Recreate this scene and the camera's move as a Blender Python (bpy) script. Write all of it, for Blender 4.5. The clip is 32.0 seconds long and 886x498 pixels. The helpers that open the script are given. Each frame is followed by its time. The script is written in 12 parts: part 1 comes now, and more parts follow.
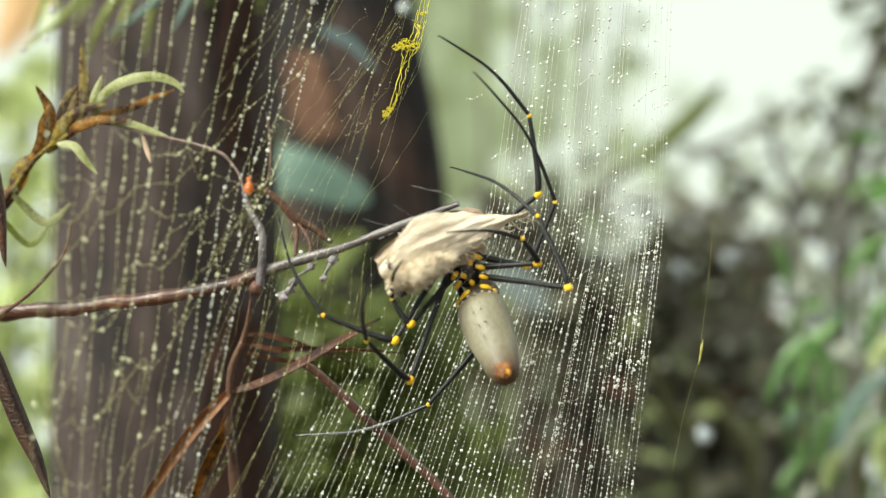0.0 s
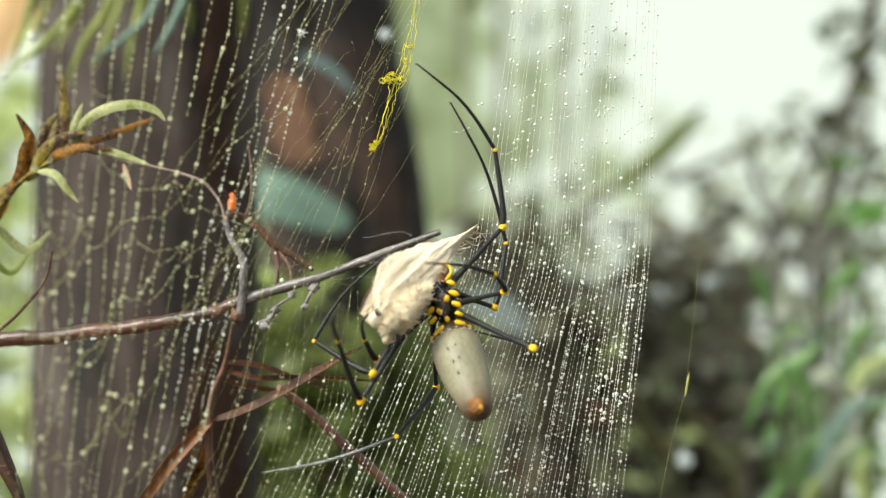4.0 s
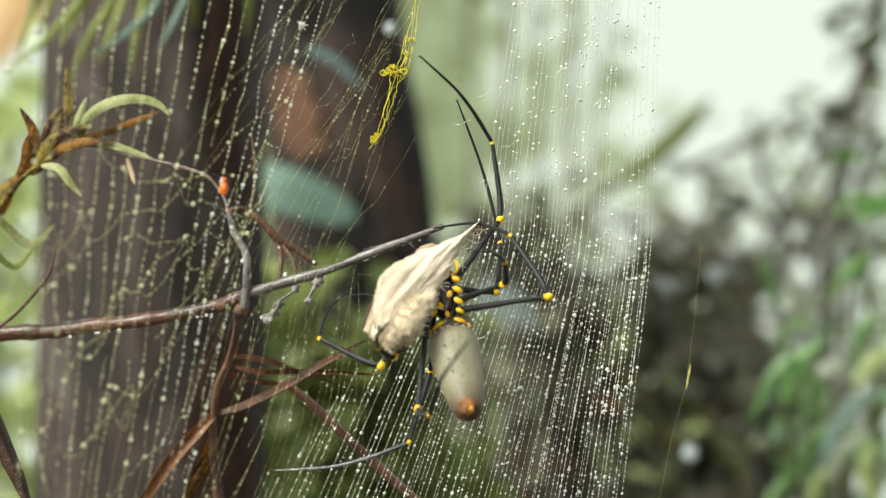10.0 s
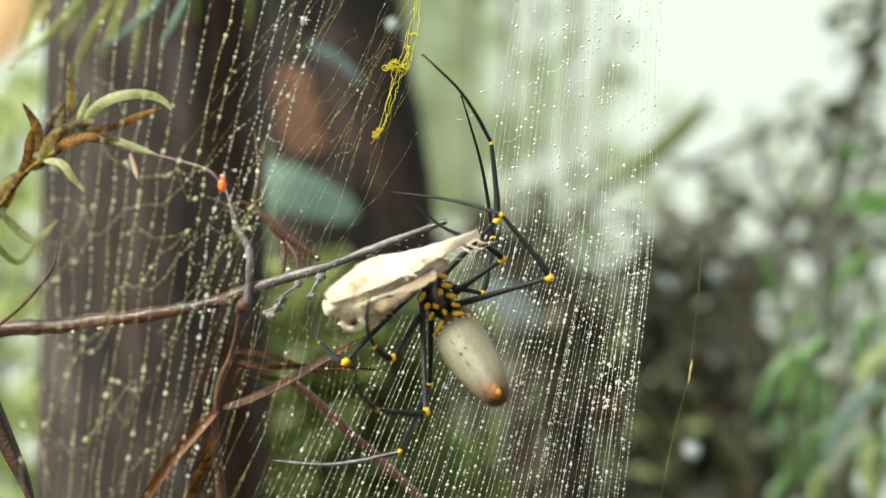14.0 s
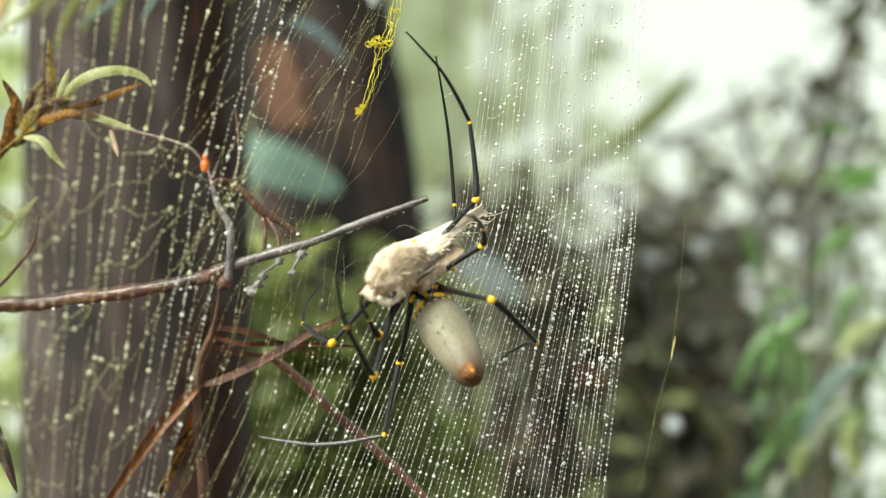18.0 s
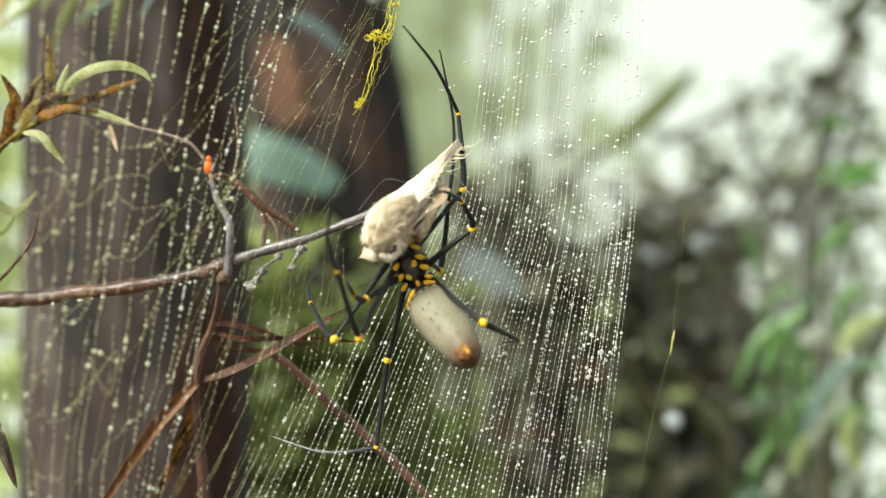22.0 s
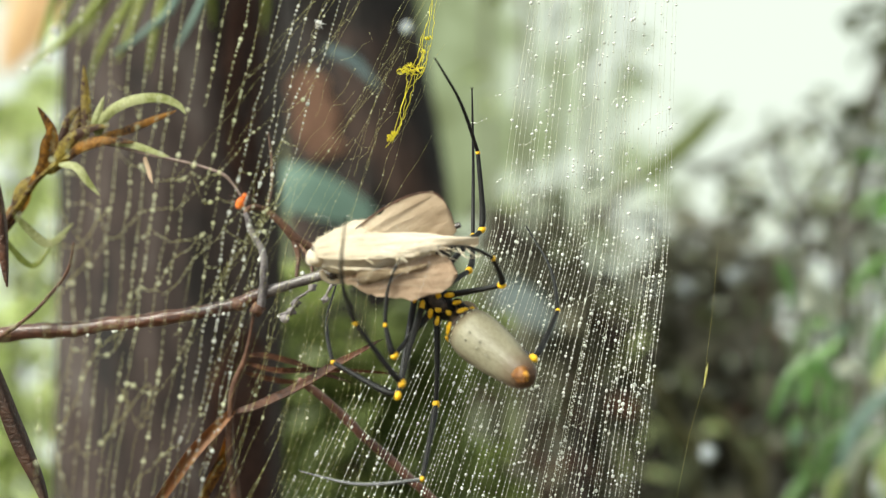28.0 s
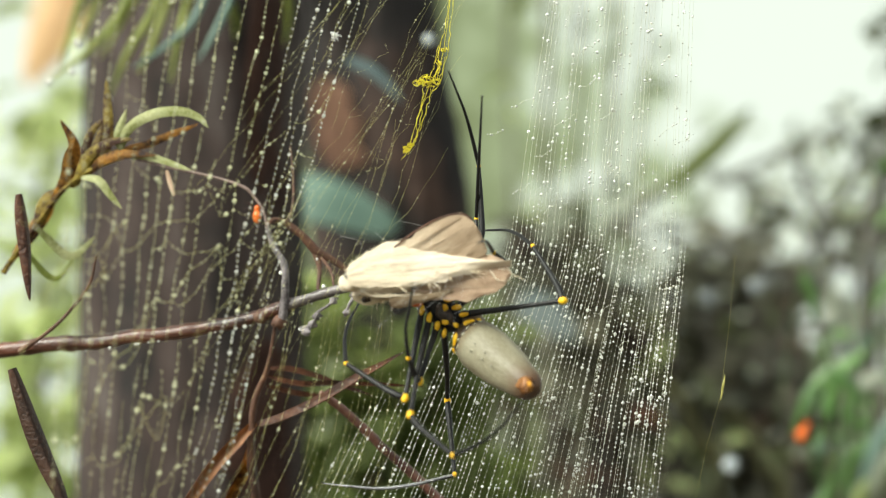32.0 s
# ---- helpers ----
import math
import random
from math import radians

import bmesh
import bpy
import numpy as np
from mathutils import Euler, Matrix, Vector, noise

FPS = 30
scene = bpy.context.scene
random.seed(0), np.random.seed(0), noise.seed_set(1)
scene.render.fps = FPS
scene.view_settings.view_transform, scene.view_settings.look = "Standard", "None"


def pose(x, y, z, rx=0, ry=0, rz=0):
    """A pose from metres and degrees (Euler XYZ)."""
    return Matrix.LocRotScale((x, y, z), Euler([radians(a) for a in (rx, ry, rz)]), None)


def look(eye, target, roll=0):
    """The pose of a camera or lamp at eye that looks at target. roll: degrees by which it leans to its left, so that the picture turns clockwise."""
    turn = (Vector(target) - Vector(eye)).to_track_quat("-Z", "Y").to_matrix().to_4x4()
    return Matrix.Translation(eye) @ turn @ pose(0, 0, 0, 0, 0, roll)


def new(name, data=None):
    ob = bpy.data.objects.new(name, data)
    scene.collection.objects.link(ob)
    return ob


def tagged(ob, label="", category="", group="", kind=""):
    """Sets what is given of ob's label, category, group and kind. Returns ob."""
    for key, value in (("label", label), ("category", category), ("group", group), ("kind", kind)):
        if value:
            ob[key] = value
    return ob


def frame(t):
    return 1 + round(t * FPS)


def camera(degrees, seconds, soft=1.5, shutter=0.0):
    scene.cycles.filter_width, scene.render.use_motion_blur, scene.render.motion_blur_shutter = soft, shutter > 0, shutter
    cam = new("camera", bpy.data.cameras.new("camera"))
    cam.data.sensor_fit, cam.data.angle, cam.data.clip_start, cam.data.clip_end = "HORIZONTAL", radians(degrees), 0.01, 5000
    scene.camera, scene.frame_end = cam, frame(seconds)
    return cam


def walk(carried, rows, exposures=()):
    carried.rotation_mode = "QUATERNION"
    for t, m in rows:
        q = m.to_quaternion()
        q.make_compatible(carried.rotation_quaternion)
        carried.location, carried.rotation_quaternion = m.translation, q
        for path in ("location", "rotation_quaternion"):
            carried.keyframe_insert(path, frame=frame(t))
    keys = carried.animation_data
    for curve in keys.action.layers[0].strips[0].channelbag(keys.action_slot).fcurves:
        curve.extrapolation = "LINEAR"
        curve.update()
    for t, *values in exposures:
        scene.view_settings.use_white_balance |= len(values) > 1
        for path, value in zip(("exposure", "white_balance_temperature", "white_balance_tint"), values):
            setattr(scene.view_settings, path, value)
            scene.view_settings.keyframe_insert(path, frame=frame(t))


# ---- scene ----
LENS = 784 / math.tan(radians(15))
EYE = 1.5


def spot(a, h, d):
    """A point at the depth d, by its bearings from the eye's resting place."""
    return Vector(((a - 784) / LENS * d, d, EYE + (441 - h) / LENS * d))


# ---------------------------------------------------------------- camera
cam = camera(30, 32.0, soft=1.2)
cam.data.dof.use_dof = True
cam.data.dof.focus_distance = 0.597
cam.data.dof.aperture_fstop = 5.9
walk(cam, [
    (0, pose(-0.0010, 0, 1.4966, 89.382, 0, 0.309)), (0.5, pose(-0.0012, 0, 1.4968, 89.325, 0, 0.418)), (1, pose(-0.0013, 0, 1.4972, 89.326, 0, 0.472)),
    (1.5, pose(-0.0010, 0, 1.4977, 89.338, 0, 0.541)), (2, pose(-0.0008, 0, 1.4983, 89.364, 0, 0.370)), (2.5, pose(-0.0009, 0, 1.4985, 89.544, 0, 0.099)),
    (3, pose(-0.0011, 0, 1.4986, 89.778, 0, -0.094)), (3.5, pose(-0.0013, 0, 1.4988, 90.009, 0, -0.373)), (5.5, pose(-0.0011, 0, 1.4983, 90.287, 0, -0.218)),
    (6, pose(-0.0008, 0, 1.4986, 90.238, 0, -0.129)), (6.5, pose(-0.0006, 0, 1.4987, 90.249, 0, -0.118)), (7, pose(-0.0005, 0, 1.4987, 90.330, 0, -0.035)),
    (7.5, pose(-0.0004, 0, 1.4991, 90.267, 0, 0.091)), (8, pose(-0.0001, 0, 1.4995, 90.256, 0, 0.219)), (8.5, pose(0.0000, 0, 1.4996, 90.135, 0, 0.151)),
    (9, pose(0.0000, 0, 1.4998, 90.013, 0, 0.001)), (9.5, pose(0.0001, 0, 1.4997, 89.944, 0, -0.084)), (10, pose(0.0002, 0, 1.4997, 89.877, 0, -0.114)),
    (10.5, pose(0.0002, 0, 1.5000, 89.807, 0, -0.084)), (11, pose(0.0002, 0, 1.5000, 89.834, 0, -0.171)), (11.5, pose(0.0000, 0, 1.4997, 89.974, 0, -0.192)),
    (12, pose(-0.0003, 0, 1.4997, 90.065, 0, -0.340)), (12.5, pose(-0.0004, 0, 1.4995, 90.178, 0, -0.205)), (13, pose(-0.0004, 0, 1.4990, 90.177, 0, -0.217)),
    (13.5, pose(-0.0005, 0, 1.4984, 90.008, 0, -0.093)), (14, pose(-0.0007, 0, 1.4981, 89.850, 0, -0.098)), (14.5, pose(-0.0007, 0, 1.4984, 89.643, 0, -0.124)),
    (16.5, pose(-0.0002, 0, 1.4982, 89.089, 0, 0.103)), (17, pose(0.0000, 0, 1.4986, 89.031, 0, -0.147)), (17.5, pose(0.0005, 0, 1.4990, 88.977, 0, -0.282)),
    (18, pose(0.0008, 0, 1.4994, 88.936, 0, -0.616)), (18.5, pose(0.0007, 0, 1.4993, 88.990, 0, -0.800)), (19, pose(0.0004, 0, 1.4993, 88.955, 0, -0.966)),
    (19.5, pose(0.0004, 0, 1.4992, 88.882, 0, -0.928)), (20, pose(0.0004, 0, 1.4991, 88.822, 0, -0.928)), (20.5, pose(0.0003, 0, 1.4991, 88.802, 0, -0.813)),
    (21, pose(0.0003, 0, 1.4992, 88.792, 0, -0.810)), (21.5, pose(0.0007, 0, 1.4993, 88.826, 0, -0.657)), (22, pose(0.0011, 0, 1.4990, 88.802, 0, -0.613)),
    (22.5, pose(0.0012, 0, 1.4990, 88.714, 0, -0.379)), (23, pose(0.0012, 0, 1.4992, 88.702, 0, -0.389)), (23.5, pose(0.0013, 0, 1.4993, 88.741, 0, -0.330)),
    (24, pose(0.0014, 0, 1.4996, 88.848, 0, -0.346)), (24.5, pose(0.0015, 0, 1.4998, 88.982, 0, -0.205)), (25, pose(0.0015, 0, 1.4997, 89.143, 0, -0.236)),
    (25.5, pose(0.0017, 0, 1.4995, 89.289, 0, -0.130)), (27.5, pose(0.0009, 0, 1.4993, 89.838, 0, 0.396)), (28, pose(0.0008, 0, 1.4988, 89.909, 0, 0.520)),
    (28.5, pose(0.0010, 0, 1.4990, 89.899, 0, 0.685)), (29, pose(0.0011, 0, 1.4998, 89.785, 0, 0.754)), (29.5, pose(0.0012, 0, 1.5003, 89.781, 0, 0.913)),
    (30, pose(0.0012, 0, 1.5002, 89.893, 0, 1.013)), (30.5, pose(0.0014, 0, 1.4999, 90.051, 0, 1.089)), (31, pose(0.0013, 0, 1.5000, 90.126, 0, 1.086)),
    (31.5, pose(0.0012, 0, 1.5004, 90.174, 0, 1.142)), (32, pose(0.0012, 0, 1.5005, 90.211, 0, 1.292))], exposures=[(0, 0.8, 6600, 0), (3.5, 0.78, 6600, 0), (7, 0.69, 6600, 0), (13, 0.73, 6600, 0), (17, 0.85, 6600, 0), (25, 0.86, 6600, 0), (28, 0.76, 6600, 0), (32, 0.75, 6600, 0)])

# ---------------------------------------------------------------- light
world = bpy.data.worlds.new("overcast_sky")
scene.world = world
world.use_nodes = True
wn = world.node_tree
sky = wn.nodes.new("ShaderNodeTexSky")
sky.sky_type = "NISHITA"
sky.sun_disc = False
sky.sun_elevation = radians(45)
sky.sun_rotation = radians(230)
sky.dust_density = 4.0
pale = wn.nodes.new("ShaderNodeHueSaturation")
pale.inputs["Saturation"].default_value = 0.22
wn.links.new(sky.outputs[0], pale.inputs["Color"])
wn.links.new(pale.outputs[0], wn.nodes["Background"].inputs["Color"])
wn.nodes["Background"].inputs["Strength"].default_value = 0.13
sun = new("sun", bpy.data.lights.new("sun", "SUN"))
sun.data.energy = 2.65
sun.data.angle = radians(25)
sun.data.color = (1.0, 0.97, 0.9)
sun.matrix_world = look((-3.8, -2.6, 5.9), (0, 0.6, 1.5))


# ---------------------------------------------------------------- materials
def material(name, low, high, scale=40.0, rough=0.6, bump=0.3, fine=None, stretch=(1, 1, 1), metal=0.0, see=0.0, ior=1.45, spread=(0.35, 0.65), through_light=0.0, coat=0.0, vary=0.0, shine=0.5):
    m = bpy.data.materials.new(name)
    m.use_nodes = True
    n, l = m.node_tree.nodes, m.node_tree.links
    p = n["Principled BSDF"]
    where = n.new("ShaderNodeTexCoord")
    push = n.new("ShaderNodeMapping")
    push.inputs["Scale"].default_value = stretch
    l.new(where.outputs["Object"], push.inputs[0])
    big, small = n.new("ShaderNodeTexNoise"), n.new("ShaderNodeTexNoise")
    big.inputs["Scale"].default_value, big.inputs["Detail"].default_value = scale, 6
    small.inputs["Scale"].default_value, small.inputs["Detail"].default_value = fine or scale * 9, 4
    for tex in (big, small):
        l.new(push.outputs[0], tex.inputs["Vector"])
    mix = n.new("ShaderNodeMath")
    mix.operation = "MULTIPLY_ADD"
    mix.inputs[1].default_value = 0.35
    l.new(small.outputs["Fac"], mix.inputs[0])
    part_big = n.new("ShaderNodeMath")
    part_big.operation = "MULTIPLY"
    part_big.inputs[1].default_value = 0.65
    l.new(big.outputs["Fac"], part_big.inputs[0])
    l.new(part_big.outputs[0], mix.inputs[2])
    ramp = n.new("ShaderNodeValToRGB")
    ramp.color_ramp.elements[0].position, ramp.color_ramp.elements[1].position = spread
    ramp.color_ramp.elements[0].color, ramp.color_ramp.elements[1].color = (*low, 1), (*high, 1)
    l.new(mix.outputs[0], ramp.inputs[0])
    colour = ramp.outputs[0]
    if vary:
        info = n.new("ShaderNodeNewGeometry")
        shift = n.new("ShaderNodeMath")
        shift.operation = "MULTIPLY_ADD"
        shift.inputs[1].default_value, shift.inputs[2].default_value = vary, 1 - vary / 2
        l.new(info.outputs["Random Per Island"], shift.inputs[0])
        hsv = n.new("ShaderNodeHueSaturation")
        l.new(shift.outputs[0], hsv.inputs["Value"])
        l.new(colour, hsv.inputs["Color"])
        colour = hsv.outputs[0]
    l.new(colour, p.inputs["Base Color"])
    p.inputs["Roughness"].default_value, p.inputs["Metallic"].default_value = rough, metal
    p.inputs["IOR"].default_value, p.inputs["Transmission Weight"].default_value = ior, see
    p.inputs["Coat Weight"].default_value = coat
    p.inputs["Specular IOR Level"].default_value = shine
    p.inputs["Coat Roughness"].default_value = 0.15
    if bump:
        relief = n.new("ShaderNodeBump")
        relief.inputs["Strength"].default_value = bump
        relief.inputs["Distance"].default_value = 0.3 / scale
        l.new(mix.outputs[0], relief.inputs["Height"])
        l.new(relief.outputs[0], p.inputs["Normal"])
    if through_light:
        leafy = n.new("ShaderNodeBsdfTranslucent")
        l.new(colour, leafy.inputs["Color"])
        both = n.new("ShaderNodeMixShader")
        both.inputs[0].default_value = through_light
        l.new(p.outputs[0], both.inputs[1])
        l.new(leafy.outputs[0], both.inputs[2])
        l.new(both.outputs[0], n["Material Output"].inputs["Surface"])
    return m


BARK = material("rough_bark", (0.008, 0.0062, 0.0058), (0.09, 0.074, 0.067), 26, 0.85, 0.9, fine=110, stretch=(1, 1, 0.35), spread=(0.38, 0.67))
RED_BARK = material("red_bark", (0.01, 0.007, 0.006), (0.105, 0.058, 0.04), 9, 0.8, 0.7, fine=60, stretch=(1, 1, 0.45), spread=(0.5, 0.72))
GROUND = material("leaf_litter", (0.03, 0.022, 0.014), (0.12, 0.09, 0.05), 6, 0.9, 0.7, fine=60)
TWIG = material("wet_twig", (0.01, 0.005, 0.004), (0.14, 0.05, 0.026), 90, 0.42, 0.6, fine=900, stretch=(0.25, 1, 1), coat=0.35, shine=0.45)
GREY_TWIG = material("grey_twig", (0.06, 0.05, 0.05), (0.27, 0.24, 0.24), 160, 0.6, 0.4, fine=1200)
TIP_TWIG = material("wet_grey_twig", (0.03, 0.022, 0.02), (0.19, 0.165, 0.155), 120, 0.42, 0.5, fine=1200, stretch=(0.4, 1, 1), coat=0.35, shine=0.45)
RED_SHOOT = material("red_brown_shoot", (0.07, 0.03, 0.022), (0.27, 0.125, 0.09), 110, 0.45, 0.4, fine=900, stretch=(0.4, 1, 0.4), coat=0.2)
DARK_DRY = material("dark_dry_leaf", (0.014, 0.007, 0.004), (0.085, 0.038, 0.02), 70, 0.5, 0.5, fine=700, through_light=0.15)
RUST_BARK = material("rust_brown_bark", (0.03, 0.015, 0.011), (0.13, 0.062, 0.042), 24, 0.85, 0.7, fine=120, stretch=(1, 1, 0.35))
PEELED = material("peeled_inner_bark", (0.12, 0.062, 0.04), (0.32, 0.175, 0.115), 22, 0.8, 0.5, fine=140, stretch=(1, 1, 0.4))
CANE = material("olive_cane", (0.03, 0.03, 0.01), (0.11, 0.105, 0.036), 30, 0.5, 0.3, fine=200)
DRY_TWIG = material("dry_twig", (0.035, 0.018, 0.012), (0.15, 0.07, 0.04), 120, 0.6, 0.5, fine=900)
STALK = material("pinkish_stalk", (0.08, 0.05, 0.042), (0.26, 0.185, 0.155), 150, 0.5, 0.4, fine=900)
DIM_BLUE = material("dim_blue_leaf", (0.05, 0.075, 0.075), (0.09, 0.13, 0.13), 30, 0.5, 0.2)
BUSH_STEM = material("grey_brown_stem", (0.05, 0.046, 0.036), (0.16, 0.145, 0.115), 40, 0.7, 0.4, fine=300)
DRY_LEAF = material("dry_leaf", (0.018, 0.007, 0.004), (0.145, 0.056, 0.026), 60, 0.45, 0.5, fine=700, through_light=0.25)
OLD_LEAF = material("yellowing_leaf", (0.05, 0.016, 0.005), (0.4, 0.3, 0.05), 90, 0.6, 0.3, fine=600, spread=(0.42, 0.6), through_light=0.45)
PALE_LEAF = material("pale_leaf", (0.2, 0.22, 0.05), (0.55, 0.56, 0.3), 90, 0.6, 0.3, fine=700, through_light=0.4)
GREEN_LEAF = material("narrow_green_leaf", (0.17, 0.22, 0.035), (0.44, 0.48, 0.13), 50, 0.4, 0.2, fine=500, through_light=0.45)
BLUE_LEAF = material("blue_green_leaf", (0.1, 0.165, 0.13), (0.18, 0.27, 0.215), 30, 0.5, 0.2, through_light=0.2)
PALE_BLUE = material("pale_blue_leaf", (0.15, 0.19, 0.18), (0.28, 0.32, 0.31), 20, 0.4, 0.2, through_light=0.3)
BUSH_LEAF = material("bush_leaf", (0.09, 0.18, 0.055), (0.27, 0.41, 0.16), 20, 0.3, 0.2, through_light=0.45, vary=1.0)
FRESH_LEAF = material("fresh_green_leaf", (0.065, 0.17, 0.035), (0.22, 0.38, 0.12), 25, 0.3, 0.2, through_light=0.45, vary=0.5)
DEEP_LEAF = material("deep_green_leaf", (0.035, 0.11, 0.012), (0.1, 0.23, 0.03), 20, 0.35, 0.2, through_light=0.3, vary=0.6)
# leaf colour darkened to carry the shade inside the thickets
SHADE_LEAF = material("shade_dark_foliage", (0.05, 0.048, 0.034), (0.19, 0.18, 0.12), 12, 0.6, 0.2, through_light=0.4, vary=1.3)
MOSS_LEAF = material("low_scrub", (0.045, 0.052, 0.024), (0.2, 0.22, 0.105), 12, 0.5, 0.2, through_light=0.35, vary=1.0)
SCRUB_LEAF = material("mossy_scrub", (0.09, 0.12, 0.03), (0.38, 0.45, 0.15), 12, 0.5, 0.2, through_light=0.45, vary=0.9)
# pale leaf tone that carries mist and glints in its colour
PALE_HAZE_LEAF = material("pale_foliage_with_haze_and_glints", (0.38, 0.42, 0.31), (0.7, 0.73, 0.61), 8, 0.45, 0.2, through_light=0.6, vary=0.9)
# lit version of the foliage: sunlight is put into the leaf colour
LIT_LEAF = material("painted_sunlit_foliage", (0.36, 0.44, 0.16), (0.7, 0.76, 0.4), 8, 0.45, 0.2, through_light=0.6, vary=0.6)
PEACH_LEAF = material("peach_leaf", (0.75, 0.5, 0.25), (0.88, 0.68, 0.42), 25, 0.5, 0.2, through_light=0.5)
SILK = material("golden_silk", (0.44, 0.4, 0.1), (0.72, 0.69, 0.3), 500, 0.3, 0, through_light=0.4)
PALE_SILK = material("pale_silk", (0.5, 0.5, 0.36), (0.78, 0.78, 0.62), 500, 0.3, 0, through_light=0.4)
YELLOW_SILK = material("yellow_silk", (0.72, 0.62, 0.02), (0.95, 0.87, 0.09), 900, 0.5, 0.3, through_light=0.3)
# milky body colour carries the brightness of blurred glints
GLINT_WATER = material("water", (0.42, 0.47, 0.48), (0.54, 0.58, 0.59), 10, 0.06, 0, see=0.45, ior=1.33)
DEW = material("dew_on_silk", (0.92, 0.93, 0.84), (0.98, 0.98, 0.92), 10, 0.03, 0, see=0.44, ior=1.33)
GOLD_DEW = material("dew_on_golden_silk", (0.8, 0.81, 0.5), (0.9, 0.9, 0.66), 10, 0.05, 0, see=0.35, ior=1.33)
BLACK = material("black_chitin", (0.004, 0.004, 0.004), (0.014, 0.013, 0.012), 500, 0.46, 0.4, fine=3000, shine=0.42)
YELLOW = material("yellow_chitin", (0.72, 0.38, 0.008), (0.88, 0.56, 0.02), 700, 0.4, 0.15)
ABDOMEN = material("olive_abdomen", (0.15, 0.132, 0.082), (0.29, 0.268, 0.186), 75, 0.5, 0.2, fine=1500, stretch=(1, 1, 0.4), coat=0.03, shine=0.4)
ABDOMEN_SPOT = material("abdomen_spot", (0.16, 0.146, 0.1), (0.235, 0.218, 0.155), 300, 0.5, 0)
OCHRE = material("ochre_tip", (0.3, 0.13, 0.015), (0.55, 0.27, 0.03), 500, 0.5, 0.3)
RUST = material("rust_spinneret", (0.06, 0.02, 0.007), (0.3, 0.12, 0.02), 400, 0.5, 0.5, fine=2500)
# grey base colour stands in for the wet sheen on one black foot
SHEEN_LEG = material("foot_with_painted_sheen", (0.05, 0.05, 0.052), (0.24, 0.24, 0.25), 300, 0.3, 0.2, fine=2500, coat=0.3)
ORANGE_LEAF = material("orange_brown_leaf", (0.08, 0.028, 0.01), (0.36, 0.15, 0.05), 45, 0.5, 0.3, fine=500, stretch=(1, 1, 0.4), through_light=0.35)
AMBER_LEAF = material("amber_leaf", (0.03, 0.01, 0.004), (0.5, 0.23, 0.025), 110, 0.6, 0.3, fine=650, spread=(0.4, 0.62), through_light=0.5)
BRONZE = material("dark_band", (0.012, 0.011, 0.01), (0.09, 0.06, 0.04), 500, 0.35, 0.3)
FUR = material("cream_fur", (0.67, 0.56, 0.4), (0.9, 0.81, 0.64), 260, 0.95, 0.6, fine=2600, stretch=(0.4, 1, 1), through_light=0.2, shine=0.1)
TUFT = material("cream_tufts", (0.74, 0.62, 0.44), (0.9, 0.82, 0.66), 200, 0.95, 0.3, fine=1600, through_light=0.3, vary=0.25, shine=0.1)
CHEWED = material("chewed_fur", (0.2, 0.13, 0.07), (0.55, 0.43, 0.28), 350, 0.85, 0.9, fine=2600)
WING = material("cream_wing", (0.43, 0.34, 0.235), (0.77, 0.66, 0.505), 150, 0.75, 0.9, fine=1500, stretch=(0.16, 1, 1), spread=(0.3, 0.55), through_light=0.12)
BROWN_WING = material("brown_wing", (0.5, 0.4, 0.275), (0.72, 0.6, 0.445), 140, 0.7, 0.5, fine=1800, stretch=(0.3, 1, 1), through_light=0.25)
PINK_WING = material("rosy_wing", (0.4, 0.265, 0.17), (0.62, 0.46, 0.32), 140, 0.7, 0.5, fine=1800, through_light=0.25)
EYE_DARK = material("dark_eye", (0.012, 0.008, 0.006), (0.05, 0.03, 0.02), 800, 0.3, 0.2)
ORANGE = material("orange_mite", (0.6, 0.08, 0.004), (0.85, 0.22, 0.012), 900, 0.35, 0.3, coat=0.3)
FLUFF = material("white_fluff", (0.75, 0.75, 0.72), (0.9, 0.9, 0.88), 900, 0.8, 0)



# rusty tone between the dark furrows and the grey ridges of the bark
for m, at, tone_at in ((BARK, 0.53, (0.044, 0.029, 0.024)),):
    ramp = [q for q in m.node_tree.nodes if q.type == "VALTORGB"][0].color_ramp
    ramp.elements.new(at).color = (*tone_at, 1)


def tint_along(m, z0, z1, colour, amount, axis="Z"):
    """Colour that sets in along the thing's own axis from z0 to z1."""
    n, l = m.node_tree.nodes, m.node_tree.links
    p = n["Principled BSDF"]
    before = p.inputs["Base Color"].links[0].from_socket
    where, axes, span = n.new("ShaderNodeTexCoord"), n.new("ShaderNodeSeparateXYZ"), n.new("ShaderNodeMapRange")
    l.new(where.outputs["Object"], axes.inputs[0])
    l.new(axes.outputs[axis], span.inputs["Value"])
    span.inputs["From Min"].default_value, span.inputs["From Max"].default_value = z0, z1
    span.inputs["To Max"].default_value = amount
    mix = n.new("ShaderNodeMix")
    mix.data_type = "RGBA"
    l.new(span.outputs[0], mix.inputs["Factor"])
    l.new(before, mix.inputs["A"])
    mix.inputs["B"].default_value = (*colour, 1)
    l.new(mix.outputs["Result"], p.inputs["Base Color"])


tint_along(ABDOMEN, 0.028, 0.038, (0.075, 0.032, 0.014), 0.9)
tint_along(ABDOMEN, 0.011, 0.005, (0.16, 0.09, 0.035), 0.7)
tint_along(ABDOMEN, 0.0055, 0.0092, (0.13, 0.085, 0.04), 0.55, "X")
# black at the root, painted sheen left towards the tip
tint_along(SHEEN_LEG, 0.024, 0.003, (0.012, 0.012, 0.012), 0.92)
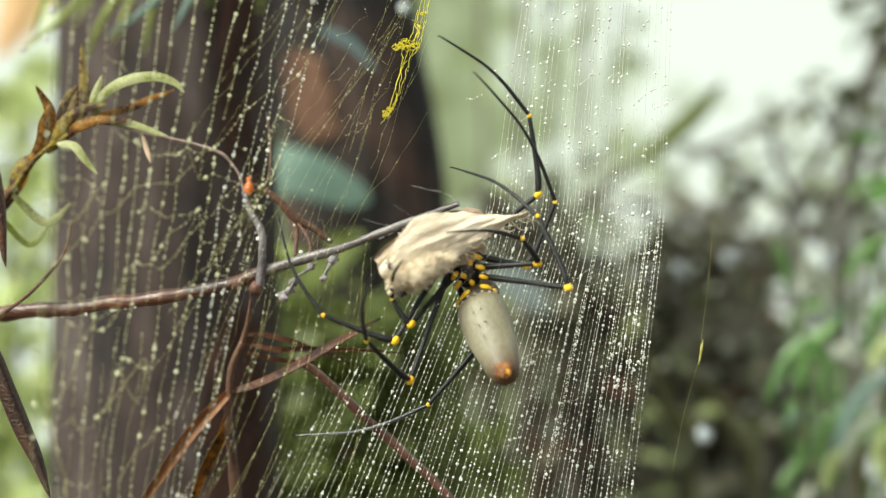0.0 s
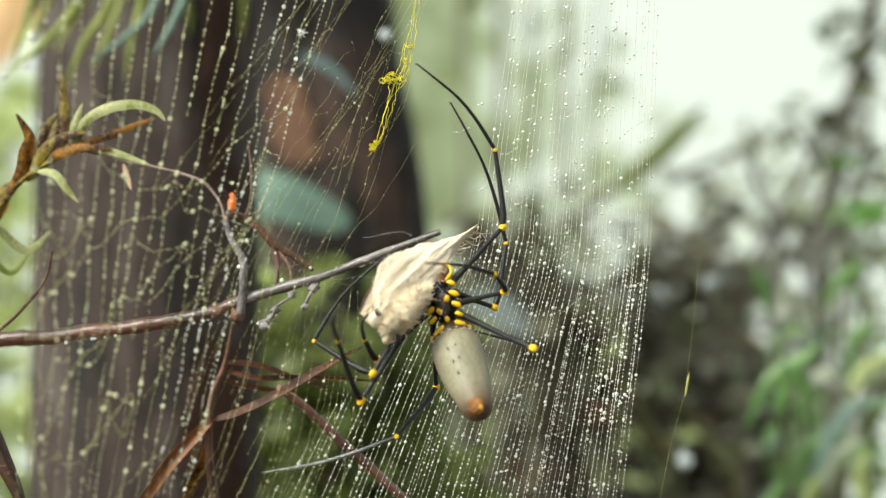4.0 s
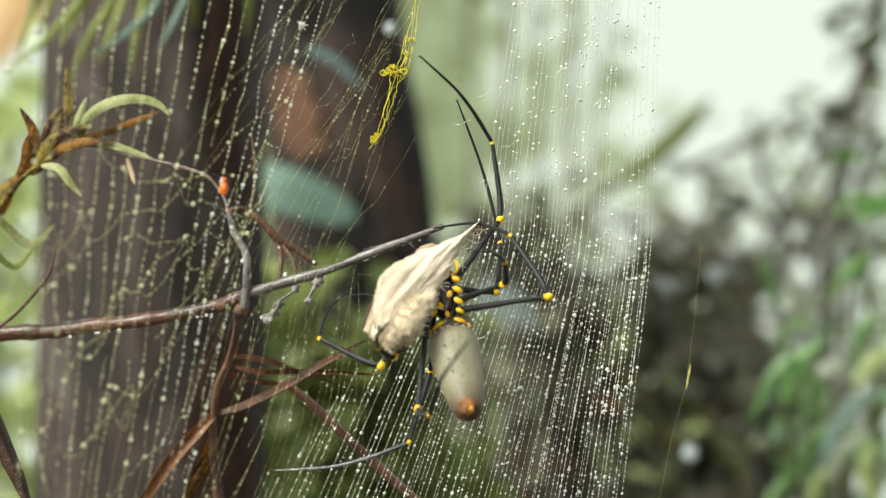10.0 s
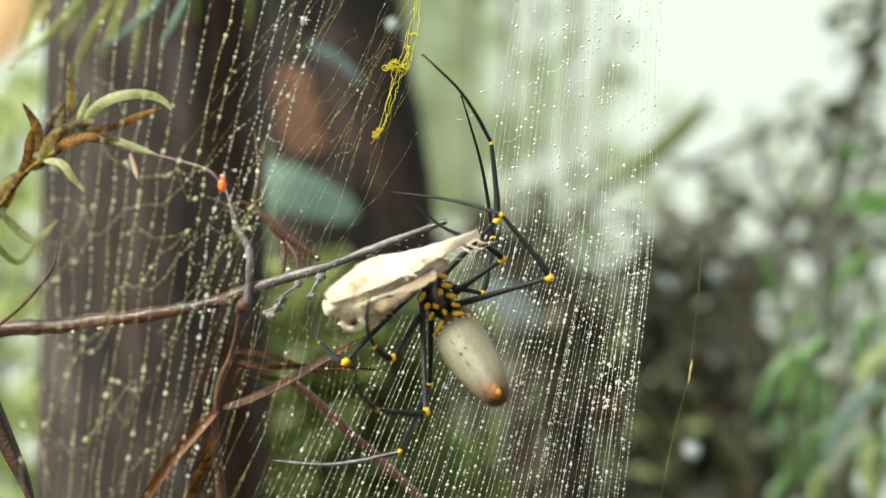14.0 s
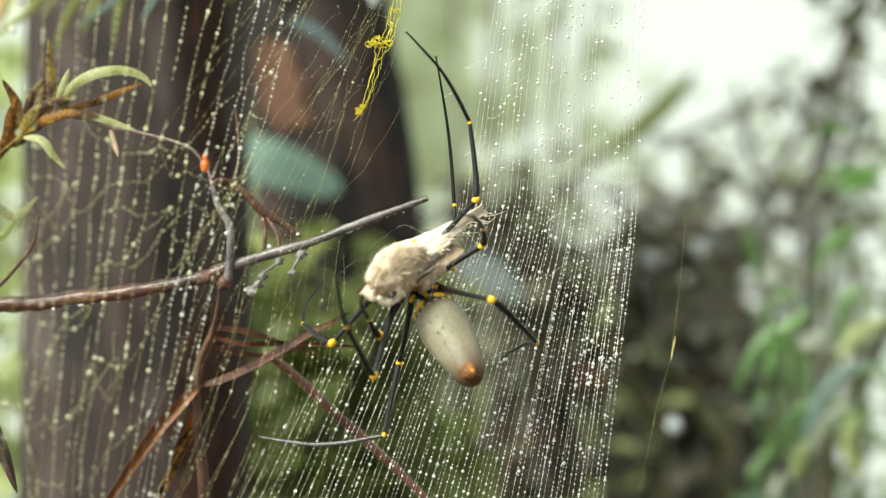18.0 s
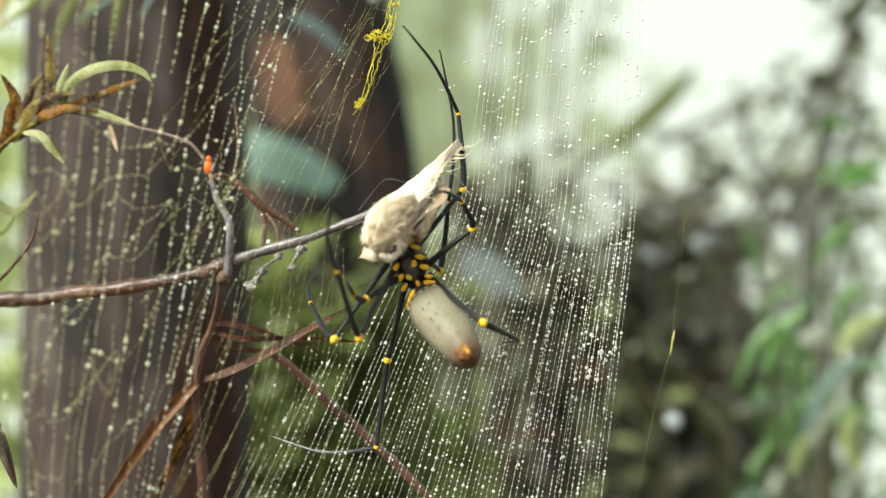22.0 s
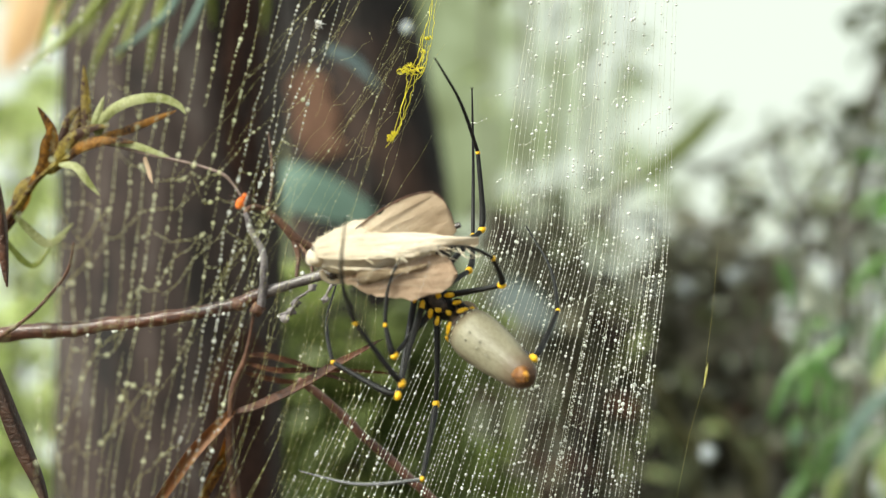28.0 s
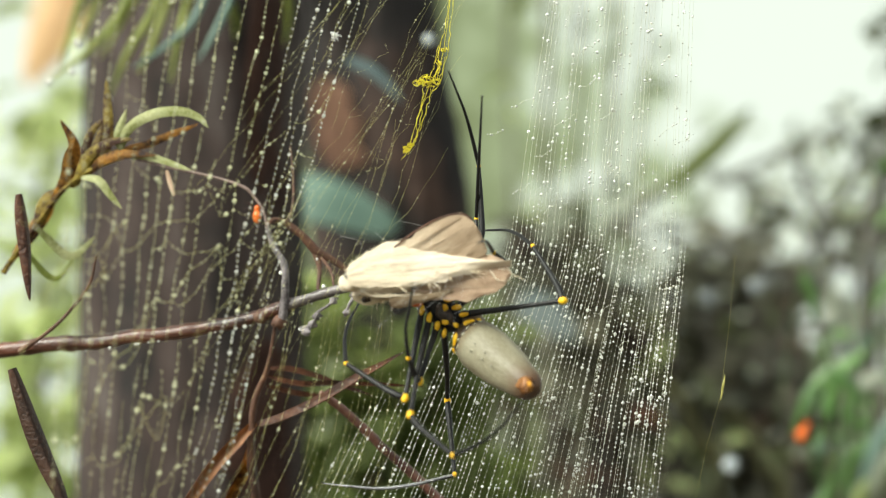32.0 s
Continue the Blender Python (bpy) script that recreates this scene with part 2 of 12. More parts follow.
tint_along(BROWN_WING, 0.015, 0.031, (0.34, 0.235, 0.145), 0.75, "X")

# plain backdrop, haze and light painted as glow, pale green wood to white cloud
MIST = bpy.data.materials.new("painted_misty_glow")
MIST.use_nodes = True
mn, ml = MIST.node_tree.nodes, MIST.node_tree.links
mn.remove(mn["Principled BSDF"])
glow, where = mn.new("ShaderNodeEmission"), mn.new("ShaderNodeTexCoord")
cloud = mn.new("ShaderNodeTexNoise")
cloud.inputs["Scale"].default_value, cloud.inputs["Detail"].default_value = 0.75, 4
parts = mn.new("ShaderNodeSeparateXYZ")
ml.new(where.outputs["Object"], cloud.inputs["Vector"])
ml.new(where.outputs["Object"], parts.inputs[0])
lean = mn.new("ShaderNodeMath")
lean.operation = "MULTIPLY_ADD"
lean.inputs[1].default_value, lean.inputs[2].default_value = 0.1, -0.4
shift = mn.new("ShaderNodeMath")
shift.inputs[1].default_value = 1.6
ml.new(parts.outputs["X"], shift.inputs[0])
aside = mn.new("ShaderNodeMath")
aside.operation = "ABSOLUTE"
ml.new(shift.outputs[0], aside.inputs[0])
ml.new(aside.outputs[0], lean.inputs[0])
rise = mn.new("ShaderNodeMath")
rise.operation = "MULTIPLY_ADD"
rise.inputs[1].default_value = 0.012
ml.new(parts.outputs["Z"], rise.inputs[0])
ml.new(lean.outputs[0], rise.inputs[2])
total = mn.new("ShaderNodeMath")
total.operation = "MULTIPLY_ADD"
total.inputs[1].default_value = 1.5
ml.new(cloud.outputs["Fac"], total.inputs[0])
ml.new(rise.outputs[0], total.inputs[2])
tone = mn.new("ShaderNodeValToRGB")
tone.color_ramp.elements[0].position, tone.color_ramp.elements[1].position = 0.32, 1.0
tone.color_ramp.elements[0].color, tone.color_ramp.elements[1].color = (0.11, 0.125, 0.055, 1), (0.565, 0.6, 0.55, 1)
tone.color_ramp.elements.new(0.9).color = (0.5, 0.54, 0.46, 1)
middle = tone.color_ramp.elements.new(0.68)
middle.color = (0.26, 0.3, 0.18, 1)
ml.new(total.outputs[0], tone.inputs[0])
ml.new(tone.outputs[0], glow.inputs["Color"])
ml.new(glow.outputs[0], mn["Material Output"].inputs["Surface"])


# ---------------------------------------------------------------- building helpers
def mesh_of(name, bm, mat):
    bmesh.ops.recalc_face_normals(bm, faces=bm.faces)
    data = bpy.data.meshes.new(name)
    bm.to_mesh(data)
    bm.free()
    data.materials.append(mat)
    for f in data.polygons:
        f.use_smooth = True
    data.set_sharp_from_angle(angle=radians(65))
    return data


def part(name, bm, mat, parent=None, label=""):
    ob = new(name, mesh_of(name, bm, mat))
    if parent:
        ob.parent = parent
    return tagged(ob, label)


def empty(name, at, label, category, group="", kind=""):
    ob = new(name)
    ob.empty_display_size = 0.01
    ob.location = at
    return tagged(ob, label, category, group, kind)


def smooth_path(pts, n):
    """Points along a Catmull-Rom curve; rows may carry more numbers than three."""
    p = [np.array(q, float) for q in pts]
    p = [2 * p[0] - p[1]] + p + [2 * p[-1] - p[-2]]
    out = []
    for i in range(1, len(p) - 2):
        for k in range(n):
            u = k / n
            a, b, c, d = p[i - 1], p[i], p[i + 1], p[i + 2]
            out.append(0.5 * (2 * b + (c - a) * u + (2 * a - 5 * b + 4 * c - d) * u * u + (3 * b - 3 * c + d - a) * u ** 3))
    out.append(p[-2])
    return out


def tube(bm, pts, radii, sides=8, rough=0.0, seed=0):
    """A closed round rod through the points."""
    pts = [Vector(p[:3]) for p in pts]
    rng = random.Random(seed)
    side = None
    rings = []
    for i, p in enumerate(pts):
        way = (pts[min(i + 1, len(pts) - 1)] - pts[max(i - 1, 0)]).normalized()
        if side is None:
            side = way.orthogonal().normalized()
        side = (side - way * side.dot(way)).normalized()
        up = way.cross(side)
        r = radii[i] if hasattr(radii, "__len__") else radii
        rings.append([bm.verts.new(p + (side * math.cos(a) + up * math.sin(a)) * r * (1 + rough * rng.uniform(-1, 1)))
                      for a in (2 * math.pi * k / sides for k in range(sides))])
    for one, two in zip(rings, rings[1:]):
        for k in range(sides):
            bm.faces.new((one[k], one[(k + 1) % sides], two[(k + 1) % sides], two[k]))
    bm.faces.new(rings[0][::-1])
    bm.faces.new(rings[-1])
    return bm


def blade(bm, pts, width, facing, cup=0.25, thick=0.0003, across=4, full=0.7):
    """A leaf: a cupped strip with thickness along the points, widest before its middle."""
    pts = [Vector(p[:3]) for p in pts]
    n = len(pts)
    rows = []
    for i, p in enumerate(pts):
        way = (pts[min(i + 1, n - 1)] - pts[max(i - 1, 0)]).normalized()
        side = way.cross(Vector(facing)).normalized()
        up = side.cross(way).normalized()
        u = i / (n - 1)
        w = width * (max(0.0, math.sin(math.pi * min(1, 0.06 + u * 0.94) ** 0.8)) ** full + 0.03)
        rows.append([(p + side * w * s * 0.5 - up * cup * w * abs(s) ** 1.25, up) for s in (2 * k / across - 1 for k in range(across + 1))])
    top = [[bm.verts.new(q + up * thick) for q, up in r] for r in rows]
    low = [[bm.verts.new(q - up * thick) for q, up in r] for r in rows]
    for i in range(n - 1):
        for k in range(across):
            bm.faces.new((top[i][k], top[i + 1][k], top[i + 1][k + 1], top[i][k + 1]))
            bm.faces.new((low[i][k], low[i][k + 1], low[i + 1][k + 1], low[i + 1][k]))
        bm.faces.new((top[i][0], low[i][0], low[i + 1][0], top[i + 1][0]))
        bm.faces.new((top[i][across], top[i + 1][across], low[i + 1][across], low[i][across]))
    bm.faces.new([*top[0], *low[0][::-1]])
    bm.faces.new([*top[-1][::-1], *low[-1]])
    return bm


def blob(bm, centre, radii, turn=None, div=2, lump=0.0, seed=0):
    made = bmesh.ops.create_icosphere(bm, subdivisions=div, radius=1.0)["verts"]
    m = Matrix.Translation(centre) @ (turn.to_4x4() if turn else Matrix()) @ Matrix.Diagonal((*radii, 1))
    for v in made:
        if lump:
            v.co *= 1 + lump * noise.noise(v.co * 1.7 + Vector((seed, 0, 0)))
        v.co = m @ v.co
    return bm


# unit drop, shared by all dew
_d = bmesh.new()
bmesh.ops.create_icosphere(_d, subdivisions=1, radius=1.0)
DROP_V = np.array([v.co[:] for v in _d.verts])
DROP_F = np.array([[v.index for v in f.verts] for f in _d.faces])
_d.free()


def dew(name, spots, sizes, parent, mat=None):
    """Drops joined into one mesh."""
    v = (DROP_V[None] * np.array(sizes)[:, None, None] + np.array(spots)[:, None, :]).reshape(-1, 3)
    f = (DROP_F[None] + (np.arange(len(spots)) * len(DROP_V))[:, None, None]).reshape(-1, 3)
    data = bpy.data.meshes.new(name)
    data.from_pydata(v.tolist(), [], f.tolist())
    data.materials.append(mat or DEW)
    for p in data.polygons:
        p.use_smooth = True
    ob = new(name, data)
    ob.parent = parent
    return tagged(ob, kind="stuff")


def leaves_of(name, spots, size, mat, parent, seed, slim=0.28, label=""):
    """Many small pointed leaves, folded on their midrib, joined into one mesh."""
    rng = np.random.default_rng(seed)
    shape = np.array([[0, 0, 0], [0.3, 0.5, 0.08], [0.68, 0.36, 0.07], [1, 0, -0.12], [0.68, -0.36, 0.07], [0.3, -0.5, 0.08], [0.35, 0, -0.02], [0.7, 0, -0.05]]) * np.array([1, 2 * slim, 1])
    faces = [[0, 6, 1], [1, 6, 7], [1, 7, 2], [2, 7, 3], [0, 5, 6], [5, 7, 6], [5, 4, 7], [4, 3, 7]]
    verts, polys = [], []
    for i, s in enumerate(spots):
        turn = np.array(Euler((rng.uniform(-0.9, 0.9), rng.uniform(-0.3, 1.1), rng.uniform(0, 6.283))).to_matrix())
        k = size * rng.uniform(0.6, 1.3)
        verts.extend((shape @ turn.T * k + np.array(s)).tolist())
        polys.extend([[q + 8 * i for q in f] for f in faces])
    data = bpy.data.meshes.new(name)
    data.from_pydata(verts, [], polys)
    data.materials.append(mat)
    ob = new(name, data)
    ob.parent = parent
    return tagged(ob, label, kind="stuff")


# ---------------------------------------------------------------- ground and distance
def build_ground():
    bm = bmesh.new()
    n = 60
    grid = {}
    for i in range(n + 1):
        for j in range(n + 1):
            x, y = [math.copysign(abs(2 * k / n - 1) ** 2.2 * 60, k - n / 2) for k in (i, j)]
            fall = 0.42 * max(0.0, y - 3.2) + 0.05 * max(0.0, abs(x) - 6)
            grid[i, j] = bm.verts.new((x, y, 0.05 * noise.noise(Vector((x, y, 0)) * 0.7) - 0.05 - fall))
    for i in range(n):
        for j in range(n):
            bm.faces.new((grid[i, j], grid[i + 1, j], grid[i + 1, j + 1], grid[i, j + 1]))
    tagged(part("ground", bm, GROUND), "brown leaf litter on the forest floor", "ground", kind="structure")
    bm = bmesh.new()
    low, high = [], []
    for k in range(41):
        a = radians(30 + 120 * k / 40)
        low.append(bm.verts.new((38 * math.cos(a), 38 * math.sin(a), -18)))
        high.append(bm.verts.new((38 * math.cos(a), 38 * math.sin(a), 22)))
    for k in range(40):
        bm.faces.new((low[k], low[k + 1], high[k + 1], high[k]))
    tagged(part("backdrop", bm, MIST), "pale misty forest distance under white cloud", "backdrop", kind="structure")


build_ground()


# ---------------------------------------------------------------- trees
def build_tree(label, line, mat, seed, ridge):
    """A tapered trunk with bark ridges, limbs and a high crown; line: x, y, z, radius."""
    foot = Vector(line[0][:3])
    tree = empty("tree", foot, label, "tree")
    bm = bmesh.new()
    path = smooth_path(line, 30)
    sides = 72
    rings = []
    for q in path:
        c, r = Vector(q[:3]) - foot, q[3]
        ring = []
        for k in range(sides):
            a = 2 * math.pi * k / sides
            d = Vector((math.cos(a), math.sin(a), 0))
            s = Vector((d.x * 5, d.y * 5, (c.z + foot.z) * 3.2 + seed))
            rough = noise.noise(s) * 0.6 + abs(noise.noise(s * 2.6)) * 0.7 + noise.noise(s * 7) * 0.25
            ring.append(bm.verts.new(c + d * r * (1 + ridge * rough)))
        rings.append(ring)
    for one, two in zip(rings, rings[1:]):
        for k in range(sides):
            bm.faces.new((one[k], one[(k + 1) % sides], two[(k + 1) % sides], two[k]))
    part("trunk", bm, mat, tree)
    top = Vector(path[-1][:3]) - foot
    rng = random.Random(seed)
    tips = []
    for k in range(6):
        a = k * 1.05 + rng.uniform(-0.3, 0.3)
        end = top + Vector((math.cos(a) * 1.1, math.sin(a) * 1.1, rng.uniform(0.5, 1.4)))
        bm = bmesh.new()
        pts = smooth_path([top - Vector((0, 0, 0.2)), (top + end) / 2 + Vector((0, 0, 0.25)), end], 5)
        tube(bm, pts, [path[-1][3] * (0.6 - 0.5 * i / (len(pts) - 1)) for i in range(len(pts))], 8)
        part("limb", bm, mat, tree)
        tips += [Vector(q[:3]) for q in pts[4:]]
    spots = [rng.choice(tips) + Vector([rng.gauss(0, 0.38) for _ in range(3)]) for _ in range(1500)]
    leaves_of("crown", spots, 0.09, BUSH_LEAF, tree, seed)
    return tree


big_tree = build_tree("large tree trunk with dark ridged grey-brown bark", [(-0.233, 1.28, -0.05, 0.125), (-0.224, 1.26, 0.7, 0.095), (-0.2165, 1.25, 1.5, 0.0825), (-0.213, 1.25, 2.4, 0.078), (-0.21, 1.27, 4.2, 0.07)], BARK, 3, 0.09)
red_tree = build_tree("slanting tree trunk with reddish brown peeling bark", [(-0.035, 1.72, -0.05, 0.12), (-0.06, 1.71, 0.8, 0.098), (-0.088, 1.7, 1.5, 0.082), (-0.118, 1.7, 1.75, 0.076), (-0.26, 1.75, 2.8, 0.066), (-0.42, 1.8, 4.0, 0.05)], RED_BARK, 11, 0.1)


def bark_plate(tree, axis, radius, turn0, turn1, seed, mat, label="paler peeled plate of reddish bark"):
    """A ragged plate of bark that lies on the trunk; axis: the trunk's middle at the plate's foot and top, turns in degrees from the front."""
    bm = bmesh.new()
    foot = tree.location
    rows = []
    for i in range(15):
        u = i / 14
        c = Vector(axis[0]).lerp(Vector(axis[1]), u)
        rag0, rag1 = 9 * noise.noise(Vector((u * 5, seed, 0))), 9 * noise.noise(Vector((u * 5, seed, 9)))
        taper = 1 - 0.75 * abs(2 * u - 1) ** 5
        mid, half = (turn0 + turn1) / 2, (turn1 - turn0) / 2 * taper
        row = []
        for j in range(9):
            a = radians(mid + half * (2 * j / 8 - 1) + (rag0 if j < 4 else rag1))
            r = radius + 0.006 + 0.003 * noise.noise(Vector((u * 7, j * 0.6, seed)))
            row.append(bm.verts.new(c + Vector((math.sin(a) * r, -math.cos(a) * r, 0)) - foot))
        rows.append(row)
    for one, two in zip(rows, rows[1:]):
        for k in range(8):
            bm.faces.new((one[k], one[k + 1], two[k + 1], two[k]))
    bmesh.ops.solidify(bm, geom=bm.faces[:], thickness=0.006)
    return part("bark_plate", bm, mat, tree, label)


bark_plate(red_tree, ((-0.094, 1.7, 1.585), (-0.112, 1.7, 1.675)), 0.081, -46, -10, 3, PEELED)
bark_plate(red_tree, ((-0.118, 1.7, 1.71), (-0.14, 1.705, 1.83)), 0.076, -30, 8, 5, RED_BARK)
bark_plate(red_tree, ((-0.075, 1.705, 1.2), (-0.086, 1.7, 1.38)), 0.09, -70, -20, 8, PEELED)
bark_plate(big_tree, ((-0.217, 1.25, 1.52), (-0.2155, 1.25, 1.74)), 0.079, 36, 60, 13, RUST_BARK, "rust-brown strip of bark on the trunk")
bark_plate(big_tree, ((-0.219, 1.25, 1.28), (-0.2175, 1.25, 1.44)), 0.083, 28, 62, 17, RUST_BARK, "rust-brown strip of bark on the trunk")


# ---------------------------------------------------------------- shrubs behind the web
def build_shrub(label, foot, stems, leaf_mat, leaf_size, count, seed, slim=0.28, spread=0.12, stem_mat=None):
    """Stems from the ground, each a list of points with radius, and leaves scattered about their upper parts."""
    rng = random.Random(seed)
    foot = Vector(foot)
    shrub = empty("shrub", foot, label, "shrub", "shrubs behind the web")
    about = []
    for pts in stems:
        bm = bmesh.new()
        path = smooth_path([(*(Vector(p[:3]) - foot), p[3]) for p in pts], 6)
        tube(bm, path, [p[3] for p in path], 7, 0.12, seed)
        part("stem", bm, stem_mat or BUSH_STEM, shrub)
        about += [Vector(p[:3]) for p in path[5:]]
    spots = [rng.choice(about) + Vector([max(-1.8, min(1.8, rng.gauss(0, 1))) * spread for _ in range(3)]) for _ in range(count)]
    leaves_of("foliage", spots, leaf_size, leaf_mat, shrub, seed, slim)
    return shrub


def stem(a0, h0, a1, h1, d, r, bend=0.0, d1=None):
    p, q = spot(a0, h0, d), spot(a1, h1, d1 or d)
    mid = (p + q) / 2 + Vector((bend, 0, abs(bend) * 0.4))
    return [(*p, r), (*mid, r * 0.85), (*q, r * 0.5)]


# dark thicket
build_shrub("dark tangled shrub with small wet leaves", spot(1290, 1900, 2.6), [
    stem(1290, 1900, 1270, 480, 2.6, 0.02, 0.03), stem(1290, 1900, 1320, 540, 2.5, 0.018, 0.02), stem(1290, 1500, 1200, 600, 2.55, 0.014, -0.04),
    stem(1290, 1400, 1330, 700, 2.5, 0.014, 0.05), stem(1280, 1200, 1250, 640, 2.6, 0.012, -0.02), stem(1270, 1200, 1330, 800, 2.5, 0.012), stem(1270, 1300, 1110, 520, 2.55, 0.014, -0.03), stem(1280, 1300, 1180, 490, 2.5, 0.012, -0.02), stem(1290, 1400, 1350, 620, 2.4, 0.016, 0.01), stem(1290, 900, 1210, 470, 2.5, 0.012, -0.01), stem(1290, 900, 1290, 480, 2.5, 0.012, 0.01)], SHADE_LEAF, 0.07, 760, 5, 0.3, 0.05)
build_shrub("low brown-green scrub at the foot of the thicket", spot(1050, 2300, 3.0), [
    stem(1050, 2300, 1100, 540, 3.0, 0.02, 0.03), stem(1050, 2000, 960, 540, 3.0, 0.016, -0.04), stem(1050, 1900, 1180, 560, 3.0, 0.016, 0.04), stem(1050, 2000, 870, 560, 3.0, 0.016, 0.06)], MOSS_LEAF, 0.07, 1100, 6, 0.3, 0.12)
# dark leaves paint the shaded patch behind the spider
build_shrub("dark shrub behind the spider, shade put into its leaf colour", spot(930, 2500, 2.4), [
    stem(930, 2500, 850, 430, 2.4, 0.012, -0.02), stem(930, 2400, 930, 420, 2.4, 0.012, 0.0), stem(930, 2300, 1010, 470, 2.4, 0.012, 0.02), stem(930, 1200, 1070, 520, 2.4, 0.01, 0.02), stem(1120, 640, 850, 405, 2.3, 0.02, 0.0), stem(1000, 900, 960, 520, 2.35, 0.016, 0.01)], SHADE_LEAF, 0.06, 330, 51, 0.3, 0.035, BARK)
build_shrub("low bush with withered red-brown leaves", spot(850, 2600, 2.0), [
    stem(850, 2600, 820, 660, 2.0, 0.006, -0.01), stem(850, 2500, 900, 700, 2.0, 0.006, 0.01), stem(850, 2500, 1010, 720, 2.0, 0.006, 0.02)], DRY_LEAF, 0.045, 150, 52, 0.3, 0.03)
build_shrub("low bush with rusty dead leaves in the thicket", spot(1330, 2600, 2.35), [
    stem(1330, 2600, 1345, 600, 2.35, 0.006, 0.01), stem(1330, 2600, 1320, 560, 2.35, 0.006, -0.01)], DRY_LEAF, 0.04, 46, 53, 0.3, 0.025)
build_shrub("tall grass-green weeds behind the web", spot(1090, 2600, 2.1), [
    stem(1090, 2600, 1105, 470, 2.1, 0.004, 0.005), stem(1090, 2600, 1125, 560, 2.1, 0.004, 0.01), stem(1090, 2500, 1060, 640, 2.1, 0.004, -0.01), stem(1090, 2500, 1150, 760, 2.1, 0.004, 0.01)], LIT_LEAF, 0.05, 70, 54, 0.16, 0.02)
build_shrub("arching bare olive canes", spot(1230, 2400, 1.9), [
    [(*spot(1230, 2400, 1.9), 0.009), (*spot(1210, 960, 1.9), 0.009), (*spot(1170, 760, 1.9), 0.008), (*spot(1120, 672, 1.9), 0.007), (*spot(1050, 650, 1.9), 0.005)],
    [(*spot(1230, 2400, 1.9), 0.008), (*spot(1320, 980, 1.9), 0.008), (*spot(1290, 820, 1.9), 0.007), (*spot(1235, 720, 1.9), 0.006), (*spot(1180, 690, 1.9), 0.004)],
    [(*spot(1560, 1500, 1.9), 0.012), (*spot(1500, 900, 1.9), 0.012), (*spot(1560, 740, 1.9), 0.011), (*spot(1640, 560, 1.9), 0.01)]], MOSS_LEAF, 0.04, 24, 55, 0.3, 0.03, CANE)
build_shrub("slender far saplings with hanging olive leaves", spot(930, 2000, 4.2), [
    stem(930, 2000, 905, -260, 4.2, 0.016, -0.02), stem(930, 2000, 955, -200, 4.3, 0.012, 0.03), stem(930, 2000, 1030, -240, 4.2, 0.014, 0.02), stem(930, 2000, 830, -120, 4.4, 0.012, -0.03), stem(930, 2000, 1085, -60, 4.4, 0.01, 0.0)], SCRUB_LEAF, 0.09, 120, 56, 0.2, 0.1)
# pale leaves paint the bright haze behind the hub
build_shrub("bush behind the hub, mist painted into its pale leaves", spot(1000, 2400, 3.4), [
    stem(1000, 2400, 930, 385, 3.4, 0.008, -0.02), stem(1000, 2400, 1010, 375, 3.4, 0.008, 0.0), stem(1000, 2400, 1085, 390, 3.4, 0.008, 0.02), stem(1000, 480, 870, 400, 3.4, 0.006, 0.0)], PALE_HAZE_LEAF, 0.06, 190, 57, 0.4, 0.04)
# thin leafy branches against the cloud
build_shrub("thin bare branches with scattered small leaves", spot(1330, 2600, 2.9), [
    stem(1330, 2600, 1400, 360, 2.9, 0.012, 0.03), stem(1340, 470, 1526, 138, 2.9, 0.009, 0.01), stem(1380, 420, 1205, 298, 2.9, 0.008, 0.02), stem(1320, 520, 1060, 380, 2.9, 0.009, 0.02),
    stem(1390, 480, 1560, 300, 2.9, 0.008, 0.02), stem(1400, 420, 1338, 200, 2.9, 0.005, -0.01), stem(1360, 520, 1480, 330, 2.9, 0.007, 0.01), stem(1010, 400, 1215, 240, 2.4, 0.008, 0.0), stem(1195, 318, 1440, 205, 2.6, 0.007, 0.01), stem(1160, 440, 1340, 360, 2.6, 0.009, 0.01)], PALE_HAZE_LEAF, 0.05, 80, 7, 0.24, 0.03)
# mist of the far bushes comes from their whitened leaf colour
build_shrub("far bushes with mist painted into their pale leaves", spot(1200, 2600, 5.0), [
    stem(1200, 2600, 1100, 480, 5.0, 0.02, -0.05), stem(1200, 2600, 1330, 500, 5.0, 0.02, 0.05), stem(1200, 2600, 1480, 540, 5.0, 0.02, 0.1), stem(1250, 1500, 1560, 600, 5.0, 0.02, 0.1), stem(1200, 1500, 1000, 430, 5.2, 0.02, -0.1), stem(1200, 1500, 900, 560, 5.2, 0.02, -0.1)], PALE_HAZE_LEAF, 0.075, 480, 27, 0.3, 0.16)
build_shrub("slender dark stem with sparse leaves", spot(1460, 2600, 2.3), [
    [(*spot(1460, 2600, 2.3), 0.014), (*spot(1462, 700, 2.3), 0.012), (*spot(1482, 387, 2.3), 0.012), (*spot(1510, 232, 2.3), 0.011), (*spot(1540, 110, 2.3), 0.011), (*spot(1572, -30, 2.3), 0.01), (*spot(1600, -200, 2.3), 0.008)],
    stem(1490, 420, 1560, 200, 2.3, 0.006, 0.01), stem(1480, 520, 1590, 420, 2.3, 0.006, 0.01), stem(1540, 110, 1600, 40, 2.3, 0.006, 0.0)], MOSS_LEAF, 0.05, 110, 8, 0.25, 0.035)
# bright leaves in front of it


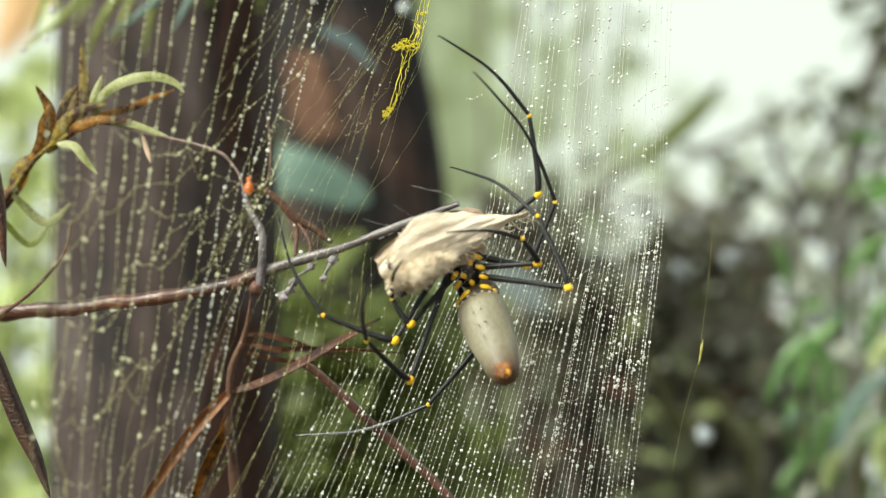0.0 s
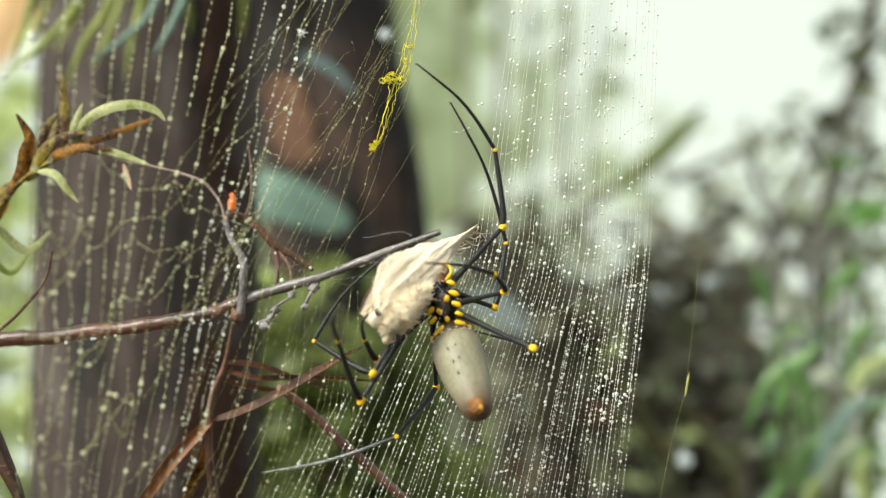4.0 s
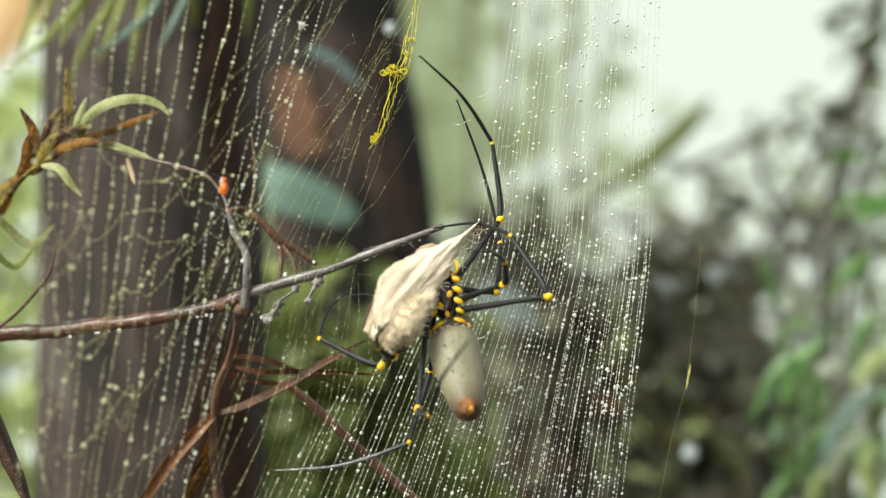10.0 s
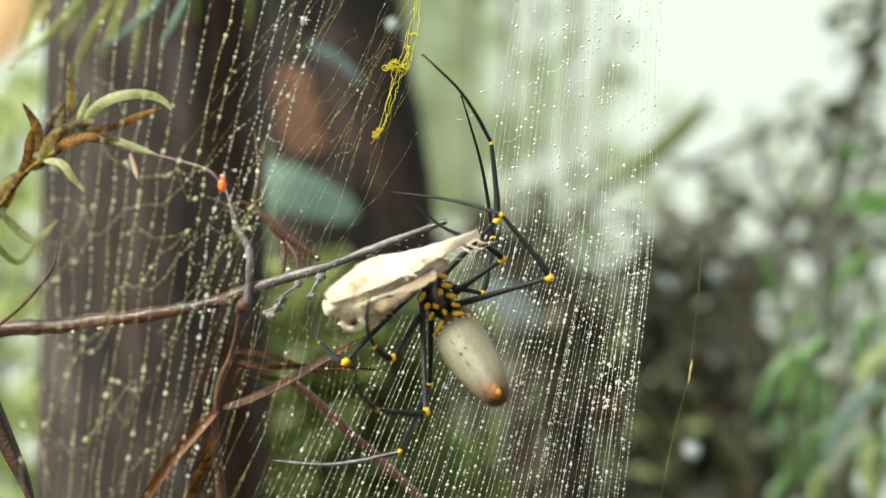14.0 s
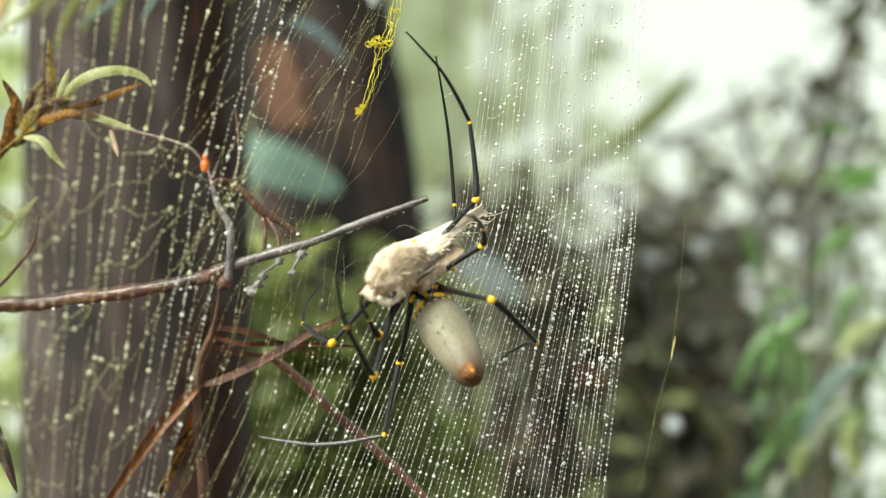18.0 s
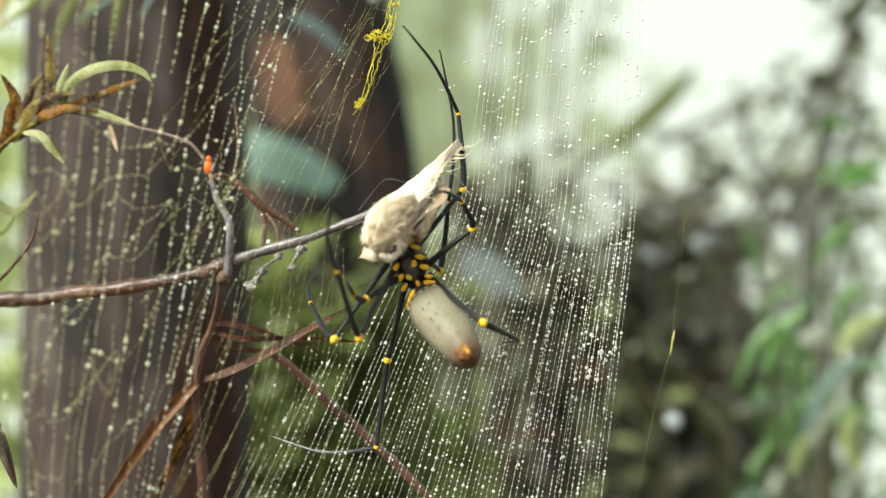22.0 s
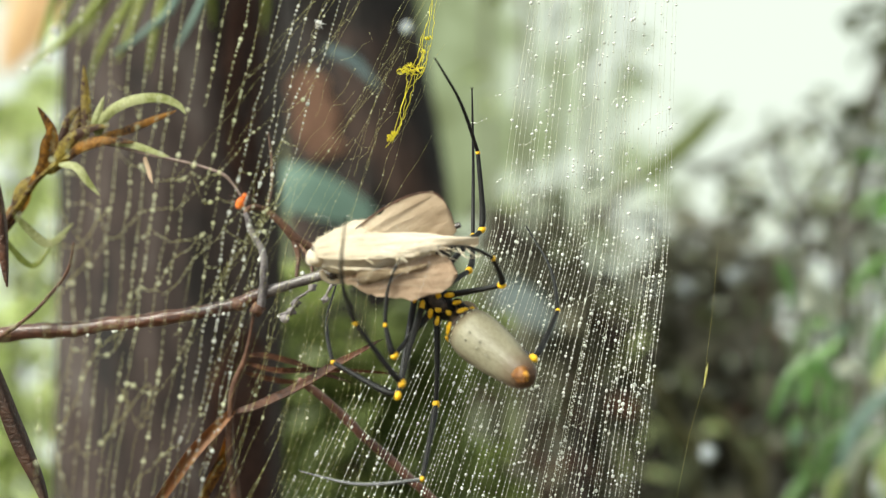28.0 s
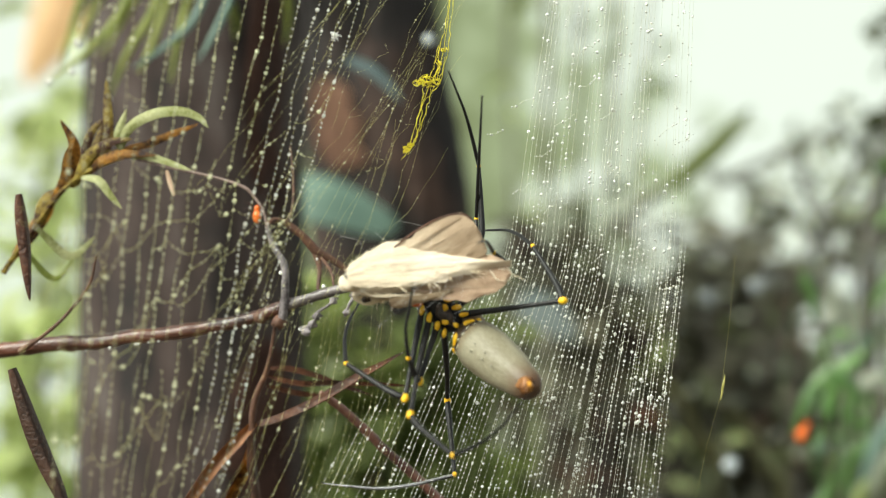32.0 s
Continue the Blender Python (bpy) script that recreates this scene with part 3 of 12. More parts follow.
def build_arching():
    """A shrub of long arching leaves, each one a part."""
    foot = spot(1450, 2900, 1.5)
    shrub = empty("shrub", foot, "shrub with long arching bright green leaves", "shrub", "shrubs behind the web")
    rng = random.Random(77)
    for k, (a, h) in enumerate(((1430, 640), (1510, 400), (1455, 820), (1480, 640), (1545, 520))):
        bm = bmesh.new()
        path = smooth_path([(*(Vector(p[:3]) - foot), p[3]) for p in stem(1450, 2900, a, h, 1.5, 0.005, 0.008 * (k - 2))], 6)
        tube(bm, path, [p[3] * 0.7 for p in path], 7, 0.1, k)
        part("stem", bm, BUSH_STEM, shrub)
        for q in range(11):
            p = Vector(path[6 + q % (len(path) - 6)][:3]) + Vector((rng.gauss(0, 0.008), rng.gauss(0, 0.03), rng.gauss(0, 0.02)))
            turn = rng.uniform(0, 6.28)
            side = Vector((math.cos(turn), 0.6 * math.sin(turn), 0))
            size = rng.uniform(0.025, 0.05)
            pts = [p, p + side * size * 0.45 + Vector((0, 0, size * rng.uniform(0.15, 0.5))), p + side * size * 0.85 + Vector((0, 0, size * rng.uniform(-0.1, 0.25))), p + side * size + Vector((0, 0, -size * rng.uniform(0.1, 0.6)))]
            bm = bmesh.new()
            blade(bm, smooth_path(pts, 4), size * rng.uniform(0.17, 0.26), (rng.uniform(-0.4, 0.4), -0.7, 0.7), 0.15, 0.0003, 4)
            part("leaf", bm, rng.choice((BUSH_LEAF, PALE_HAZE_LEAF, DEEP_LEAF, BLUE_LEAF)), shrub)
    for pts, w, mat in (
            ([(1415, 632), (1370, 680), (1335, 760)], 0.017, FRESH_LEAF), ([(1405, 640), (1442, 680), (1425, 740)], 0.015, FRESH_LEAF), ([(1440, 900), (1480, 780), (1530, 715), (1590, 700)], 0.018, BLUE_LEAF),
            ([(1450, 672), (1490, 652), (1522, 690)], 0.019, PALE_HAZE_LEAF), ([(1355, 470), (1372, 510), (1378, 562)], 0.013, FRESH_LEAF), ([(1520, 392), (1555, 372), (1600, 380)], 0.022, DEEP_LEAF), ([(1484, 288), (1520, 278), (1552, 292)], 0.012, DEEP_LEAF),
            ([(1282, 780), (1300, 800), (1322, 840)], 0.013, MOSS_LEAF), ([(1470, 760), (1440, 800), (1430, 880)], 0.014, FRESH_LEAF), ([(1560, 560), (1530, 600), (1525, 660)], 0.015, FRESH_LEAF), ([(1400, 500), (1440, 540), (1450, 600)], 0.02, PALE_HAZE_LEAF),
            ([(1500, 820), (1540, 790), (1600, 800)], 0.014, FRESH_LEAF), ([(1360, 900), (1400, 850), (1420, 780)], 0.012, FRESH_LEAF), ([(1390, 720), (1405, 780), (1395, 850)], 0.011, MOSS_LEAF), ([(1545, 460), (1500, 490), (1480, 540)], 0.013, FRESH_LEAF),
            ([(1462, 610), (1420, 650), (1398, 720), (1402, 790)], 0.016, FRESH_LEAF), ([(1398, 560), (1412, 530), (1402, 480)], 0.022, PALE_HAZE_LEAF), ([(1520, 690), (1560, 640), (1610, 622)], 0.02, LIT_LEAF), ([(1530, 350), (1556, 362), (1600, 352)], 0.018, FRESH_LEAF),
            ([(1475, 860), (1500, 800), (1550, 770)], 0.018, PALE_HAZE_LEAF), ([(1560, 900), (1540, 840), (1552, 790)], 0.02, LIT_LEAF), ([(1440, 905), (1462, 850), (1490, 830)], 0.016, LIT_LEAF)):
        bm = bmesh.new()
        near = 1.2 + 0.25 * rng.random()
        blade(bm, smooth_path([spot(a, h, near) - foot for a, h in pts], 6), 0.72 * w * near / 1.5, (0.1, -0.8, 0.5), 0.15, 0.0003, 5)
        (a, h), twist = pts[0], rng.uniform(-60, 60)
        tube(bm, smooth_path([spot(a, h, near) - foot, spot(a + twist * 0.4, h + 90, near + 0.08) - foot, spot(a + twist, h + 260, near + 0.22) - foot], 4), 0.0011, 6)
        part("leaf", bm, mat, shrub)
    return shrub


build_arching()
# small pale leaves stand in for blurred glints before the thicket
build_shrub("sparse twigs with small pale leaves painting wet glints", spot(1330, 2700, 2.1), [
    stem(1330, 2700, 1190, 470, 2.1, 0.003, -0.02), stem(1330, 2700, 1270, 450, 2.1, 0.003, 0.0), stem(1330, 2600, 1330, 430, 2.1, 0.003, 0.01), stem(1330, 2600, 1400, 420, 2.1, 0.003, 0.02),
    stem(1330, 2600, 1470, 440, 2.1, 0.003, 0.02), stem(1330, 2500, 1530, 460, 2.1, 0.003, 0.03)], PALE_HAZE_LEAF, 0.017, 170, 58, 0.5, 0.028)
build_shrub("broken foliage with gaps of sky", spot(1450, 2700, 3.1), [
    stem(1450, 2700, 1390, 420, 3.1, 0.008, -0.03), stem(1450, 2600, 1480, 420, 3.1, 0.008, 0.03), stem(1450, 2500, 1560, 520, 3.1, 0.008, 0.05), stem(1450, 2000, 1440, 640, 3.1, 0.008, 0.05), stem(1440, 640, 1390, 330, 3.1, 0.005, -0.02), stem(1470, 620, 1545, 300, 3.1, 0.005, 0.02)], SCRUB_LEAF, 0.045, 420, 31, 0.3, 0.085)
build_shrub("wet pale green bush with small shining leaves", spot(1500, 2700, 1.95), [
    stem(1500, 2700, 1430, 640, 1.95, 0.005, -0.01), stem(1500, 2700, 1500, 580, 1.95, 0.005, 0.01), stem(1500, 2600, 1560, 640, 1.95, 0.005, 0.01), stem(1500, 1600, 1470, 760, 1.95, 0.004, 0.0), stem(1500, 1600, 1570, 800, 1.95, 0.004, 0.0)], BUSH_LEAF, 0.034, 280, 41, 0.3, 0.05)
build_shrub("thin dark wet twigs before the pale cloud", spot(1500, 2700, 1.75), [
    stem(1500, 2700, 1440, 380, 1.75, 0.004, -0.01), stem(1440, 470, 1250, 330, 1.75, 0.0025, 0.01), stem(1445, 420, 1560, 190, 1.75, 0.0028, 0.005), stem(1400, 420, 1330, 245, 1.75, 0.002, -0.005), stem(1500, 330, 1590, 300, 1.75, 0.002, 0.004),
    stem(1440, 560, 1180, 560, 1.75, 0.0028, 0.01), stem(1330, 470, 1140, 440, 1.75, 0.0022, 0.008), stem(1470, 300, 1410, 170, 1.75, 0.0015, -0.004)], MOSS_LEAF, 0.022, 60, 59, 0.3, 0.014, BARK)
# scrub before and below the red trunk
build_shrub("mossy green scrub below the red trunk", spot(620, 2900, 1.5), [
    stem(620, 2900, 600, 600, 1.5, 0.008, 0.02), stem(620, 2600, 520, 700, 1.5, 0.007, -0.01), stem(620, 2600, 730, 560, 1.52, 0.008, 0.02), stem(620, 2400, 680, 820, 1.5, 0.007, 0.0), stem(620, 2400, 480, 580, 1.5, 0.006, 0.02), stem(620, 2400, 560, 590, 1.5, 0.006, 0.0), stem(620, 2000, 700, 640, 1.5, 0.006, 0.01), stem(620, 1600, 520, 800, 1.46, 0.005, 0.0), stem(620, 1600, 760, 800, 1.46, 0.005, 0.01)], SCRUB_LEAF, 0.05, 1150, 10, 0.34, 0.033)
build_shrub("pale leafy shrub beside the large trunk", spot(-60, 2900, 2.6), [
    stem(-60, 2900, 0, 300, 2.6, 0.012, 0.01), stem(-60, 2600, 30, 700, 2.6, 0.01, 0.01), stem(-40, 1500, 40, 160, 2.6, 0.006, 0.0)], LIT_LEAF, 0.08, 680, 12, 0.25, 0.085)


# single leaves that show by themselves
def build_leaf(name, label, pts, width, mat, facing=(0, -1, 0.2), cup=0.15, thick=0.0003, hold=None, full=0.7):
    base = Vector(pts[0])
    leaf = empty(name, base, label, "leaf")
    bm = bmesh.new()
    blade(bm, [Vector(p[:3]) - base for p in smooth_path(pts, 8)], width, facing, cup, thick, 6, full)
    part("blade", bm, mat, leaf)
    bm = bmesh.new()
    rib = [Vector(p[:3]) - base + Vector((0, -thick * 1.5, 0)) for p in smooth_path(pts, 5)]
    if hold:
        rib = [Vector(hold) - base] + rib
    tube(bm, rib, [width * 0.035 * (1 - 0.7 * i / (len(rib) - 1)) for i in range(len(rib))], 6)
    part("midrib", bm, mat, leaf)
    return leaf


build_leaf("round_leaf", "rounded blue-green leaf hanging before the red trunk", [spot(400, 322, 1.56), spot(515, 340, 1.55), spot(640, 392, 1.56)], 0.049, BLUE_LEAF, (0.25, -1, 0.45), 0.1, hold=spot(420, 300, 1.54), full=0.42)
build_leaf("narrow_leaf", "narrow grey-blue leaf before the red trunk", [spot(550, 92, 1.15), spot(600, 115, 1.15), spot(650, 168, 1.15)], 0.009, DIM_BLUE, (0.1, -1, 0.3), 0.1)
build_leaf("hanging_leaf", "peach-coloured dying leaf beside the trunk", [spot(190, -260, 3.6), spot(62, -40, 3.6), spot(-25, 140, 3.6)], 0.15, PEACH_LEAF, (0, -1, 0.1), 0.1)
build_leaf("narrow_leaf", "dark olive leaf on a thin twig against the cloud", [spot(1112, 326, 2.2), spot(1206, 243, 2.2), spot(1265, 180, 2.2)], 0.028, SCRUB_LEAF, (0.1, -1, 0.3), 0.1, hold=spot(1040, 370, 2.2))
build_leaf("pale_leaf", "pale blue-grey leaf behind the web", [spot(850, 520, 2.2), spot(905, 545, 2.2), spot(960, 590, 2.2)], 0.05, PALE_BLUE, (0.1, -1, 0.3), 0.1)


# ---------------------------------------------------------------- twig, dry leaves and sprigs
def build_twig():
    base = spot(-160, 620, 0.64)
    twig = empty("twig", base, "wet reddish brown twig with grey side shoots and a bare tip", "twig")

    def rod(name, pts, mat, seed, label="", rough=0.1, n=7):
        bm = bmesh.new()
        path = smooth_path([(*(spot(a, h, d) - base), r * 0.84 / 1000) for a, h, d, r in pts], n)
        for i, q in enumerate(path[1:-1]):
            wob = Vector((q[0], q[1], q[2])) * 60 + Vector((seed, 0, 0))
            q[:3] += np.array(noise.noise_vector(wob)) * q[3] * 0.35
            q[3] *= 1 + 0.16 * noise.noise(wob * 2.3)
        tube(bm, path, [q[3] for q in path], 10, rough, seed)
        return part(name, bm, mat, twig, label)

    rod("main_stem", [(-160, 622, 0.655, 4.16), (0, 601, 0.65, 3.77), (130, 589, 0.645, 3.51), (280, 570, 0.64, 3.24), (385, 552, 0.638, 3.3), (430, 535, 0.636, 2.9), (455, 526, 0.635, 2.6)], TWIG, 1, n=12)
    rod("bare_tip", [(440, 531, 0.6355, 2.5), (500, 512, 0.633, 2.35), (580, 487, 0.63, 2.1), (660, 457, 0.628, 1.8), (740, 427, 0.625, 1.5), (792, 408, 0.623, 1.2)], TIP_TWIG, 21, "smooth dark grey wet twig tip")
    bm = bmesh.new()
    blob(bm, spot(400, 549, 0.637) - base, (0.0032, 0.0028, 0.0026), lump=0.3)
    blob(bm, spot(432, 558, 0.634) - base, (0.0026, 0.0024, 0.0026), lump=0.5, seed=4)
    part("knot", bm, DRY_TWIG, twig)
    rod("grey_shoot", [(438, 552, 0.634, 2.0), (443, 500, 0.632, 1.8), (441, 456, 0.632, 1.6), (421, 420, 0.633, 1.5), (411, 387, 0.634, 1.2)], GREY_TWIG, 2, "weathered grey side shoot")
    rod("side_shoot", [(411, 390, 0.634, 1.1), (420, 378, 0.636, 1.3), (440, 380, 0.64, 1.6), (475, 406, 0.642, 1.7), (500, 434, 0.644, 2.2), (535, 452, 0.646, 1.6), (568, 476, 0.648, 0.9)], DRY_TWIG, 3)
    rod("side_shoot", [(496, 432, 0.644, 1.7), (505, 462, 0.643, 1.4), (502, 500, 0.64, 0.8)], DRY_TWIG, 4)
    rod("side_shoot", [(505, 440, 0.644, 0.8), (525, 470, 0.64, 0.7), (530, 500, 0.636, 0.6)], DRY_TWIG, 14)
    rod("leaf_stalk", [(412, 388, 0.634, 0.7), (404, 358, 0.636, 0.6), (388, 334, 0.638, 0.65), (370, 318, 0.638, 0.75), (330, 304, 0.64, 0.7), (285, 293, 0.642, 0.7), (240, 283, 0.644, 0.7), (160, 264, 0.648, 0.75)], STALK, 5)
    rod("thin_shoot", [(446, 384, 0.642, 0.7), (457, 350, 0.645, 0.6), (458, 300, 0.65, 0.55), (452, 245, 0.655, 0.35)], DRY_TWIG, 6)
    rod("thorny_shoot", [(470, 568, 0.63, 0.5), (492, 560, 0.628, 0.6), (502, 540, 0.628, 0.7), (520, 528, 0.63, 0.6), (536, 515, 0.632, 0.8)], GREY_TWIG, 7, "lichen-grey bent shoot", 0.35)
    rod("thorny_shoot", [(549, 548, 0.63, 0.4), (556, 530, 0.629, 0.7), (566, 512, 0.629, 0.8), (578, 496, 0.63, 0.7)], GREY_TWIG, 17, "lichen-grey bent shoot", 0.35)
    for k, (a, h, w) in enumerate(((482, 574, 1.3), (492, 562, 1.1), (500, 547, 1.2), (528, 520, 1.1), (568, 508, 1.2), (553, 540, 0.9))):
        bm = bmesh.new()
        blob(bm, spot(a, h, 0.629) - base, (0.0016 * w, 0.0012 * w, 0.0013 * w), None, 2, 0.7, k)
        part("lichen_tuft", bm, GREY_TWIG, twig)
    rod("hanging_shoot", [(428, 545, 0.638, 1.1), (420, 600, 0.64, 0.8), (408, 650, 0.643, 1.3), (392, 690, 0.645, 1.5), (384, 735, 0.647, 1.8), (382, 800, 0.65, 1.9), (392, 900, 0.655, 2.0), (400, 1040, 0.66, 2.0)], DRY_TWIG, 8)
    rod("hanging_shoot", [(386, 740, 0.647, 0.9), (388, 800, 0.652, 0.8), (400, 900, 0.66, 1.1), (410, 1040, 0.665, 1.1)], DRY_TWIG, 18)
    rod("lower_shoot", [(505, 684, 0.64, 1.7), (560, 722, 0.645, 2.1), (620, 782, 0.652, 2.2), (690, 845, 0.66, 2.2), (760, 912, 0.67, 2.2), (870, 1030, 0.68, 2.2)], RED_SHOOT, 9, "smooth red-brown lower shoot")
    rod("rear_shoot", [(-30, 610, 0.645, 1.3), (20, 575, 0.64, 0.9), (62, 535, 0.638, 0.8), (95, 490, 0.636, 0.7), (106, 440, 0.634, 0.6)], DRY_TWIG, 10)
    # drops along the wet stem
    rng = random.Random(15)
    at, big = [], []
    for k in range(30):
        a = rng.uniform(0, 760)
        h = np.interp(a, [0, 130, 280, 385, 455, 580, 660, 740], [601, 589, 570, 552, 526, 487, 457, 427])
        r = rng.uniform(0.0003, 0.0008)
        at.append(tuple(spot(a, h + (17 - 11 * a / 760), 0.64 - 0.006 * a / 760) - base))
        big.append(r)
    for a, h in ((436, 470), (428, 430), (440, 515), (500, 446), (512, 494), (530, 502), (562, 472), (536, 516), (470, 570)):
        at.append(tuple(spot(a, h, 0.632) - base))
        big.append(rng.uniform(0.0005, 0.001))
    dew("dew", at, big, twig)
    # crimped dry leaves hanging on the shoots
    for a, (pts, w, face, mat) in enumerate((
            ([(388, 744, 0.648), (430, 736, 0.644), (480, 714, 0.64), (550, 672, 0.636), (600, 644, 0.636), (655, 610, 0.64)], 0.0046, (0.1, -0.6, 0.8), DRY_LEAF),
            ([(410, 652, 0.645), (470, 668, 0.642), (560, 668, 0.644), (690, 672, 0.65)], 0.0022, (0, -0.8, 0.5), DRY_LEAF),
            ([(414, 640, 0.645), (460, 645, 0.648), (540, 672, 0.655), (600, 690, 0.66)], 0.0028, (0.2, -0.6, 0.7), DRY_LEAF),
            ([(408, 672, 0.645), (470, 690, 0.65), (540, 690, 0.655)], 0.0024, (0.1, -0.6, 0.6), DRY_LEAF),
            ([(388, 735, 0.648), (345, 780, 0.645), (300, 832, 0.644), (245, 915, 0.646), (170, 1030, 0.65)], 0.0044, (0.55, -0.8, 0.3), ORANGE_LEAF),
            ([(384, 760, 0.65), (366, 815, 0.654), (332, 892, 0.656), (280, 1030, 0.66)], 0.0046, (0.6, -0.7, 0.2), AMBER_LEAF))):
        bm = bmesh.new()
        line = smooth_path([spot(*p) - base for p in pts], 7)
        for i, q in enumerate(line):
            q[:] += np.array(noise.noise_vector(Vector(q) * 55 + Vector((a * 7, 0, 0)))) * 0.0008
        blade(bm, line, w * 1.1, face, -0.55 if a % 2 else -0.4, 0.0001, 6)
        part("dry_leaf", bm, mat, twig, "curled brown dry leaf")
    return twig


build_twig()


def build_sprig():
    """The leafy sprig at the end of the stalk: narrow, partly browned leaves."""
    base = spot(-60, 470, 0.66)
    sprig = empty("sprig", base, "sprig of narrow leaves turning from green to brown", "sprig")
    bm = bmesh.new()
    path = smooth_path([(*(spot(a, h, d) - base), r) for a, h, d, r in ((-60, 470, 0.66, 0.0012), (0, 385, 0.655, 0.0011), (45, 325, 0.652, 0.001), (100, 285, 0.65, 0.0009), (165, 262, 0.648, 0.0007))], 6)
    tube(bm, path, [p[3] for p in path], 8, 0.12, 3)
    part("stalk", bm, OLD_LEAF, sprig)
    for pts, w, mat in (
            ([(150, 248, 0.648), (165, 212, 0.645), (205, 188, 0.642), (255, 182, 0.64), (290, 194, 0.639), (306, 212, 0.639)], 0.0050, PALE_LEAF),
            ([(158, 262, 0.648), (195, 262, 0.645), (240, 275, 0.643), (285, 293, 0.642)], 0.0035, PALE_LEAF),
            ([(152, 252, 0.648), (200, 240, 0.65), (245, 222, 0.652), (288, 206, 0.654)], 0.0038, AMBER_LEAF),
            ([(150, 250, 0.648), (146, 222, 0.648), (160, 180, 0.65)], 0.0043, PALE_LEAF),
            ([(120, 275, 0.65), (128, 225, 0.652), (126, 170, 0.654), (124, 125, 0.656)], 0.0046, OLD_LEAF),
            ([(90, 290, 0.65), (110, 240, 0.652), (118, 205, 0.654)], 0.0054, OLD_LEAF),
            ([(45, 325, 0.652), (62, 280, 0.65), (66, 240, 0.648), (42, 198, 0.647)], 0.0057, AMBER_LEAF),
            ([(60, 315, 0.652), (90, 285, 0.652), (150, 248, 0.65)], 0.0065, OLD_LEAF),
            ([(80, 300, 0.65), (110, 305, 0.648), (130, 330, 0.646), (152, 356, 0.645)], 0.0038, PALE_LEAF),
            ([(70, 305, 0.65), (92, 262, 0.648), (130, 238, 0.646), (170, 232, 0.645)], 0.0052, OLD_LEAF),
            ([(95, 290, 0.65), (120, 268, 0.646), (165, 258, 0.644), (215, 262, 0.643)], 0.005, AMBER_LEAF),
            ([(60, 318, 0.652), (86, 250, 0.655), (100, 215, 0.657), (130, 190, 0.658)], 0.0042, OLD_LEAF),
            ([(20, 360, 0.655), (50, 300, 0.65), (56, 262, 0.648), (70, 228, 0.646)], 0.0046, AMBER_LEAF),
            ([(0, 385, 0.655), (20, 340, 0.655), (52, 318, 0.655)], 0.0074, OLD_LEAF),
            ([(-40, 440, 0.66), (10, 370, 0.662), (30, 345, 0.66)], 0.0068, AMBER_LEAF),
            ([(0, 390, 0.655), (60, 440, 0.66), (105, 405, 0.665)], 0.0041, PALE_LEAF),
            ([(-30, 420, 0.66), (30, 480, 0.665), (70, 440, 0.67)], 0.0028, GREEN_LEAF),
            ([(232, 288, 0.644), (240, 315, 0.643), (246, 335, 0.642)], 0.0022, PINK_WING)):
        bm = bmesh.new()
        blade(bm, [Vector(q) for q in smooth_path([spot(*p) - base for p in pts], 7)], w * 0.85, (0.15, -1, 0.35), 0.16, 0.00012, 5)
        part("leaf", bm, mat, sprig)
    return sprig


build_sprig()


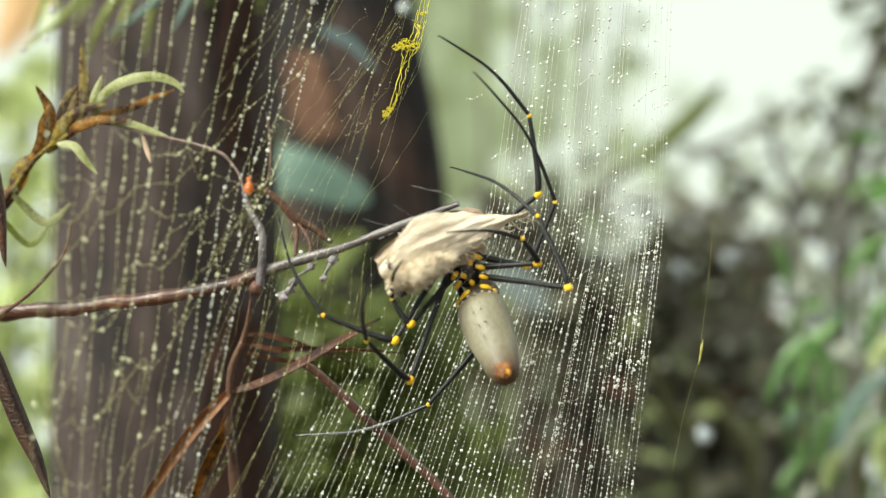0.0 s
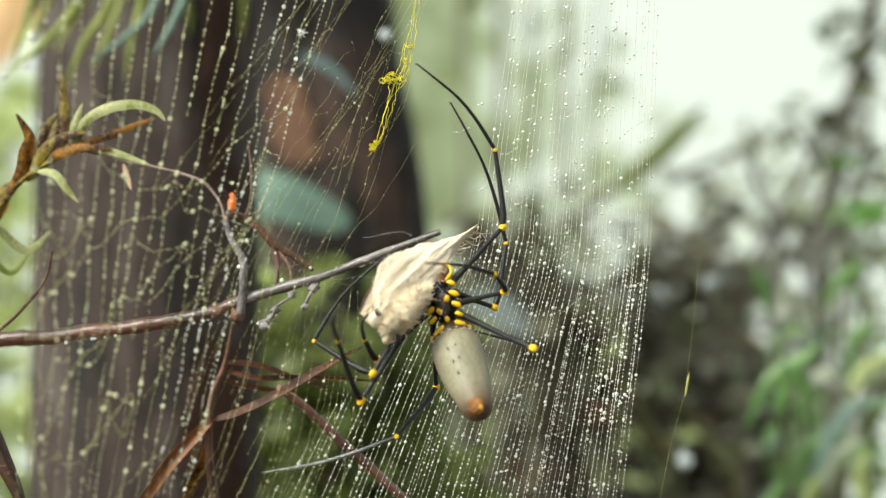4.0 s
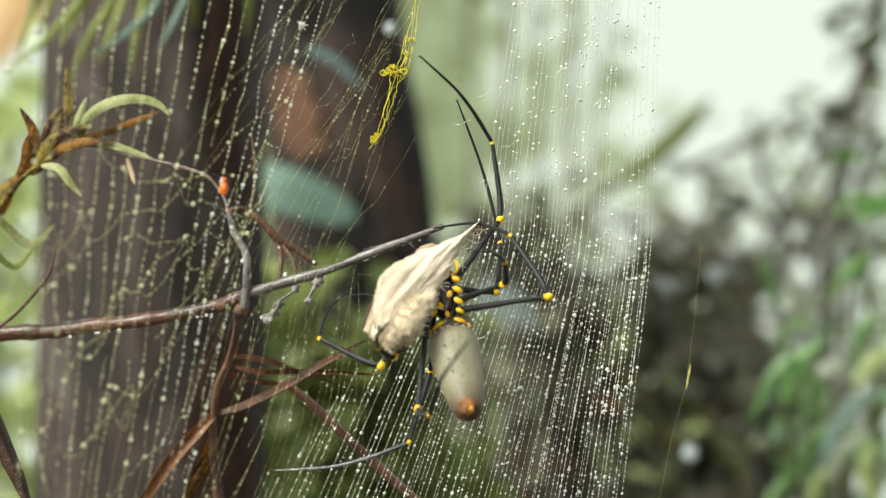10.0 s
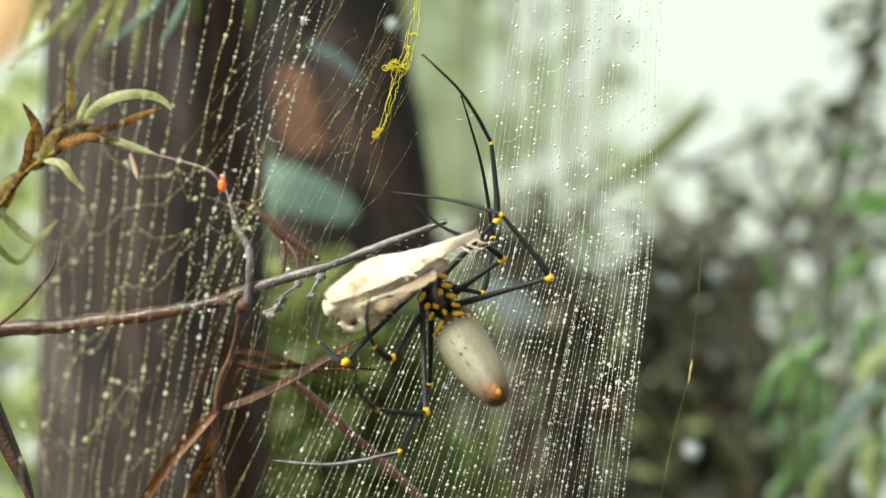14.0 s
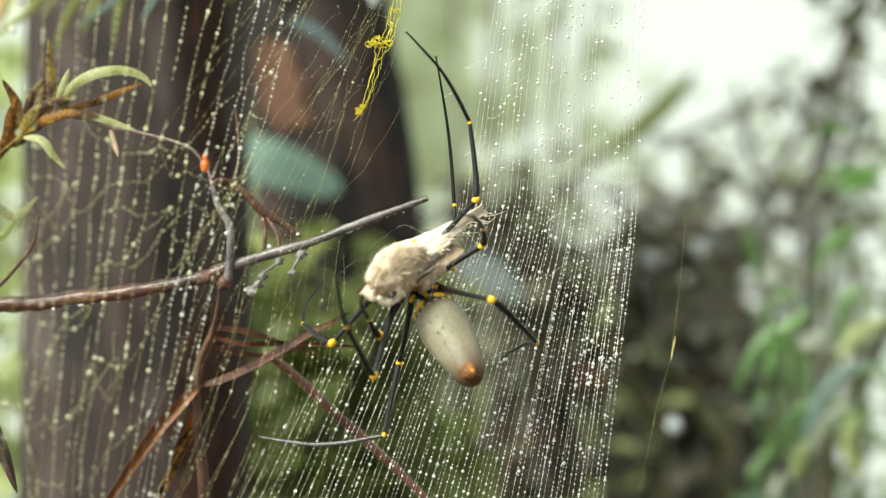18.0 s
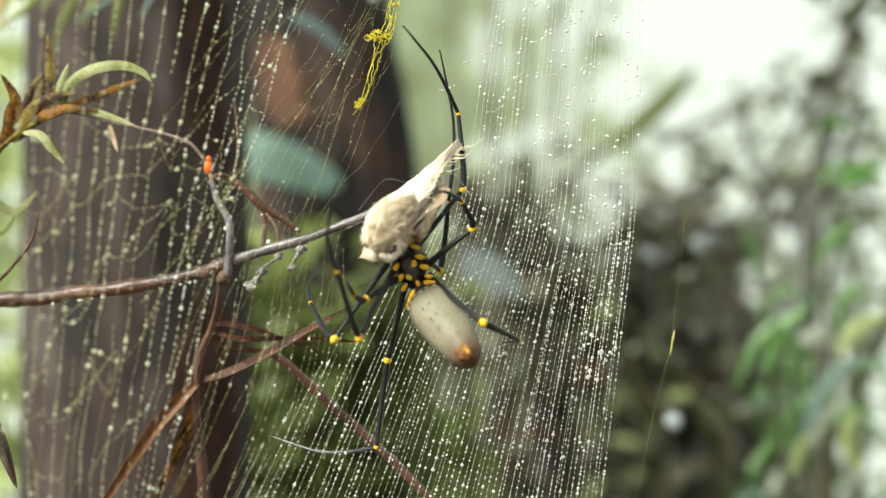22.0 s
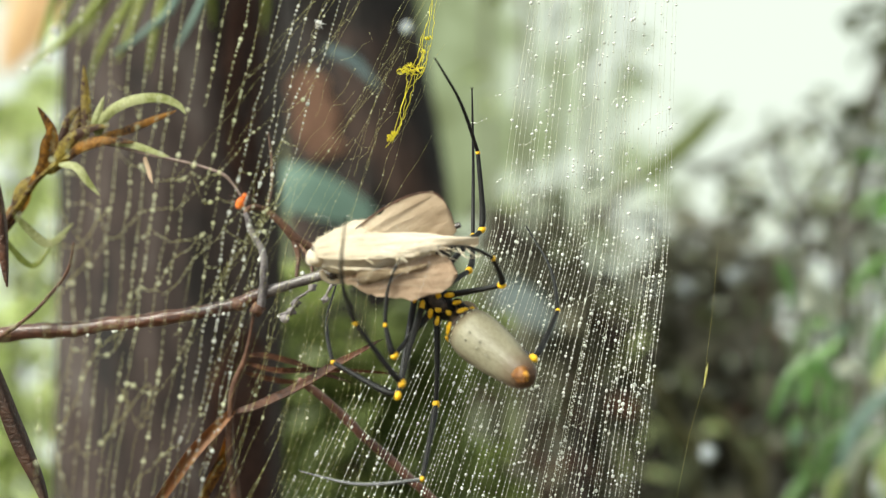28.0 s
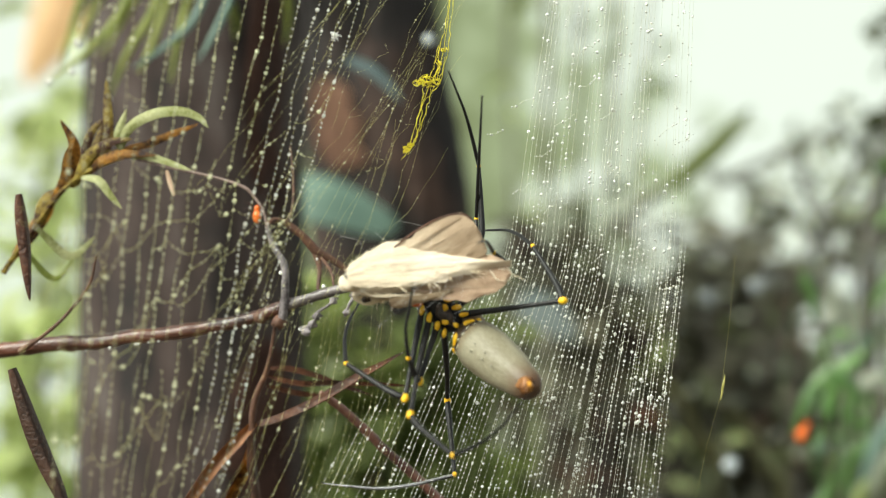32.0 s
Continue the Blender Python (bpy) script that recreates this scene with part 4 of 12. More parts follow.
def build_overhang():
    """Long narrow leaves that hang in from above."""
    base = spot(210, -260, 0.8)
    spray = empty("leaf_spray", base, "spray of long narrow green leaves hanging from above", "leaves")
    bm = bmesh.new()
    tube(bm, [spot(*p) - base for p in ((150, -330, 0.82), (210, -200, 0.8), (330, -150, 0.78), (420, -160, 0.78))], [0.0016, 0.0014, 0.001, 0.0006], 8)
    part("stalk", bm, DRY_TWIG, spray)
    for pts, w, mat in (
            ([(190, -200, 0.8), (160, -20, 0.79), (95, 70, 0.78), (20, 130, 0.77)], 0.0052, GREEN_LEAF),
            ([(230, -190, 0.8), (215, -20, 0.79), (160, 80, 0.79), (128, 160, 0.79)], 0.0054, GREEN_LEAF),
            ([(330, -150, 0.78), (290, 0, 0.76), (235, 62, 0.755), (168, 108, 0.75)], 0.0044, BLUE_LEAF),
            ([(300, -160, 0.78), (270, -20, 0.79), (250, 60, 0.79), (236, 140, 0.79)], 0.005, GREEN_LEAF),
            ([(390, -160, 0.78), (345, -20, 0.75), (318, 40, 0.745), (285, 98, 0.74)], 0.0046, BLUE_LEAF),
            ([(160, -300, 0.82), (90, -60, 0.84), (60, 40, 0.84), (38, 110, 0.84)], 0.0056, GREEN_LEAF),
            ([(260, -180, 0.8), (240, -40, 0.83), (205, 60, 0.83), (180, 120, 0.83)], 0.0052, GREEN_LEAF),
            ([(300, -160, 0.8), (330, -60, 0.85), (350, 10, 0.87), (352, 60, 0.88)], 0.006, GREEN_LEAF),
            ([(170, -280, 0.82), (130, -80, 0.88), (100, 0, 0.9), (72, 60, 0.9)], 0.0066, GREEN_LEAF),
            ([(420, -160, 0.78), (440, -60, 0.85), (448, 10, 0.87), (440, 70, 0.88)], 0.0055, GREEN_LEAF),
            ([(220, -200, 0.8), (190, -60, 0.86), (150, 20, 0.88), (110, 90, 0.88)], 0.006, GREEN_LEAF)):
        bm = bmesh.new()
        blade(bm, [Vector(q) for q in smooth_path([spot(a, h, d + 0.12) - base for a, h, d in pts], 8)], w * 0.9, (0.2, -1, 0.2), 0.25, 0.00025, 5)
        part("leaf", bm, mat, spray)
    dew("dew", [spot(72, 62, 0.78) - base, spot(62, 112, 0.775) - base, spot(22, 132, 0.77) - base, spot(128, 162, 0.79) - base], [0.0022, 0.002, 0.0018, 0.0012], spray)
    return spray


build_overhang()
build_leaf("hanging_dry_leaf", "dark brown dry leaf hanging beside the trunk", [spot(-42, 640, 0.6), spot(-8, 735, 0.6), spot(20, 805, 0.6), spot(46, 865, 0.6), spot(66, 930, 0.6)], 0.0066, DARK_DRY, (0.5, -0.8, 0.1), 0.4)
build_leaf("curled_dry_leaf", "orange-brown dry leaf at the edge of the sprig", [spot(-30, 330, 0.62), spot(-18, 420, 0.62), spot(-12, 520, 0.62)], 0.005, DRY_LEAF, (0.7, -0.8, 0.1), 0.4)


# ---------------------------------------------------------------- the web
def web_depth(a):
    return 0.496 + 0.09 * min(max((a - 100) / 600, -0.2), 1) + 0.018 * min(max((a - 700) / 450, 0), 1.2)


WEB_BASE = spot(700, 441, 0.575)
web = empty("spider_web", WEB_BASE, "large golden orb web hung with dew drops", "spider web")


def strand(pts, r, mat, beads, seed, size=(0.2, 0.34), name="thread", big=0.0, big_size=(0.45, 0.85), wet=None, gaps=0.0):
    """One thread of silk with its dew: a chain of fine beads and, among them, big drops.

    pts: bearings; beads and big: number per metre; sizes in mm; gaps: share of the thread that is bare."""
    rng = random.Random(seed)
    line = [spot(a, h, web_depth(a) + off) - WEB_BASE for a, h, off in pts]
    bm = bmesh.new()
    tube(bm, line, r / 1000, 4)
    ob = part(name, bm, mat, web)
    ends = np.cumsum([0.0] + [(q - p).length for p, q in zip(line, line[1:])])

    def along(u):
        k = min(max(int(np.searchsorted(ends, u)) - 1, 0), len(line) - 2)
        return tuple(line[k].lerp(line[k + 1], (u - ends[k]) / max(ends[k + 1] - ends[k], 1e-9)))

    at, radii = [], []
    u, swell = 0.0, rng.uniform(0, 50)
    while beads and u < ends[-1]:
        wave = 0.5 + 0.5 * noise.noise(Vector((u * 90, swell, 0.3)))
        if wave > gaps:
            at.append(along(u))
            radii.append((size[0] + (size[1] - size[0]) * rng.random()) * (0.75 + 0.5 * wave) / 1000)
        u += rng.uniform(0.65, 1.35) / beads
    n = ends[-1] * big
    for _ in range(int(n) + (rng.random() < n % 1)):
        at.append(along(rng.random() * ends[-1]))
        radii.append((big_size[0] + (big_size[1] - big_size[0]) * rng.random() ** 2.2) / 1000)
    if at:
        dew("dew", at, radii, ob, wet)
    return ob


def build_web():
    rng = random.Random(21)
    # close, almost parallel threads of the fine side
    n = 60
    for k in range(n):
        s = max(0, (k + rng.uniform(-0.3, 0.3)) / (n - 1)) ** 0.86
        low = 485 + 622 * s
        steep = 0.12 + (1107 - low) * 0.0006
        mid = low + steep * 432
        top = mid + (85 * (1 - s) + 14)
        first = -60
        if s < 0.3:
            # the fine side begins along a line that rises from its lower corner to the hub
            first = max(400, 882 - (low - 472) / (0.8 - steep)) + rng.uniform(-40, 40)
            if rng.random() < 0.12:
                continue
        elif rng.random() < 0.3:
            first = rng.uniform(180, 420)
        bow = rng.uniform(-3, 3)
        off = rng.uniform(-0.003, 0.004)
        pts = []
        for i in range(15):
            h = first + (1045 - first) * i / 14
            u = (h - 450) / 432
            # smooth bend between the steep lower and the upright upper stretch
            a = mid + (low - mid) * u if u > 0 else mid + (top - mid) * (-u) * 0.96
            a += 10 * math.exp(-(u / 0.35) ** 2) * (1 - s)
            pts.append((a + bow * math.sin(math.pi * i / 14) + 0.7 * noise.noise(Vector((k, i * 0.9, 0))), h, off))
        upper, lower = [p for p in pts if p[1] < 400], [p for p in pts if p[1] >= 400]
        faint = min(1, 0.35 + 3 * s)
        rich = rng.uniform(0.7, 1.25)
        if upper:
            thin = 1 if s < 0.8 else 0.45
            strand(upper + lower[:1], rng.uniform(0.04, 0.085) * (0.5 + 0.5 * thin), PALE_SILK, 300 * rich * thin, 100 + k, (0.17, 0.34), big=74 * thin, big_size=(0.42, 0.8), gaps=0.3)
        strand(lower, rng.uniform(0.035, 0.075), PALE_SILK, 470 * rich * faint, 180 + k, (0.19, 0.38), big=125 * rich * faint, big_size=(0.34, 0.74), gaps=0.25)
    # doubled threads that end half way
    for k in range(14):
        s = rng.uniform(0.35, 0.98)
        low = 485 + 622 * s
        steep = 0.12 + (1107 - low) * 0.0006
        h0 = rng.uniform(440, 640)
        h1 = h0 + rng.uniform(160, 420)
        pts = [(low + steep * (882 - h) + 4 + 3 * noise.noise(Vector((k, h * 0.01, 7))), h, 0.002) for h in np.linspace(h0, h1, 7)]
        strand(pts, 0.04, PALE_SILK, 560, 260 + k, (0.18, 0.34), big=90, gaps=0.2)
    # short cross links of that side
    for k in range(30):
        s = rng.uniform(0.1, 0.98)
        h = rng.uniform(60, 860)
        a = 760 + 390 * s - 0.25 * (1 - 0.5 * s) * max(0, h - 450)
        pts = [(a + 9 * i, h - 5 * i + rng.uniform(-4, 4), 0.0) for i in range(rng.randint(3, 5))]
        strand(pts, 0.045, PALE_SILK, 500, 300 + k, (0.2, 0.34), "cross_thread", big=160, big_size=(0.4, 0.7))
    # clusters of large drops caught where threads touch
    for k, (a, h, count) in enumerate(((1085, 668, 9), (1110, 705, 8), (1075, 742, 6), (898, 808, 6), (915, 690, 5), (1092, 415, 4), (1120, 92, 6), (1060, 850, 6))):
        pts = [(a + rng.uniform(-22, 22), h + rng.uniform(-24, 24), 0.0) for _ in range(6)]
        strand(pts, 0.012, PALE_SILK, 0, 340 + k, name="cross_thread", big=count / 0.03, big_size=(0.45, 0.9))
    # golden slanting threads between: kinked, thinly beaded
    for k in range(40):
        h0 = -50 if rng.random() < 0.5 else rng.uniform(60, 420)
        low_h = min(h0 + rng.uniform(160, 520), 800)
        a0 = rng.uniform(570, 800) - 0.5 * max(h0, 0) * rng.uniform(0.3, 1)
        slant = -0.5 + rng.uniform(-0.32, 0.2)
        pts = []
        drift = 0
        for i in range(10):
            h = h0 + (low_h - h0) * i / 9
            drift += rng.uniform(-6, 6)
            pts.append((a0 + slant * (h - h0) + drift, h + rng.uniform(-6, 6), rng.uniform(-0.002, 0.002)))
        strand(pts, 0.024, SILK, 190, 400 + k, (0.11, 0.24), big=16, big_size=(0.3, 0.5), gaps=0.35, wet=GOLD_DEW)
    # long slack threads that climb from the coarse mesh towards the hub
    for k in range(18):
        a0, h0 = 300 + 17 * k + rng.uniform(-12, 12), 960 + rng.uniform(-40, 40)
        a1, h1 = 480 + 11 * k + rng.uniform(-20, 20), 480 + 5 * k + rng.uniform(-60, 60)
        pts = []
        for i in range(9):
            u = i / 8
            sag = 26 * math.sin(math.pi * u)
            pts.append((a0 + (a1 - a0) * u + sag * 0.6 + rng.uniform(-3, 3), h0 + (h1 - h0) * u + sag + rng.uniform(-4, 4), 0.001))
        strand(pts, 0.034, SILK, 240, 470 + k, (0.14, 0.28), big=26, big_size=(0.3, 0.6), gaps=0.3, wet=GOLD_DEW)
    for k in range(11):
        a, h = rng.uniform(480, 720), rng.uniform(40, 660)
        pts = [(a + rng.uniform(10, 20) * i, h - rng.uniform(-6, 16) * i + rng.uniform(-6, 6), 0.0) for i in range(rng.randint(3, 5))]
        strand(pts, 0.022, SILK, 200, 450 + k, (0.12, 0.26), "cross_thread", wet=GOLD_DEW)
    # coarse wide mesh of the near side
    columns = []
    at = 66
    for k in range(17):
        at += rng.uniform(22, 36)
        lean = -0.07 - 0.27 * (k / 16) ** 1.1
        start = at + 40 * (k / 16)
        col = []
        for i in range(22):
            h = -60 + 54 * i
            sway = 9 * noise.noise(Vector((k * 0.45, i * 0.55, 3.3)))
            col.append([start + lean * (h + 60) * (1 - 0.16 * max(h, 0) / 900) + sway, h + rng.uniform(-12, 12), rng.uniform(-0.002, 0.002)])
        columns.append(col)
    rows = []
    for row in (1, 4, 7, 8, 10, 12, 14, 16, 19):
        i = row
        start = rng.randint(0, 3)
        picks = [(start, i)]
        for k in range(start + 1, 17):
            i = min(max(i + rng.choice((-1, 0, 0, 0, 0, 1) if row < 10 else (-1, -1, 0, 0, 0, 0)), 0), 21)
            picks.append((k, i))
        rows.append(picks)
        # the cross threads pull the upright ones out of line
        for k, i in picks:
            columns[k][i][0] += rng.uniform(-5, 5)
            columns[k][i][1] += rng.uniform(-6, 6)
    for k, col in enumerate(columns):
        cut = sorted(rng.sample(range(2, 20), 2))
        rich = rng.uniform(0.75, 1.25)
        golden = GOLD_DEW if k < 12 else DEW
        for first, last in ((0, cut[0]), (cut[0], cut[1] - rng.randint(0, 1)), (cut[1], 21)):
            if last - first >= 1:
                strand([tuple(p) for p in col[first:last + 1]], 0.036 if first < 9 else 0.03, SILK, (430 if first < 9 else 340) * rich, 500 + 4 * k + (first > 0) + (first == cut[1]), (0.22, 0.42) if first < 9 else (0.15, 0.29), big=(70 if first < 9 else 44) * rich, big_size=(0.45, 0.85) if first < 9 else (0.32, 0.62), wet=golden, gaps=0.22 if first < 9 else 0.42)
    for j, picks in enumerate(rows):
        pts = []
        for k, i in picks:
            if pts and rng.random() < 0.16:
                if len(pts) > 2:
                    strand(pts, 0.042, SILK, 330, 600 + 20 * j + k, (0.19, 0.36), "cross_thread", big=52, big_size=(0.5, 0.9), wet=GOLD_DEW, gaps=0.25)
                pts = []
            a, h, off = columns[k][i]
            if pts:
                pa, ph, po = pts[-1]
                pts.append(((a + pa) / 2 + rng.uniform(-3, 3), (h + ph) / 2 + rng.uniform(0, 9), off))
            pts.append((a, h, off))
        if len(pts) > 2:
            strand(pts, 0.042, SILK, 330, 840 + j, (0.19, 0.36), "cross_thread", big=52, big_size=(0.5, 0.9), wet=GOLD_DEW, gaps=0.25)
    for k, pts in enumerate(([(-30, 640, 0), (10, 560, 0), (40, 480, 0), (62, 430, 0), (30, 400, 0), (-30, 380, 0)], [(75, 380, 0), (105, 420, 0), (130, 470, 0), (90, 520, 0), (60, 600, 0), (60, 760, 0), (95, 900, 0), (100, 1040, 0)],
                             [(62, 430, 0), (110, 450, 0), (150, 400, 0), (170, 380, 0)], [(60, 790, 0), (100, 740, 0), (140, 640, 0), (200, 590, 0)], [(-20, 360, 0), (20, 345, 0), (62, 352, 0), (84, 390, 0), (70, 470, 0)], [(150, 800, 0), (200, 740, 0), (240, 690, 0), (225, 770, 0), (190, 700, 0)])):
        strand([(*q[:2], 0) for q in smooth_path([p[:2] for p in pts], 4)], 0.07, SILK, 220, 700 + k, (0.16, 0.3), "guy_thread", big=40, big_size=(0.5, 0.9), wet=GOLD_DEW, gaps=0.2)
    # lone yellow guy line on the far side
    strand([(1246, 440, 0.004), (1236, 560, 0.004), (1220, 690, 0.004), (1195, 780, 0.004), (1165, 930, 0.004), (1130, 1060, 0.004)], 0.048, SILK, 60, 720, (0.1, 0.2), "guy_thread")
    bm = bmesh.new()
    line = [spot(1228 - i * 1.6, 652 + 9 * i, web_depth(1220) + 0.004) - WEB_BASE for i in range(6)]
    tube(bm, line, [0.0001, 0.00034, 0.0004, 0.00032, 0.00036, 0.0001], 6, 0.3)
    part("silk_tuft", bm, SILK, web)
    # tangle of thick yellow silk
    rng = random.Random(8)
    runs = [[(745, -30), (738, 30), (724, 85), (712, 112), (700, 132)], [(728, 60), (722, 95), (716, 128), (708, 140)], [(752, -40), (742, 60), (730, 120), (712, 150), (690, 190), (684, 225)],
            [(700, 135), (694, 165), (690, 200), (684, 232), (670, 262)], [(712, 140), (702, 180), (693, 215), (676, 250)], [(690, 130), (702, 126), (716, 130), (728, 134), (718, 142)],
            [(735, 90), (726, 130), (722, 140), (714, 150)], [(684, 232), (676, 245), (668, 258), (660, 272)], [(682, 140), (690, 128), (704, 124), (712, 134), (704, 142), (694, 138), (684, 142)], [(724, 70), (718, 92), (724, 112), (716, 124)], [(748, -40), (734, 70), (722, 132)], [(728, 100), (700, 160), (672, 250)]]
    for k, run in enumerate(runs):
        bm = bmesh.new()
        path = smooth_path([spot(a + rng.uniform(-2, 2), h, web_depth(a) - 0.002 + rng.uniform(-0.0015, 0.0015)) - WEB_BASE for a, h in run], 9)
        for i, q in enumerate(path):
            q[:] += np.array(noise.noise_vector(Vector(q) * 420 + Vector((k * 3, 0, 0)))) * (0.0007 if k < 10 else 0.0003)
        tube(bm, path, [rng.uniform(0.00005, 0.00014) for _ in path], 6, 0.2, k)
        part("silk_tangle", bm, YELLOW_SILK, web, "thick bright yellow tangled silk")
    for k, (a, h, w) in enumerate(((700, 130, 1.5), (714, 134, 1.2), (690, 136, 1.0), (668, 256, 1.1), (674, 246, 0.9), (733, 78, 0.8), (726, 100, 0.7))):
        bm = bmesh.new()
        c = spot(a, h, web_depth(a) - 0.003) - WEB_BASE
        for q in range(5):
            flat = Euler((rng.uniform(-1.2, 1.2), rng.uniform(-0.7, 0.7), rng.uniform(0, 6))).to_matrix()
            size, start, span = w * rng.uniform(0.0006, 0.0014), rng.uniform(0, 6), rng.uniform(3.5, 7)
            mid = c + Vector((rng.gauss(0, 0.0006), 0, rng.gauss(0, 0.0006))) * w
            ring = [mid + flat @ Vector((math.cos(start + span * i / 12), 0.3 * math.sin(3 * i), 0.7 * math.sin(start + span * i / 12))) * size for i in range(13)]
            tube(bm, ring, [rng.uniform(0.00009, 0.0002) for _ in ring], 6, 0.25, q)
        part("silk_knot", bm, YELLOW_SILK, web)
    # white seed fluff caught high up
    bm = bmesh.new()
    c = spot(541, 52, web_depth(541) - 0.001) - WEB_BASE
    for k in range(16):
        d = Vector((rng.gauss(0, 1), rng.gauss(0, 0.5), rng.gauss(0, 1))).normalized()
        tube(bm, [c, c + d * 0.0026 * rng.uniform(0.5, 1)], [0.00022, 0.00005], 4)
    blob(bm, c, (0.0009, 0.0007, 0.0008), div=2, lump=0.5)
    part("fluff", bm, FLUFF, web, "tuft of white seed fluff")
    return web


build_web()


# ---------------------------------------------------------------- the orb weaver
LEG_SIZES = [(0.0281, 0.0274, 0.0407), (0.0170, 0.0241, 0.0526), (0.0215, 0.0122, 0.0248), (0.0357, 0.0267, 0.0420), (0.0424, 0.0256, 0.0395), (0.0357, 0.0258, 0.0374), (0.0245, 0.0109, 0.0237), (0.0285, 0.0309, 0.0481)]

def build_spider():
    """Local axes: z towards the head, -y towards the eye; abdomen and legs are keyed parts."""
    spider = empty("spider", (0, 0.568, 1.5), "large black orb-weaving spider with yellow joints and olive abdomen", "spider")
    bm = bmesh.new()
    blob(bm, (0, 0.001, 0.0005), (0.0052, 0.0042, 0.0078), div=3, lump=0.08)
    blob(bm, (0, 0.001, 0.0068), (0.0042, 0.0036, 0.0042), div=3, lump=0.1, seed=2)
    part("cephalothorax", bm, BLACK, spider)
    bm = bmesh.new()
    blob(bm, (0, -0.0028, 0.0), (0.0026, 0.0012, 0.0042), div=2, lump=0.2)
    part("breastplate", bm, BRONZE, spider)
    for side in (-1, 1):
        bm = bmesh.new()
        blob(bm, (side * 0.0016, -0.0008, 0.0088), (0.0016, 0.0016, 0.0028), Euler((0.35, side * -0.1, 0)).to_matrix(), 2, 0.1)
        part("fang", bm, RUST, spider, "rust-brown jaw with fang")
        bm = bmesh.new()
        tube(bm, smooth_path([(side * 0.003, -0.0012, 0.0078), (side * 0.0052, -0.002, 0.0094), (side * 0.0056, -0.0018, 0.0116), (side * 0.0044, -0.001, 0.013)], 4), 0.0006, 8)
        part("palp", bm, ORANGE if side < 0 else YELLOW, spider, "short orange feeler beside the jaws")
        for z, s in ((0.0064, 1.0), (0.0028, 1.15), (-0.001, 1.1), (-0.0045, 1.0)):
            bm = bmesh.new()
            blob(bm, (side * 0.0047, -0.0022, z), (0.0019 * s, 0.0016 * s, 0.0014 * s), Euler((0, side * 0.4, 0)).to_matrix(), 2, 0.12, z * 900)
            coxa = part("coxa", bm, BLACK, spider)
            bm = bmesh.new()
            blob(bm, (side * 0.0046, -0.0034, z), (0.0017 * s, 0.0008, 0.0009 * s), Euler((0, side * 0.6, 0)).to_matrix(), 2, 0.25, z * 700)
            part("yellow_patch", bm, YELLOW, coxa, "bright yellow patch")
    for x, z, s in ((0.0018, 0.0016, 1.1), (-0.0018, -0.002, 1.1), (0.0002, -0.0052, 1.0)):
        bm = bmesh.new()
        blob(bm, (x, -0.0039, z), (0.0009 * s, 0.0005, 0.0012 * s), Euler((0, x * 300, 0)).to_matrix(), 2, 0.3, x * 5000)
        part("yellow_patch", bm, YELLOW, spider)
    # abdomen: local z runs from the waist to the spinnerets
    bm = bmesh.new()
    rows = [(0.0, 0.0022), (0.0022, 0.0049), (0.005, 0.007), (0.009, 0.0084), (0.014, 0.0087), (0.02, 0.0082), (0.026, 0.0074), (0.031, 0.0064), (0.0355, 0.0054), (0.0386, 0.0042), (0.0405, 0.002)]
    line = smooth_path([(0, 0.0012 * math.sin(z * 70), z, r) for z, r in rows], 5)
    tube(bm, line, [q[3] for q in line], 40)
    for v in bm.verts:
        v.co.y *= 0.92
        v.co += v.co.normalized() * 0.0003 * noise.noise(v.co * 260)
    abdomen = part("abdomen", bm, ABDOMEN, spider, "smooth olive-grey elongated abdomen")
    bm = bmesh.new()
    rows = [(-0.0004, 0.0026), (0.0018, 0.0047), (0.0042, 0.0065), (0.0058, 0.0073), (0.0064, 0.0072)]
    line = smooth_path([(0, 0.0012 * math.sin(z * 70), z, r * 1.015) for z, r in rows], 3)
    tube(bm, line, [q[3] for q in line], 32)
    part("dark_band", bm, BRONZE, abdomen, "dark bronze band at the waist")
    bm = bmesh.new()
    blob(bm, (-0.0024, 0.0028, 0.0012), (0.0058, 0.005, 0.005), None, 3, 0.1, 2)
    part("front_hump", bm, ABDOMEN, abdomen, "smooth pale hump over the waist")
    for k, (a, wide, tall, lean) in enumerate(((-0.62, 0.0024, 0.00095, 0.25), (0.5, 0.0025, 0.00105, -0.2), (1.25, 0.0015, 0.0008, 0.0), (-1.3, 0.0013, 0.0007, 0.0))):
        bm = bmesh.new()
        blob(bm, (math.sin(a) * 0.007, -math.cos(a) * 0.0065, 0.0048 + 0.0004 * (k % 2)), (wide, 0.0007, tall), Matrix.Rotation(a, 3, "Z") @ Matrix.Rotation(lean, 3, "Y"), 2, 0.3, k)
        part("yellow_bar", bm, YELLOW, abdomen, "yellow crossbar on the waist")
    for k in range(7):
        a = -1.05 + 0.35 * k
        bm = bmesh.new()
        blob(bm, (math.sin(a) * 0.0077, -math.cos(a) * 0.0071, 0.0071 + 0.0004 * (k % 2)), (0.0008, 0.0003, 0.00032), Matrix.Rotation(a, 3, "Z"), 1, 0.3, k)
        part("pale_dash", bm, PALE_SILK, abdomen, "small pale yellow dash behind the band")
    for k, (x, z) in enumerate(((-0.0012, 0.014), (0.0016, 0.0145), (-0.001, 0.0195), (0.0014, 0.02), (0.0012, 0.0248))):
        bm = bmesh.new()
        blob(bm, (x + 0.0012, -0.0073 + 0.00035 * (k // 2), z), (0.0004, 0.00022, 0.0006), None, 2)
        part("dimple", bm, ABDOMEN_SPOT, abdomen)
    bm = bmesh.new()
